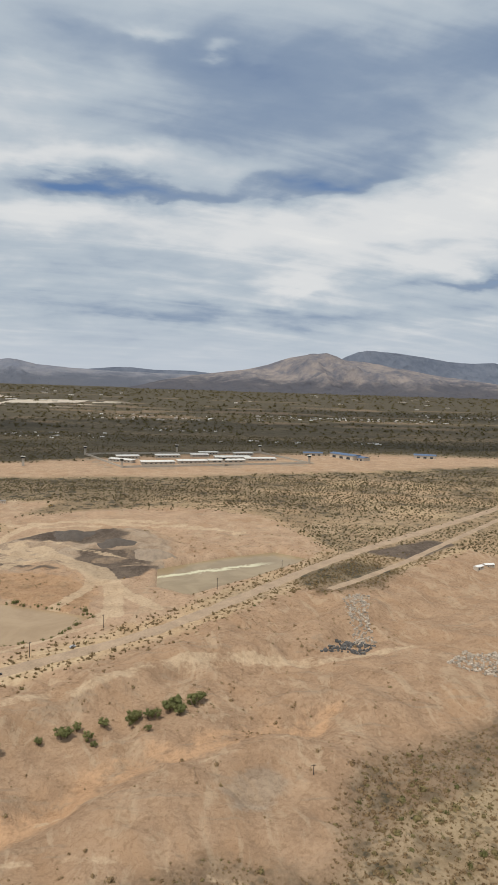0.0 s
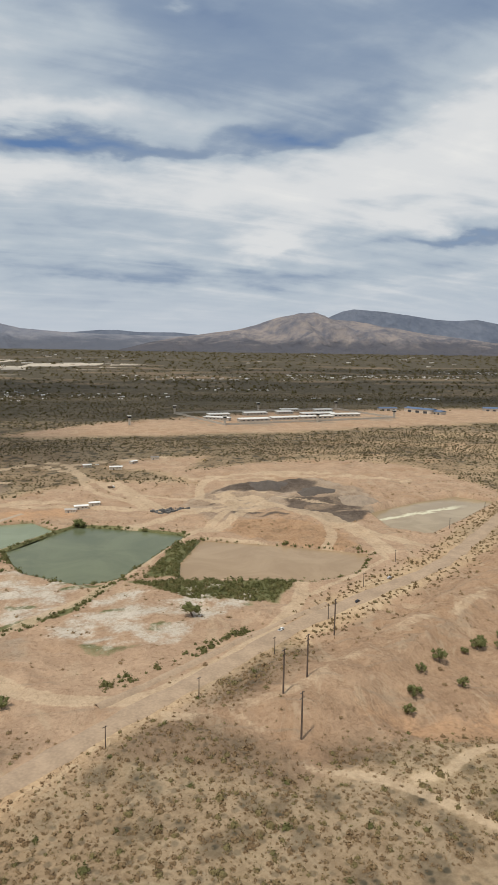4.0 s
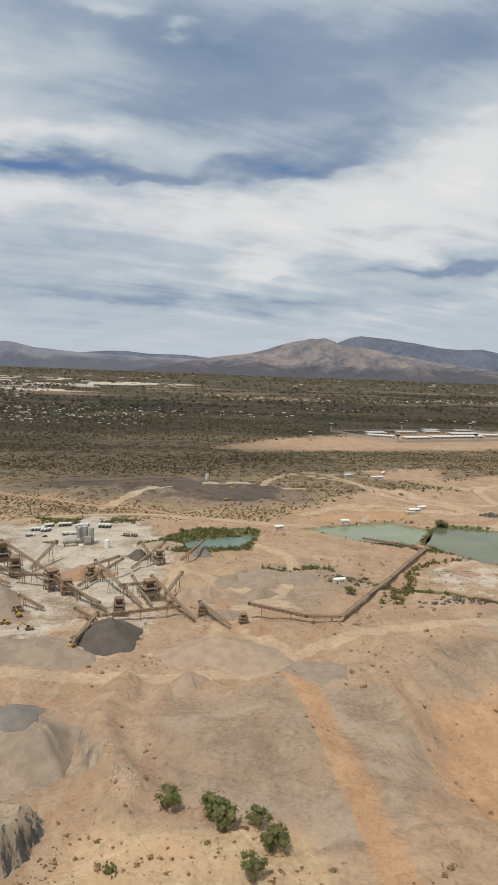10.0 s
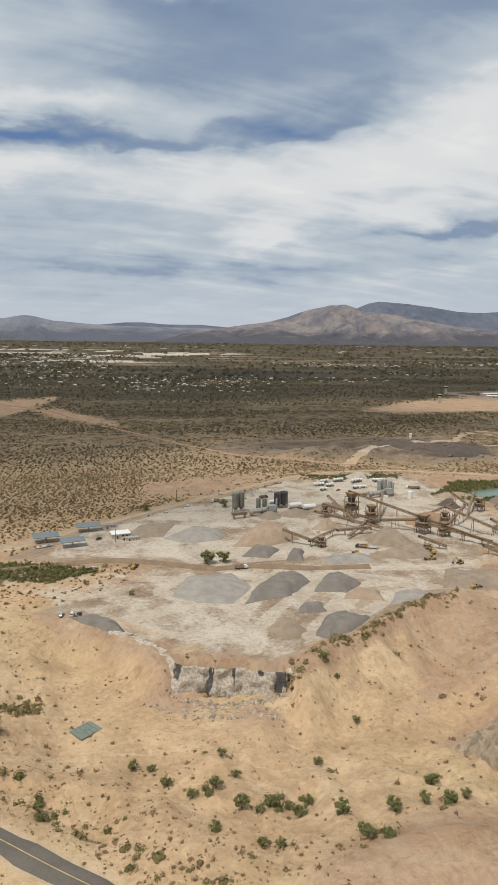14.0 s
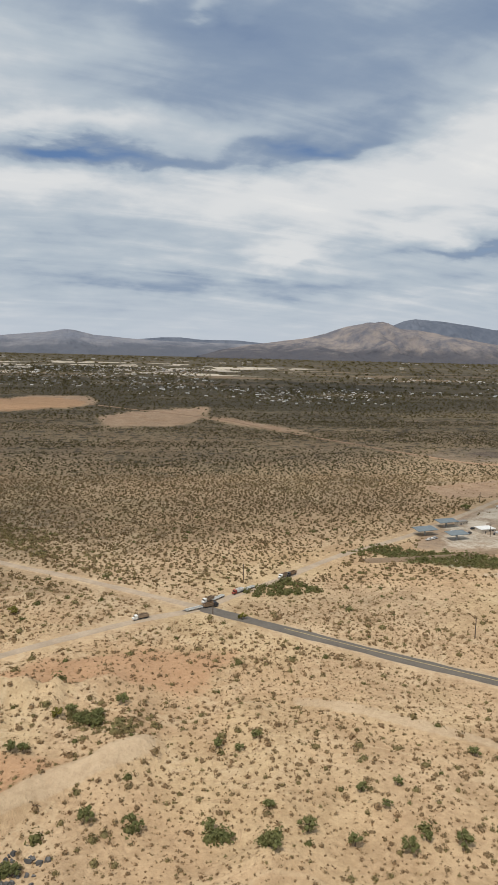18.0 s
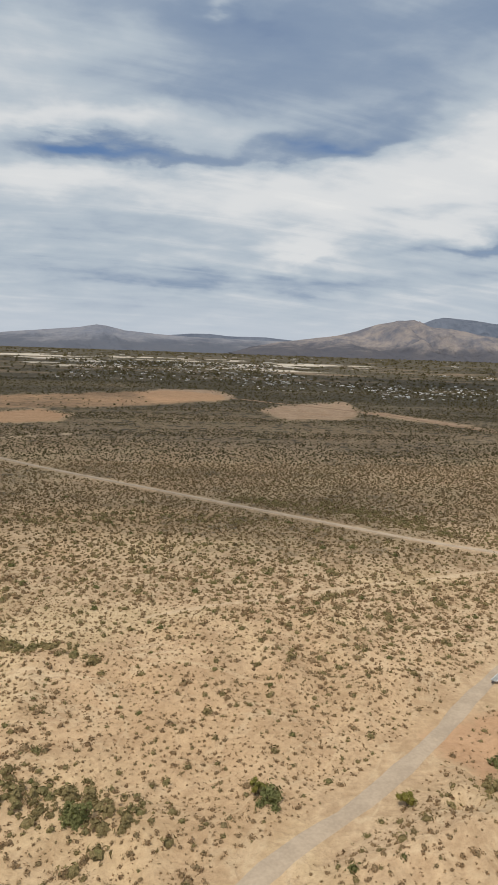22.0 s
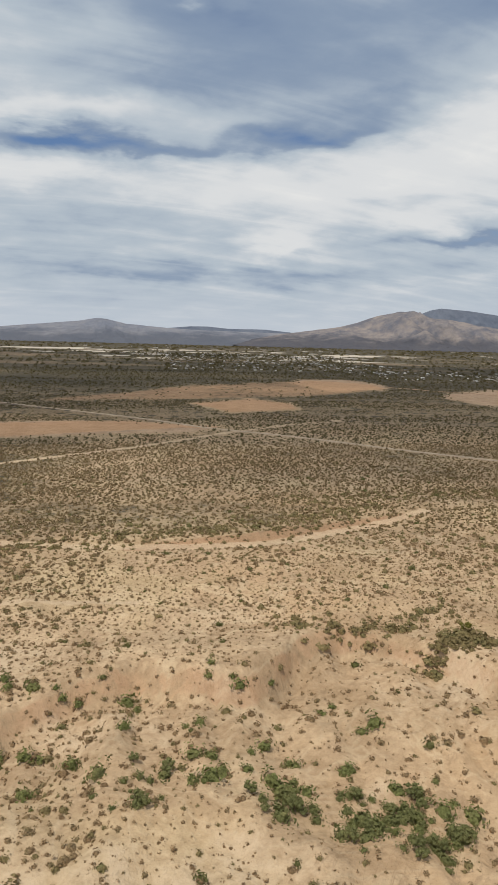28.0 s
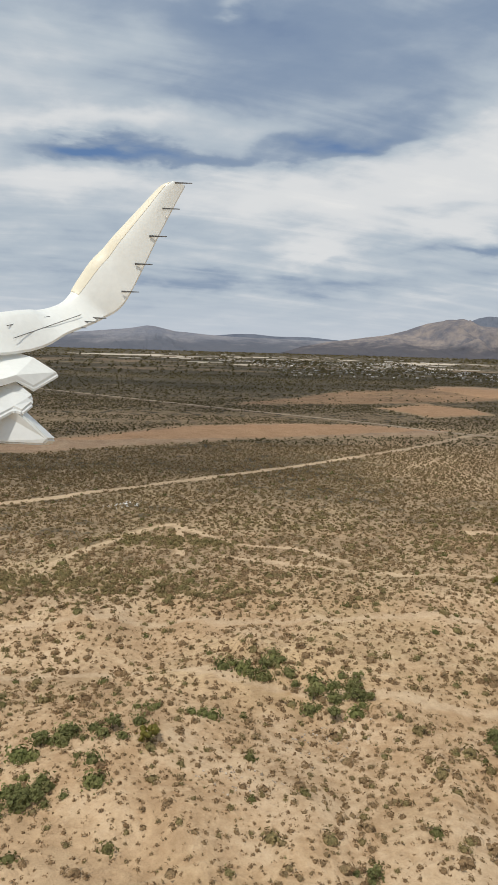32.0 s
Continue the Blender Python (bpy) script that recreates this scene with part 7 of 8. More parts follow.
def spread_heap(line, h, kind, seed):
    """A low tipped heap with an angular outline, a sharp crest and a flat shoulder."""
    rr = random.Random(seed)
    cx, cy = sum(p[0] for p in line) / len(line), sum(p[1] for p in line) / len(line)
    rim = []
    for (ax, ay), (bx, by) in zip(line, line[1:] + line[:1]):
        for q in (0.0, 0.22, 0.44, 0.66, 0.88):
            rim.append((ax + (bx - ax) * q + rr.uniform(-0.25, 0.25), ay + (by - ay) * q + rr.uniform(-0.25, 0.25)))
    ox, oy = cx + rr.uniform(-0.8, 0.8), cy + rr.uniform(0.2, 1.2)
    n, vs, fs = len(rim), [], []
    for j, (q, up) in enumerate(((1.06, -0.25), (0.99, 0.04), (0.86, 0.30), (0.72, 0.62), (0.58, 0.86), (0.42, 0.92), (0.22, 1.0), (0.02, 0.96))):
        for px, py in rim:
            gx, gy = ox + (px - ox) * q, oy + (py - oy) * q
            bump = 0.10 * h * math.sin(gx * 1.9 + seed) * math.sin(gy * 2.3)
            vs.append((gx - cx, gy - cy, gz(gx, gy) - gz(cx, cy) + h * up + (bump if up > 0.2 else 0)))
        if j:
            a, b = (j - 1) * n, j * n
            fs += [(a + i, a + (i + 1) % n, b + (i + 1) % n, b + i) for i in range(n)]
    me = fill_mesh(bpy.data.meshes.new("stockpile"), np.array(vs), np.array(fs), False)
    me.materials.append(hm[kind])
    ob = new("stockpile", me)
    ob.location = (cx, cy, gz(cx, cy))
    return tagged(ob, hl[kind], "stockpile", "stockpiles of the works")


for k, (line, h, kind) in enumerate(((([(-304, 124), (-300, 133), (-294, 140), (-289, 140), (-288, 134), (-294, 127)], 1.7, "slate"),
    ([(-289, 128), (-284, 137), (-280, 138), (-277, 132), (-282, 127)], 1.6, "slate"),
    ([(-294, 108), (-290, 116), (-285, 117), (-282, 113), (-288, 107), (-293, 105)], 1.8, "slate"),
    ([(-302, 112), (-298, 116), (-296, 114), (-295, 110), (-299, 107)], 1.3, "grey"),
    ([(-295, 118), (-293, 122), (-289, 122), (-289, 118)], 0.9, "slate"),
    ([(-284, 124), (-280, 129), (-275, 127), (-276, 122)], 1.0, "tan"),)
    + (([(-318, 130), (-314, 141), (-304, 142), (-301, 133), (-306, 125), (-313, 126)], 0.9, "mixed"),
    ([(-276, 119), (-272, 126), (-266, 127), (-267, 120)], 0.9, "mixed"),
    ([(-337, 121.5), (-334, 123), (-328, 118), (-327, 114), (-331, 116)], 1.0, "slate"),
    ([(-261, 127), (-255, 138), (-247, 135), (-249, 126), (-255, 124)], 1.2, "grey"),
    ([(-300, 153), (-296, 160), (-290, 157), (-294, 151)], 1.4, "slate"),
    ([(-318, 170), (-310, 180), (-301, 175), (-303, 167), (-312, 165)], 1.6, "mixed"),)
    + (([(-301, 161), (-294, 173), (-287, 174), (-283, 165), (-292, 160)], 3.4, "tan"),
    ([(-290, 149), (-287, 156), (-284, 156), (-286, 148)], 1.2, "slate"),
    ([(-330, 170), (-324, 182), (-314, 184), (-318, 172)], 1.2, "grey"),
    ([(-202, 117.5), (-201, 121), (-196, 122), (-188, 118.5), (-190, 112), (-196, 111.5), (-200, 115)], 0.35, "grey"),
    ([(-282, 144), (-280, 150), (-270, 151), (-268, 145)], 1.0, "mixed"),))):
    spread_heap(line, h, kind, 700 + k)


def silo(x, y, r, h, mat=grey_steel, label="tall grey steel silo on legs"):
    t = thing("silo", label, "silo", "", pose(x, y, gz(x, y), 0, 0, 20))
    leg = h * 0.28
    for i in range(4):
        w = i * math.pi / 2 + 0.78
        part("leg", rod(B(), (math.cos(w) * r * 0.9, math.sin(w) * r * 0.9, -0.2), (math.cos(w) * r * 0.9, math.sin(w) * r * 0.9, leg + 0.3), 0.09), mat, t)
    part("cone", rod(B(), (0, 0, leg * 0.4), (0, 0, leg), r * 0.25, r, 14), mat, t, smooth=False)
    part("barrel", rod(B(), (0, 0, leg), (0, 0, h * 0.94), r, r, 16), mat, t)
    part("roof", rod(B(), (0, 0, h * 0.94), (0, 0, h), r, r * 0.3, 16), mat, t)
    bm = B()
    for s in (-0.12, 0.12):
        beam(bm, (s, -r - 0.1, 0), (s, -r - 0.1, h * 0.95), 0.04, 0.04)
    for k in range(14):
        beam(bm, (-0.12, -r - 0.1, h * 0.065 * (k + 0.5)), (0.12, -r - 0.1, h * 0.065 * (k + 0.5)), 0.03, 0.03)
    part("ladder", bm, rust, t)
    return t


for q in ((-295.5, 193.5, 1.0, 6.2), (-293.6, 194.5, 1.0, 6.2), (-288.8, 192, 0.7, 4.8), (-286.8, 192.6, 0.7, 4.6)):
    silo(*q, olive_steel, "tall dark grey-green steel silo on legs")
silo(-279.6, 198.5, 1.3, 5.2, dark_steel, "squat black bitumen silo beside the asphalt plant")
silo(-281.6, 198.0, 1.2, 5.0, dark_steel, "squat black bitumen silo beside the asphalt plant")
for q in ((-244.5, 209, 0.8, 5.4), (-242.6, 209.6, 0.8, 5.6), (-240.8, 209.2, 0.8, 5.2), (-243.4, 211.4, 0.7, 5.0)):
    silo(*q)
silo(-194.5, 301, 0.7, 3.2, white_paint, "white storage silo beside the dark heaps")


def tank(x, y, r, n, turn, mat=white_paint, label="white horizontal fuel tank on saddles"):
    t = thing("tank", label, "tank", "", pose(x, y, gz(x, y), 0, 0, turn))
    part("shell", rod(B(), (-n / 2, 0, r + 0.25), (n / 2, 0, r + 0.25), r, r, 14), mat, t)
    for s in (-0.3, 0.3):
        part("saddle", box(B(), 0.25, r * 1.5, 0.5, s * n, 0, -0.1), grey_steel, t)
    return t


tank(-276.5, 196.5, 0.8, 4.2, 15)
tank(-272.5, 194.5, 0.75, 4.0, 10)
tank(-282, 203, 0.5, 3.2, 30)
up_tank = thing("tank", "upright white water tank in the yard", "tank", "", pose(-235.9, 203.8, gz(-235.9, 203.8)))
part("shell", rod(B(), (0, 0, -0.1), (0, 0, 2.4), 0.8, 0.8, 14), white_paint, up_tank)
part("roof", rod(B(), (0, 0, 2.4), (0, 0, 2.6), 0.8, 0.15, 14), white_paint, up_tank)


def plant_unit(x, y, turn):
    """The drum mixer and bag house of an asphalt plant."""
    t = thing("asphalt_plant", "dusty grey asphalt plant with drum and hoppers", "plant", "", pose(x, y, gz(x, y), 0, 0, turn))
    drum = part("drum", rod(B(), (-3.2, 0, 1.3), (2.0, 0, 1.7), 0.7, 0.7, 14), grey_steel, t)
    for k in (-2.0, 0.6):
        part("riding_ring", rod(B(), (k, 0, 1.45 + k * 0.07), (k + 0.2, 0, 1.47 + k * 0.07), 0.82, 0.82, 14), rust, drum)
    part("bag_house", box(B(), 2.2, 1.6, 1.8, 4.2, 0.2, 0.9, bevel=0.05), grey_steel, t)
    part("stack", rod(B(), (5.8, 0.2, -0.1), (5.8, 0.2, 4.6), 0.3, 0.26, 10), grey_steel, t)
    for k in range(4):
        part("feed_bin", box(B(), 0.9, 0.9, 0.9, -5.0 - k * 1.15, -0.8, 1.0, taper=1.45), tan_steel, t)
    part("control_cabin", box(B(), 1.2, 0.9, 0.9, 2.0, -2.0, 0, bevel=0.03), white_paint, t)
    part("duct", beam(B(), (2.0, 0, 2.0), (3.4, 0.2, 2.6), 0.4, 0.4), grey_steel, t)
    for k in (-2.6, 1.2):
        part("stand", box(B(), 0.5, 1.0, 1.0, k, 0, -0.1), tan_steel, t)
    for k in range(2):
        part("bin_stand", box(B(), 0.25, 1.0, 1.2, -5.0 - k * 3.4, -0.8, -0.1), tan_steel, t)
    part("bag_house_leg", box(B(), 1.8, 1.2, 1.0, 4.2, 0.2, -0.1), tan_steel, t)
    return t


plant_unit(-289, 189.5, 15)
plant_unit(-246, 206.5, 8)


# ---- vehicles ----
def wheels(t, places, r=0.17, w=0.12):
    for x, y in places:
        tyre = part("wheel", rod(B(), (x, y - w / 2, r), (x, y + w / 2, r), r, r, 10), tyre_mat, t)
        part("rim", rod(B(), (x, y - w / 2 - 0.01, r), (x, y + w / 2 + 0.01, r), r * 0.5, r * 0.5, 8), grey_steel, tyre)


def mixer_model(paint):
    t = thing("mixer_truck", "white concrete mixer truck parked in the yard", "truck", "parked mixer trucks", pose(0, 0, -500))
    part("chassis", box(B(), 2.8, 0.5, 0.14, -0.1, 0, 0.22), dark_steel, t)
    cab = part("cab", box(B(), 0.62, 0.78, 0.72, 1.05, 0, 0.26, bevel=0.05), paint, t)
    part("windscreen", box(B(), 0.03, 0.66, 0.28, 1.365, 0, 0.62), glass_mat, cab)
    part("bonnet", box(B(), 0.4, 0.6, 0.36, 1.5, 0, 0.26, bevel=0.04), paint, t)
    drum = part("drum", rod(B(), (-1.35, 0, 1.02), (-0.4, 0, 0.92), 0.26, 0.48, 12), white_paint, t)
    part("drum_nose", rod(B(), (-0.4, 0, 0.92), (0.6, 0, 0.74), 0.48, 0.22, 12), white_paint, drum)
    part("chute", beam(B(), (-1.4, 0, 0.8), (-1.75, 0.1, 0.4), 0.2, 0.08), grey_steel, t)
    part("pedestal", box(B(), 0.3, 0.5, 0.4, 0.5, 0, 0.34), dark_steel, t)
    part("rear_pedestal", box(B(), 0.25, 0.5, 0.5, -1.2, 0, 0.34), dark_steel, t)
    wheels(t, [(x, y) for x in (1.35, -0.5, -0.9) for y in (-0.36, 0.36)])
    return t


def dump_model(paint, bed, label):
    t = thing("dump_truck", label, "truck", "", pose(0, 0, -500))
    part("chassis", box(B(), 2.7, 0.5, 0.14, -0.1, 0, 0.22), dark_steel, t)
    cab = part("cab", box(B(), 0.6, 0.78, 0.7, 1.0, 0, 0.28, bevel=0.05), paint, t)
    part("windscreen", box(B(), 0.03, 0.66, 0.26, 1.315, 0, 0.64), glass_mat, cab)
    part("bonnet", box(B(), 0.42, 0.62, 0.36, 1.48, 0, 0.28, bevel=0.04), paint, t)
    part("bed_floor", box(B(), 1.9, 0.8, 0.08, -0.4, 0, 0.4), bed, t)
    for s in (-1, 1):
        part("bed_side", box(B(), 1.9, 0.06, 0.5, -0.4, s * 0.38, 0.44), bed, t)
    part("bed_front", box(B(), 0.06, 0.8, 0.6, 0.55, 0, 0.44), bed, t)
    part("tailgate", box(B(), 0.06, 0.8, 0.46, -1.36, 0, 0.42, 0, 0, -8), bed, t)
    wheels(t, [(x, y) for x in (1.3, -0.6, -1.0) for y in (-0.36, 0.36)])
    return t


def car_model(paint, label, truck=False):
    t = thing("pickup" if truck else "car", label, "pickup" if truck else "car", "", pose(0, 0, -500))
    part("body", box(B(), 1.65, 0.62, 0.26, 0, 0, 0.14, bevel=0.05), paint, t)
    cabin = part("cabin", box(B(), 0.62 if truck else 0.95, 0.56, 0.24, 0.18 if truck else -0.05, 0, 0.38, taper=0.82), paint, t)
    for s in (-1, 1):
        part("side_window", box(B(), 0.5 if truck else 0.8, 0.02, 0.14, 0.18 if truck else -0.05, s * 0.272, 0.43, rx=s * -10), glass_mat, cabin)
    part("windscreen", box(B(), 0.02, 0.46, 0.17, 0.475 if truck else 0.4, 0, 0.42, ry=-12), glass_mat, cabin)
    if truck:
        part("bed", box(B(), 0.7, 0.5, 0.03, -0.45, 0, 0.402), dark_steel, t)
    wheels(t, [(x, y) for x in (0.5, -0.5) for y in (-0.29, 0.29)], 0.13, 0.1)
    return t


def loader_model():
    t = thing("wheel_loader", "yellow wheel loader working beside a heap", "loader", "", pose(0, 0, -500))
    part("rear_body", box(B(), 1.2, 0.7, 0.55, -0.5, 0, 0.3, bevel=0.06), yellow_paint, t)
    cab = part("cab", box(B(), 0.55, 0.6, 0.55, 0.1, 0, 0.7, taper=0.9), yellow_paint, t)
    part("glass", box(B(), 0.5, 0.62, 0.3, 0.12, 0, 0.82), glass_mat, cab)
    part("front_body", box(B(), 0.6, 0.55, 0.4, 0.6, 0, 0.3, bevel=0.05), yellow_paint, t)
    for s in (-1, 1):
        part("arm", beam(B(), (0.6, s * 0.22, 0.65), (1.35, s * 0.22, 0.3), 0.08, 0.14), yellow_paint, t)
    part("bucket", box(B(), 0.45, 0.95, 0.4, 1.5, 0, 0.08, 0, 0, 12, taper=1.2), dark_steel, t)
    wheels(t, [(x, y) for x in (0.62, -0.62) for y in (-0.4, 0.4)], 0.28, 0.22)
    return t


def excavator_model():
    t = thing("excavator", "dark yellow excavator with a bent arm", "excavator", "", pose(0, 0, -500))
    for s in (-1, 1):
        part("crawler", box(B(), 1.6, 0.26, 0.34, 0, s * 0.42, 0, bevel=0.1), dark_steel, t)
    part("body", box(B(), 1.2, 0.95, 0.5, -0.15, 0, 0.38, bevel=0.06), yellow_paint, t)
    part("cab", box(B(), 0.5, 0.4, 0.55, 0.3, 0.28, 0.6, bevel=0.04), glass_mat, t)
    part("boom", beam(B(), (0.3, -0.1, 0.7), (1.5, -0.1, 1.9), 0.16, 0.24), yellow_paint, t)
    part("stick", beam(B(), (1.5, -0.1, 1.9), (2.3, -0.1, 0.8), 0.13, 0.18), yellow_paint, t)
    part("bucket", box(B(), 0.4, 0.5, 0.4, 2.3, -0.1, 0.45, taper=0.8), dark_steel, t)
    return t


def trailer_model():
    t = thing("flat_trailer", "long low white flatbed trailer on the road", "trailer", "", pose(0, 0, -500))
    part("deck", box(B(), 3.6, 0.75, 0.12, 0, 0, 0.34), grey_steel, t)
    for s in (-1, 1):
        part("side_rail", box(B(), 3.6, 0.05, 0.16, 0, s * 0.38, 0.34), white_paint, t)
    part("drawbar", beam(B(), (1.8, 0, 0.36), (2.4, 0, 0.36), 0.15, 0.08), dark_steel, t)
    wheels(t, [(x, y) for x in (-1.0, -1.4) for y in (-0.32, 0.32)])
    return t


black_paint = material("black_paint", (0.03, 0.03, 0.035), 0.4, vary=0.1, scale=2)
silver_paint = material("silver_paint", (0.45, 0.45, 0.46), 0.4, 0.3, 0.1, 2)
stock = {"mixer": mixer_model(white_paint), "dump": dump_model(white_paint, tan_steel, "white dump truck with a dusty steel bed"), "darkdump": dump_model(dark_steel, rust, "dark haul truck with a rusty bed"), "reddump": dump_model(red_paint, white_paint, "dusty red truck with a pale bed"),
         "white": car_model(white_paint, "white pickup parked on bare ground", True), "black": car_model(black_paint, "black car parked on bare ground"), "silver": car_model(silver_paint, "silver car parked on bare ground"), "red": car_model(red_paint, "dusty red pickup in the yard", True),
         "loader": loader_model(), "excavator": excavator_model(), "trailer": trailer_model()}


def park(kind, x, y, turn, size=1.0):
    ob = copy_thing(stock[kind], Matrix.Identity(4))
    ob.matrix_basis = pose(x, y, gz(x, y) + 0.01, 0, 0, turn) @ Matrix.Scale(size, 4)
    return ob


for x, y, n in ((-259.5, 230, 4), (-255.8, 234, 3), (-251, 234, 4), (-245, 231, 4), (-237.5, 229, 4), (-256, 226.5, 3)):
    for k in range(n):
        park("mixer", x + k * 1.05 - 1.5, y + k * 0.15, 78 + rng.uniform(-3, 3))
for q in ((("mixer", -260.5, 220, 20),
    ("mixer", -249, 219, 15),
    ("mixer", -246.5, 219.6, 15),
    ("dump", -230.5, 216.5, 160),
    ("dump", -228, 217, 170),
    ("red", -255.8, 218.7, 30),
    ("dump", -255.5, 207.5, 10),
    ("darkdump", -276.1, 192.8, 40),
    ("darkdump", -280, 203.6, 70),
    ("white", -279.6, 218.9, 0),
    ("white", -287, 213, 10),
    ("darkdump", -284, 209, 20),
    ("dump", -300, 206, 200),
    ("white", -309, 203, 30),
    ("darkdump", -269, 155.8, 160),
    ("trailer", -267, 155.2, 160),
    ("excavator", -249.8, 141.3, 200),
    ("excavator", -253.2, 149, 130),
    ("loader", -255.3, 144.9, 180),
    ("loader", -254.8, 125, 20),
    ("loader", -204.3, 170.3, 10),
    ("loader", -222.6, 164, 60),
    ("excavator", -240.5, 130.6, 60),)
    + (("dump", -175.6, 167.6, 10),
    ("white", -276.2, 170.4, 100),
    ("loader", -272, 150.5, 100),
    ("dump", -301.5, 144.5, 10),
    ("loader", -325.5, 148, 70),
    ("white", -334.5, 148.5, 20),
    ("black", -335.6, 147.6, 20),
    ("silver", -338.8, 122.8, 80),
    ("white", -336.9, 122.6, 85),
    ("black", -335.6, 122.6, 80),
    ("white", -347.6, 166, 20),
    ("silver", -346.4, 166.8, 20),
    ("white", -348.8, 165.4, 20),
    ("white", -339, 173, 0),
    ("black", -334.4, 171.2, 40),
    ("black", -331, 176, 0),
    ("black", -327.4, 170, 30),
    ("white", -326.4, 171.4, 10),
    ("silver", -324.8, 170.6, 30),
    ("white", -297, 217.5, 35),
    ("dump", -423.1, 117.6, 206),
    ("dump", -467.6, 86.6, 222),
    ("trailer", -470.2, 84.4, 222),
    ("trailer", -413.4, 121.2, 208),
    ("darkdump", -410.2, 122.4, 25),)
    + (("dump", -410.4, 125.2, 225),
    ("trailer", -408.4, 126.6, 225),
    ("reddump", -404, 129.6, 222),
    ("trailer", -401.6, 131.5, 222),
    ("dump", -393, 138.4, 222),
    ("darkdump", -391, 139.6, 222),
    ("white", -62, 139.4, 40),
    ("silver", -26, 168.5, 40),
    ("black", -40, 153.2, 40),
    ("white", -113.6, 334.9, 0),
    ("excavator", -186, 281, 10),
    ("loader", -190, 268, 30),
    ("loader", -60, 340, 0),
    ("red", -120, 330, 10),
    ("dump", -105, 290, 20),)):
    park(*q)
for m in stock.values():
    for o in (*m.children_recursive, m):
        bpy.data.objects.remove(o)

# ---- sheds and offices ----
roof_white = material("white_roof", (0.78, 0.77, 0.74), 0.5, vary=0.07, scale=1.0)
panel_blue = material("solar_panel", (0.16, 0.19, 0.20), 0.25, vary=0.15, scale=1.5)
stucco = material("pale_stucco", (0.55, 0.47, 0.38), 0.9, vary=0.12, scale=1.5, per_object=0.15)
shingle = material("grey_roof", (0.33, 0.30, 0.27), 0.85, vary=0.15, scale=1.5, per_object=0.3)
roof_blue = material("blue_metal_roof", (0.10, 0.16, 0.27), 0.5, 0.2, 0.12, 1.0)


def shed(x, y, w, d, h, turn, roof, label, wall=stucco, gable=0.0, name="shed"):
    t = thing(name, label, name, "", pose(x, y, gz(x, y), 0, 0, turn))
    body = part("wall", box(B(), w, d, h + 0.4, 0, 0, -0.4), wall, t)
    part("door", box(B(), 0.35, 0.05, 0.7, -w * 0.2, -d / 2 - 0.005, 0.0), dark_steel, body)
    for k in (0.1, 0.32):
        part("window", box(B(), w * 0.12, 0.05, h * 0.25, w * k, -d / 2 - 0.005, h * 0.45), glass_mat, body)
    bm = B()
    if gable:
        v = [bm.verts.new(p) for p in ((-w * 0.54, -d * 0.56, h), (w * 0.54, -d * 0.56, h), (w * 0.54, 0, h + gable), (-w * 0.54, 0, h + gable), (-w * 0.54, d * 0.56, h), (w * 0.54, d * 0.56, h))]
        bm.faces.new((v[0], v[1], v[2], v[3])), bm.faces.new((v[3], v[2], v[5], v[4]))
        bm.faces.new((v[0], v[3], v[4])), bm.faces.new((v[1], v[5], v[2])), bm.faces.new((v[0], v[4], v[5], v[1]))
    else:
        box(bm, w * 1.08, d * 1.1, 0.14, 0, 0, h, 0, 2, 0)
    part("roof", bm, roof, t)
    return t


shed(-329, 173, 4.6, 3.0, 1.2, 12, roof_white, "site office with a flat bright white roof", name="office")
shed(-326, 169.6, 3.4, 1.2, 0.8, 12, grey_steel, "low grey lean-to beside the office")
for x, y, w, d in ((-347.5, 171, 6.5, 3.4), (-340.5, 166.2, 6.0, 3.2), (-337.5, 179.5, 6.5, 3.2)):
    t = thing("carport", "carport roofed with a tilted solar panel", "carport", "solar carports", pose(x, y, gz(x, y), 0, 0, 14))
    part("roof", box(B(), w, d, 0.12, 0, 0, 1.7, 0, 7, 0), panel_blue, t)
    for s in (-0.0,):
        part("column", box(B(), 0.35, 0.35, 1.95, s * w, 0, -0.2), grey_steel, t)
    part("crossbeam", box(B(), w * 0.9, 0.14, 0.16, 0, 0, 1.52), grey_steel, t)
shed(-332, 181.5, 3.5, 1.6, 1.0, 14, shingle, "dark site hut behind the carports")
for q in ((-114.5, 254.6, 5, 2.2, 1.2, 10, roof_white, "long white-roofed trailer home"), (-109.9, 258.2, 4, 2, 1.2, 15, roof_white, "long white-roofed trailer home"), (-118, 251, 4, 2, 1.1, 0, shingle, "grey-roofed shed standing in the yard"),
          (-104.2, 324.6, 6, 2.4, 1.3, 5, roof_white, "white-roofed workshop in the yard"), (-118, 330, 4, 2, 1.2, 20, roof_white, "white-roofed trailer home beside a yard"), (-85.2, 348, 4, 2.2, 1.3, 10, shingle, "grey-roofed shed standing in the yard"), (-96, 338, 4, 2, 1.2, 40, roof_white, "white-roofed trailer home beside a yard"),
          (-150, 236.5, 3, 1.8, 1.2, 0, roof_white, "white hut on the pond bank"), (-177.5, 226.5, 3, 1.8, 1.2, 10, roof_white, "white hut on the pond bank"), (-174.5, 166.4, 3.2, 1.2, 1.2, 5, roof_white, "white site trailer below a heap"), (112, 236, 4, 2, 1.2, 30, roof_white, "white trailer home on graded land"), (118, 240, 4, 1.8, 1.2, 10, roof_white, "white trailer home on graded land"),
          (124, 233, 5, 1.6, 1.1, 60, roof_white, "long white trailer on graded land"), (132, 243, 5, 1.6, 1.1, 70, roof_white, "long white trailer on graded land")):
    shed(*q, gable=0.35)

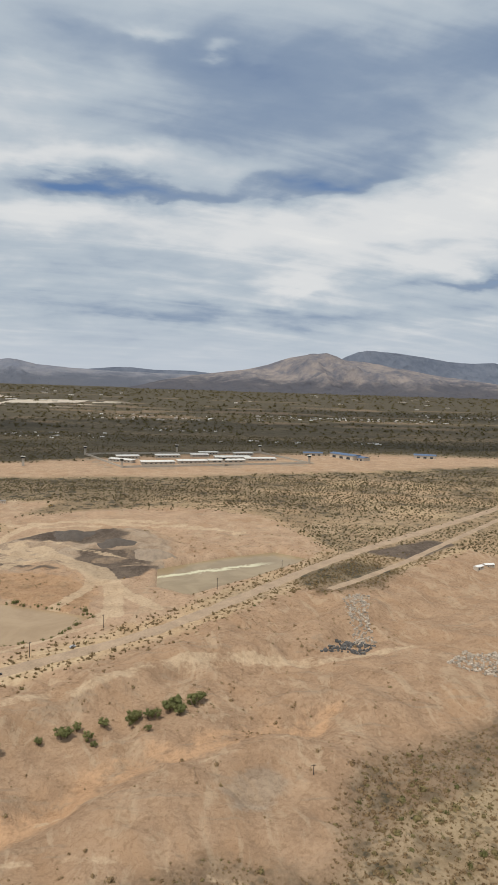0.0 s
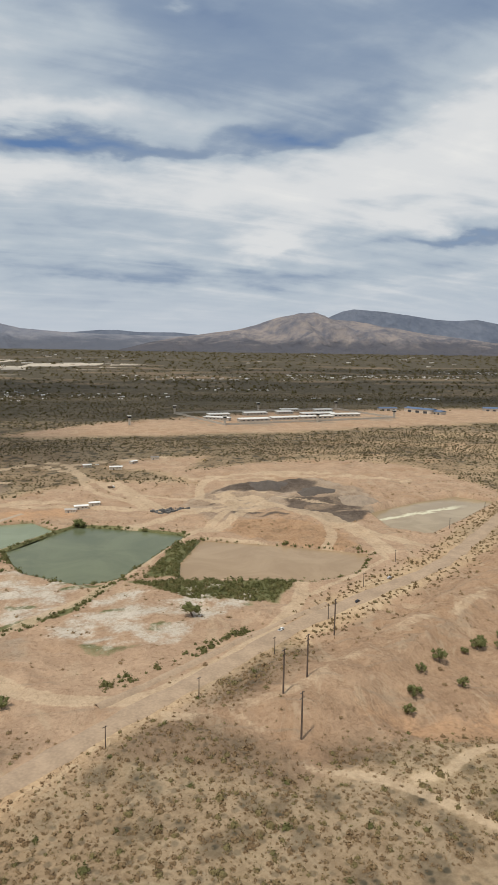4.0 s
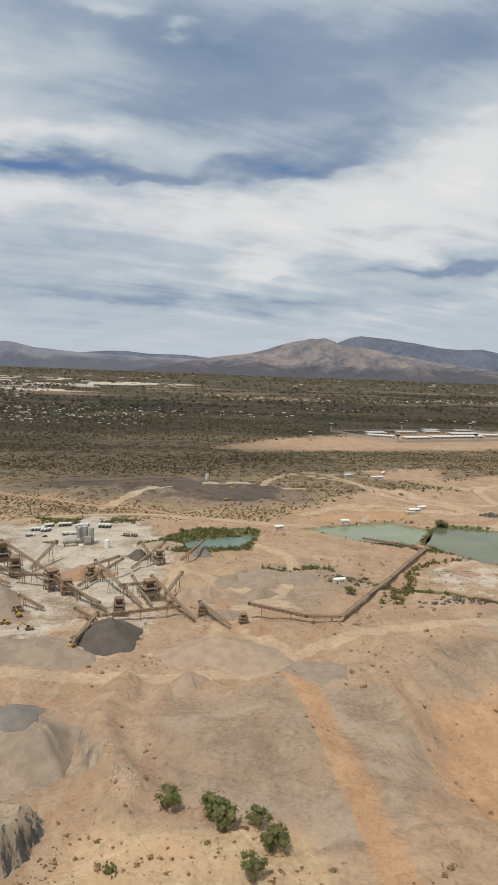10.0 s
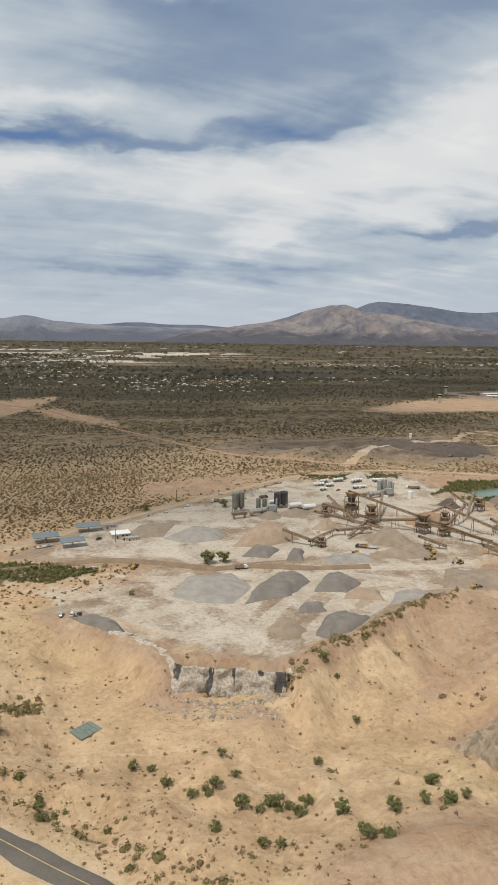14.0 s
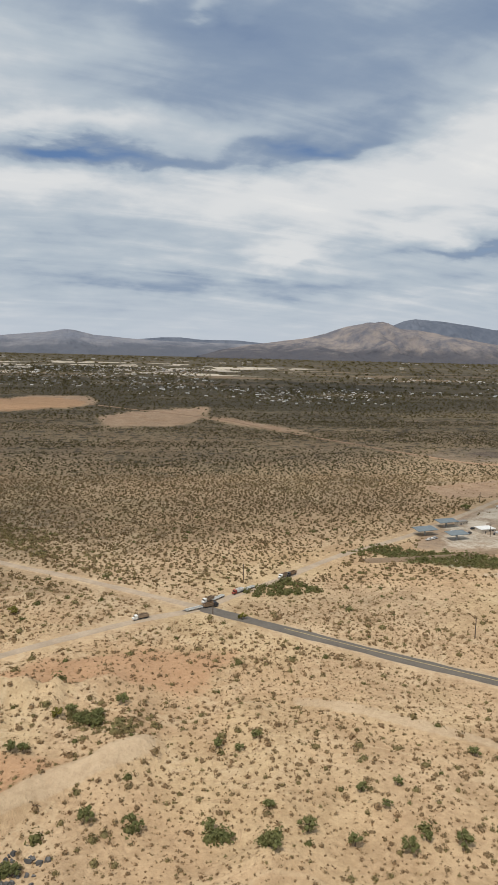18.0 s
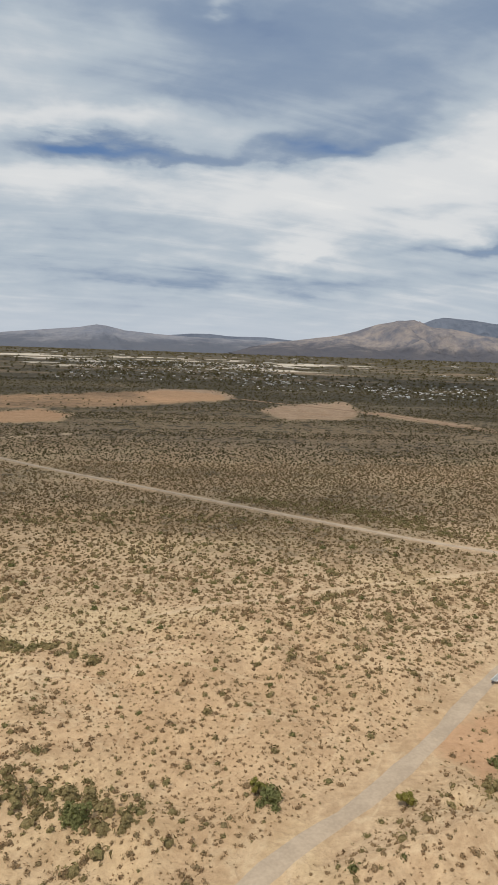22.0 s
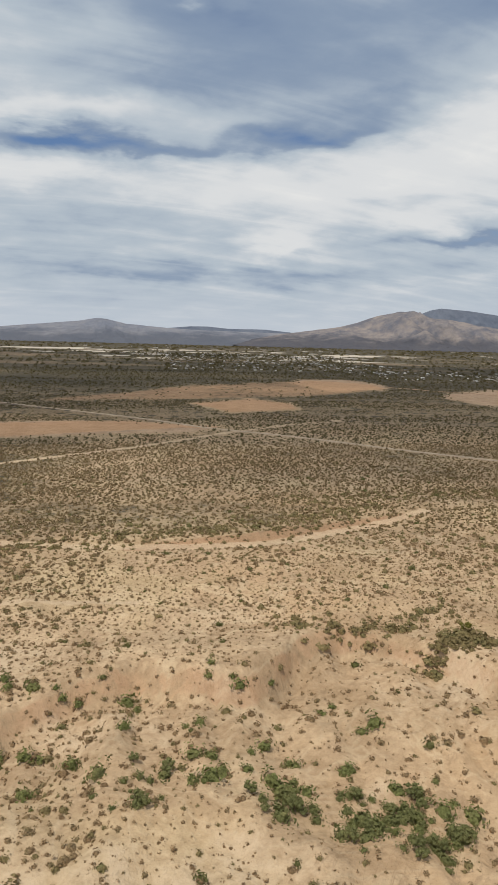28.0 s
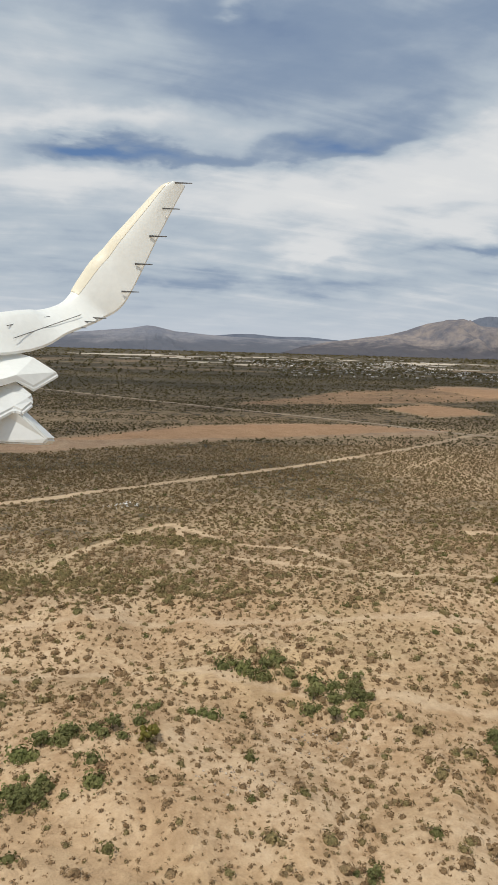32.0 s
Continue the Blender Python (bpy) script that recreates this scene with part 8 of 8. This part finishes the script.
# ---- the walled compound ----
block_wall = material("concrete_wall", (0.42, 0.37, 0.31), 0.9, vary=0.12, scale=0.5)
roof_pale = material("pale_roof", (0.70, 0.68, 0.63), 0.6, vary=0.08, scale=0.3)
pw = [(-34, 467.5), (104, 502), (74, 561), (-66, 530)]
t = thing("perimeter_wall", "pale concrete wall round a far compound", "wall", at=pose(0, 0, 0))
for (ax, ay), (bx, by) in zip(pw, pw[1:] + pw[:1]):
    for k in range(4):
        p, q = Vector((ax, ay, 0)).lerp(Vector((bx, by, 0)), k / 4), Vector((ax, ay, 0)).lerp(Vector((bx, by, 0)), (k + 1) / 4)
        p.z, q.z = gz(p.x, p.y) + 0.5, gz(q.x, q.y) + 0.5
        part("wall_panel", beam(B(), p, q, 0.35, 2.0), block_wall, t)
for x, y in ((-66, 530), (4.4, 551), (74, 561), (104, 502), (37.2, 483), (-34, 467.5), (-100, 470)):
    t = thing("watch_tower", "slim concrete watch tower on the compound wall", "tower", "watch towers", pose(x, y, gz(x, y)))
    part("shaft", box(B(), 1.5, 1.5, 5.6, 0, 0, -0.5), block_wall, t)
    cabin = part("cabin", box(B(), 2.3, 2.3, 1.2, 0, 0, 5.1), glass_mat, t)
    part("roof", box(B(), 2.7, 2.7, 0.25, 0, 0, 6.3), roof_pale, t)
for x, y, w, d, turn in ((-33, 515, 17, 6, 12), (-3, 524, 19, 6, 12), (22, 531, 14, 6, 12), (47, 521, 28, 7, 10), (-36, 496, 20, 5, -30), (-10, 488, 24, 6, 14), (15, 496, 22, 6, 14), (41, 502, 28, 6, 14), (68, 515, 24, 6, 8), (30, 548, 16, 5, 12), (58, 545, 16, 5, 12)):
    t = thing("cell_block", "long low building with a bright pale roof", "building", "compound buildings", pose(x, y, gz(x, y), 0, 0, turn))
    body = part("wall", box(B(), w, d, 2.8, 0, 0, -0.8), block_wall, t)
    for k in range(6):
        part("window", box(B(), w * 0.07, 0.08, 0.6, (k - 2.5) * w * 0.15, -d / 2 - 0.01, 0.8), glass_mat, body)
    part("roof", box(B(), w * 1.03, d * 1.08, 0.35, 0, 0, 2.0, 0, 3, 0), roof_pale, t)
for x, y, w, d, turn, h in ((142, 539, 26, 10, -58, 3.2), (118, 554, 16, 5, 0, 2.0), (152, 528, 12, 8, -58, 2.4), (214, 549, 18, 8, -20, 2.4)):
    t = thing("warehouse", "long hall with a blue metal roof", "warehouse", "blue-roofed halls", pose(x, y, gz(x, y), 0, 0, turn))
    body = part("wall", box(B(), w, d, h + 0.8, 0, 0, -0.8), stucco, t)
    for k in range(3):
        part("gate", box(B(), w * 0.14, 0.08, h * 0.6, (k - 1) * w * 0.3, -d / 2 - 0.01, 0.0), dark_steel, body)
    bm = B()
    v = [bm.verts.new(p) for p in ((-w * 0.52, -d * 0.55, h), (w * 0.52, -d * 0.55, h), (w * 0.52, 0, h + 1.0), (-w * 0.52, 0, h + 1.0), (-w * 0.52, d * 0.55, h), (w * 0.52, d * 0.55, h))]
    bm.faces.new((v[0], v[1], v[2], v[3])), bm.faces.new((v[3], v[2], v[5], v[4])), bm.faces.new((v[0], v[3], v[4])), bm.faces.new((v[1], v[5], v[2])), bm.faces.new((v[0], v[4], v[5], v[1]))
    part("roof", bm, roof_blue, t)

# ---- far towns ----
def house_model(roof, wall, label, w, d):
    t = thing("house", label, "house", "houses of the far town", pose(0, 0, -500))
    part("wall", box(B(), w, d, 1.7, 0, 0, -0.7), wall, t)
    bm = B()
    v = [bm.verts.new(p) for p in ((-w * 0.55, -d * 0.58, 1.0), (w * 0.55, -d * 0.58, 1.0), (w * 0.5, 0, 1.6), (-w * 0.5, 0, 1.6), (-w * 0.55, d * 0.58, 1.0), (w * 0.55, d * 0.58, 1.0))]
    bm.faces.new((v[0], v[1], v[2], v[3])), bm.faces.new((v[3], v[2], v[5], v[4])), bm.faces.new((v[0], v[3], v[4])), bm.faces.new((v[1], v[5], v[2])), bm.faces.new((v[0], v[4], v[5], v[1]))
    part("roof", bm, roof, t)
    return t


homes = [house_model(roof_white, stucco, "small house with a white roof on the plain", 5.5, 3.2), house_model(shingle, stucco, "small house with a grey roof on the plain", 5.0, 3.4), house_model(roof_white, white_paint, "long white mobile home on the plain", 6.5, 2.2)]
TOWNS = [((-345, 545), (-215, 690), 95), ((-450, 600), (-190, 740), 110), ((-640, 700), (-350, 1130), 420), ((40, 640), (220, 660), 20), ((120, 960), (420, 1040), 110), ((-560, 1130), (-330, 1300), 140), ((-30, 740), (60, 765), 18), ((-720, 1150), (-420, 1260), 60), ((-190, 640), (-60, 700), 24), ((440, 1100), (700, 1180), 60), ((-120, 900), (140, 1010), 50)]
far_homes = B()
far_roof = material("far_roofs", (0.50, 0.47, 0.43), 0.7, vary=0.2, scale=0.2, island=0.6)
for (x0, y0), (x1, y1), count in TOWNS:
    for k in range(count):
        x, y = rng.uniform(x0, x1), rng.uniform(y0, y1)
        s = (0.8 + (y - 400) / 1400) * rng.uniform(0.4, 0.62)
        turn = rng.choice((0, 12, 90, 100))
        if y > 690 and k % 5:
            box(far_homes, 5.5 * s, 3.2 * s, 1.9 * s, x, y, gz(x, y) - 0.4 * s, turn)
            continue
        ob = copy_thing(rng.choice(homes), Matrix.Identity(4))
        ob.matrix_basis = pose(x, y, gz(x, y), 0, 0, turn) @ Matrix.Scale(s, 4)
tagged(part("far_houses", far_homes, far_roof), "crowd of tiny pale houses in the far town", "houses", kind="stuff")
for m in homes:
    for o in (*m.children_recursive, m):
        bpy.data.objects.remove(o)
g = np.random.default_rng(600)
for k, ((x0, y0), (x1, y1), count) in enumerate(TOWNS):
    x, y = g.uniform(x0 - 10, x1 + 10, int(count * 2.2)), g.uniform(y0 - 10, y1 + 10, int(count * 2.2))
    shrubs("town_trees", x, y, sizes(g, len(x), 1.0 + (y0 - 400) / 900, 0.3, 3.0), dark_brush, "dark garden trees between the far houses", 5, 1.2, flake=0.6, sides=4)
for k in range(46):
    x, y = rng.choice((rng.gauss(-620, 130), rng.gauss(-300, 90), rng.uniform(-1000, 900), rng.gauss(640, 120))), 1350 + 1300 * rng.random() ** 1.6
    w, d = 6 + 26 * rng.random() ** 2, rng.uniform(5, 14)
    t = thing("warehouse", "far pale hall on the horizon plain", "warehouse", "far halls", pose(x, y, gz(x, y), 0, 0, rng.choice((0, 8, 90))))
    part("wall", box(B(), w, d, 3.0, 0, 0, -1.5), stucco, t)
    part("roof", box(B(), w * 1.02, d * 1.02, 0.4, 0, 0, 1.5), rng.choice((roof_pale, shingle)), t)

# ---- rubble, slab and small litter ----
stone_mat = material("broken_concrete", (0.38, 0.32, 0.255), 0.95, vary=0.25, scale=2, island=0.3)
dark_stone = material("dark_rubble", (0.10, 0.095, 0.09), 0.95, vary=0.25, scale=2, island=0.4)


def rubble(pts, count, size, mat, label, seed):
    r = random.Random(seed)
    bm = B()
    x0, x1, y0, y1 = min(p[0] for p in pts), max(p[0] for p in pts), min(p[1] for p in pts), max(p[1] for p in pts)
    n = 0
    while n < count:
        x, y = r.uniform(x0, x1), r.uniform(y0, y1)
        if not bool(inside(np.array([x]), np.array([y]), pts)[0]):
            continue
        n += 1
        s = size * r.uniform(0.4, 1.5)
        box(bm, s, s * r.uniform(0.5, 1), s * r.uniform(0.4, 0.8), x, y, gz(x, y) - s * 0.15, r.uniform(0, 180), r.uniform(-25, 25), r.uniform(-25, 25), r.uniform(0.6, 0.95))
    return tagged(part("rubble", bm, mat), label, "rubble", kind="stuff")


rubble([(36, 166), (42, 172), (52, 168), (46, 163)], 160, 0.7, dark_stone, "dark pile of broken pavement on bare soil", 701)
rubble([(46, 168), (50, 198), (57, 205), (60, 202), (54, 184), (52, 170)], 420, 0.6, stone_mat, "grey rubble chute down a bank", 702)
rubble([(62, 150), (72, 160), (82, 158), (74, 146)], 320, 0.6, stone_mat, "grey rubble slope at a pit edge", 703)
rubble([(-325, 97), (-318, 92), (-304, 88), (-304, 91), (-317, 95)], 150, 0.32, stone_mat, "pale broken rock below the yard's edge", 704)
rubble([(-90, 248), (-80, 254), (-74, 250), (-84, 246)], 120, 0.8, dark_stone, "dark scrap and rubble beside the ponds", 705)
rubble([(-436, 58), (-434, 62), (-430, 60), (-432, 56)], 60, 0.4, dark_stone, "dark litter and broken rock on the slope", 706)
rubble([(-741, 62), (-734, 66), (-728, 64), (-736, 59)], 60, 0.16, stone_mat, "pale stones scattered on the slope", 707)
rubble([(-749, 56), (-744, 58), (-740, 55), (-746, 53)], 40, 0.16, stone_mat, "pale stones scattered on the slope", 708)
rubble([(-768, 154), (-762, 158), (-756, 156), (-763, 152)], 30, 0.4, white_paint, "white litter on a bare patch", 709)
rubble([(-161, 152), (-150, 155), (-136, 149), (-148, 147)], 70, 0.7, dark_stone, "dark scrap metal strewn beside a track", 710)
brown_rock = material("brown_rock", (0.17, 0.135, 0.105), 0.95, vary=0.25, scale=2, island=0.4)
pale_rock = material("pale_rock", (0.40, 0.335, 0.26), 0.95, vary=0.25, scale=2, island=0.3)
rubble([(-231, 92), (-227.5, 84), (-229, 81), (-232, 86), (-234, 94)], 130, 0.22, pale_rock, "pale broken rock along a ridge of dumped soil", 711)
rubble([(-270, 72), (-258, 70), (-246, 72), (-243, 80), (-256, 84), (-272, 82)], 300, 0.24, brown_rock, "brown boulders strewn over the slumped tip", 712)
rubble([(-258, 63), (-246, 64), (-238, 69), (-236, 76), (-239, 74), (-243, 67), (-252, 65)], 70, 0.24, brown_rock, "dark rock fallen below the slumped wall", 713)
rubble([(-178, 116), (-160, 127), (-136, 123), (-131, 114), (-146, 117), (-166, 112)], 160, 0.16, pale_rock, "loose stones down the gullied scarp", 714)
rubble([(-322, 100), (-314, 94), (-302, 92), (-303, 94), (-315, 97)], 240, 0.35, pale_rock, "white rubble at the foot of the rock face", 715)
rubble([(-283, 78), (-274, 84), (-266, 86), (-270, 78)], 90, 0.24, pale_rock, "pale rocks on the tip's flank", 716)
green_pad = material("green_sheet", (0.17, 0.20, 0.165), 0.6, vary=0.2, scale=2)
t = thing("roof_slab", "grey-green ribbed flat pad on pale soil", "slab", "", pose(-332.4, 91.4, gz(-332.4, 91.4), 0, 0, 40))
part("pad", box(B(), 3.6, 3.0, 0.35, 0, 0, -0.15, bevel=0.04), green_pad, t)
for k in range(4):
    part("joint_bar", box(B(), 0.08, 2.6, 0.05, -1.1 + k * 0.73, 0, 0.2), green_pad, t)

# ---- the airliner's wing, where it stands at the end of the way ----
wing_white = material("aircraft_white", (0.80, 0.82, 0.79), 0.3, vary=0.05, scale=3)
wing_cream = material("leading_edge", (0.84, 0.79, 0.64), 0.3, vary=0.05, scale=3)
wing_grey = material("wing_grey", (0.66, 0.68, 0.67), 0.35, vary=0.06, scale=3)
seam_mat = material("wing_seam", (0.10, 0.10, 0.10), 0.7, vary=0.2, scale=6)
seat = aim(-749.56, 3.64, 35.88, -5.80, -7.80, 1.62)
wing = thing("airliner_wing", "white swept airliner wing with an upturned winglet and lowered flaps", "wing", at=Matrix.Identity(4))


def panel(name, outline, mat, drop, label="", parent=None):
    """A plate with the given rim (right, up, ahead of the cabin window) and a thickness along drop."""
    bm = B()
    top = [bm.verts.new(seat @ Vector((r, u, -d))) for r, u, d in outline]
    low = [bm.verts.new(seat @ Vector((r + drop[0], u + drop[1], -d - drop[2]))) for r, u, d in outline]
    faces = [bm.faces.new(top), bm.faces.new(low[::-1])]
    n = len(top)
    for i in range(n):
        bm.faces.new((top[i], low[i], low[(i + 1) % n], top[(i + 1) % n]))
    bmesh.ops.recalc_face_normals(bm, faces=bm.faces[:])
    rim = [e for e in bm.edges if e.is_boundary is False and e.calc_face_angle(0) > 0.6]
    bmesh.ops.bevel(bm, geom=rim, offset=0.012, segments=2, affect="EDGES")
    return part(name, bm, mat, parent or wing, label)


# stations along the wing and up the winglet: leading edge, trailing edge
stations = [((-3.2, -0.1, 2.3), (-2.6, -0.2, 2.3)), ((-2.6, 0.45, 3.3), (-1.85, 0.40, 3.6)), ((-1.593, 0.835, 4.3), (-1.395, 0.60, 4.3)), ((-1.465, 0.93, 4.7), (-1.241, 0.758, 4.6)), ((-1.375, 1.01, 4.88), (-1.14, 0.865, 4.85)),
            ((-1.318, 1.10, 4.95), (-1.065, 0.932, 4.95)), ((-1.262, 1.20, 4.97), (-0.99, 0.975, 4.96)), ((-1.169, 1.339, 4.98), (-0.925, 1.035, 4.96)), ((-1.08, 1.44, 5.0), (-0.87, 1.13, 4.97)), ((-1.002, 1.535, 5.0), (-0.794, 1.285, 4.98)),
            ((-0.794, 1.776, 5.03), (-0.69, 1.514, 5.0)), ((-0.69, 1.895, 5.04), (-0.60, 1.70, 5.02)), ((-0.645, 1.93, 5.04), (-0.535, 1.83, 5.03)), ((-0.60, 1.942, 5.05), (-0.483, 1.934, 5.05))]


def loft(name, first, last, c0, c1, mat, lift=0.0, thick=0.05, label="", parent=None):
    """A smooth closed skin between two chord fractions over a run of stations."""
    def spline(p, s):
        k = min(int(s), len(p) - 2)
        q = s - k
        a, b, c, d = (Vector(p[min(max(k + o, 0), len(p) - 1)]) for o in (-1, 0, 1, 2))
        return 0.5 * ((2 * b) + (c - a) * q + (2 * a - 5 * b + 4 * c - d) * q * q + (3 * b - a - 3 * c + d) * q ** 3)
    rows_, cols = int((last - first) * 5) + 1, 9
    front, back = [], []
    for i in range(rows_):
        s = first + (last - first) * i / (rows_ - 1)
        a, b = spline([p[0] for p in stations], s), spline([p[1] for p in stations], s)
        for k in range(cols):
            c = c0 + (c1 - c0) * k / (cols - 1)
            p = a.lerp(b, c)
            bulge = 0.035 * math.sin(math.pi * min(1.0, max(0.0, c) ** 0.6)) + lift
            front.append(seat @ Vector((p.x, p.y + bulge * 0.3, -(p.z - bulge))))
            back.append(seat @ Vector((p.x, p.y - thick * 0.3, -(p.z + thick * math.sin(math.pi * min(0.96, max(0.06, c)))))))
    vs, n, fs = [tuple(v) for v in front + back], rows_ * cols, []
    for i in range(rows_ - 1):
        for k in range(cols - 1):
            a = i * cols + k
            fs += [(a, a + 1, a + cols + 1, a + cols), (n + a, n + a + cols, n + a + cols + 1, n + a + 1)]
    rim = [i * cols for i in range(rows_)] + [n - cols + k for k in range(1, cols)] + [i * cols + cols - 1 for i in range(rows_ - 2, -1, -1)] + list(range(cols - 2, 0, -1))
    m = len(vs)
    vs += [vs[k] for k in rim] + [vs[n + k] for k in rim]
    r_ = len(rim)
    fs += [(m + k, m + (k + 1) % r_, m + r_ + (k + 1) % r_, m + r_ + k) for k in range(r_)]
    me = fill_mesh(bpy.data.meshes.new(name), np.array(vs), np.array(fs))
    me.materials.append(mat)
    ob = new(name, me)
    ob.parent = parent or wing
    if label:
        ob["label"] = label
    return ob


loft("wing_panel", 0, 5, 0.0, 1.0, wing_white)
winglet = loft("winglet", 5, 13, 0.0, 1.0, wing_white)
loft("leading_edge", 5.15, 12.6, -0.02, 0.24, wing_cream, 0.0025, 0.03, "cream leading-edge strip", winglet)
panel("flap", [(-2.3, 0.1, 3.2), (-1.556, 0.551, 4.2), (-1.485, 0.585, 4.3), (-1.377, 0.538, 4.3), (-1.228, 0.453, 4.35), (-1.313, 0.338, 4.1), (-1.388, 0.39, 4.0), (-2.2, -0.05, 3.0)], wing_white, (0, -0.04, 0), "lowered white flap")
panel("aft_flap", [(-2.2, -0.2, 3.1), (-1.482, 0.323, 4.0), (-1.406, 0.381, 4.05), (-1.297, 0.286, 4.05), (-1.302, 0.264, 4.0), (-1.281, 0.242, 4.0), (-1.314, 0.184, 3.9), (-1.363, 0.203, 3.9), (-2.1, -0.4, 3.0)], wing_grey, (0, -0.04, 0), "lowered grey aft flap")
panel("flap_fairing", [(-2.2, -0.25, 3.2), (-1.42, 0.16, 3.9), (-1.347, 0.19, 3.9), (-1.167, 0.02, 3.92), (-1.199, -0.016, 3.92), (-1.5, 0.0, 3.85), (-2.2, -0.42, 3.2)], wing_grey, (0.0, 0.0, 0.16), "pointed grey flap-track fairing")
for chord, s0, s1 in ((0.42, 1.2, 3.0), (0.72, 1.2, 3.9)):
    bm = B()
    a0, b0 = (Vector(stations[2][k]) for k in (0, 1))
    a1, b1 = (Vector(stations[3 if s1 < 3.5 else 4][k]) for k in (0, 1))
    p, q = a0.lerp(b0, chord), a1.lerp(b1, chord)
    o = p + (p - q) * 0.1
    beam(bm, seat @ Vector((o.x, o.y + 0.012, -(o.z - 0.034))), seat @ Vector((q.x, q.y + 0.012, -(q.z - 0.034))), 0.004, 0.004)
    part("panel_seam", bm, seam_mat, wing)
for r, u, d in ((-0.52, 1.926, 4.98), (-0.612, 1.735, 4.98), (-0.708, 1.531, 4.98), (-0.812, 1.319, 4.96), (-0.907, 1.111, 4.94), (-1.14, 0.911, 4.9), (-1.19, 0.869, 4.82), (-1.25, 0.815, 4.75), (-1.32, 0.765, 4.65)):
    part("static_wick", rod(B(), seat @ Vector((r - 0.03, u, -d)), seat @ Vector((r + 0.10, u - 0.005, -d)), 0.007, 0.003, 5), seam_mat, wing)
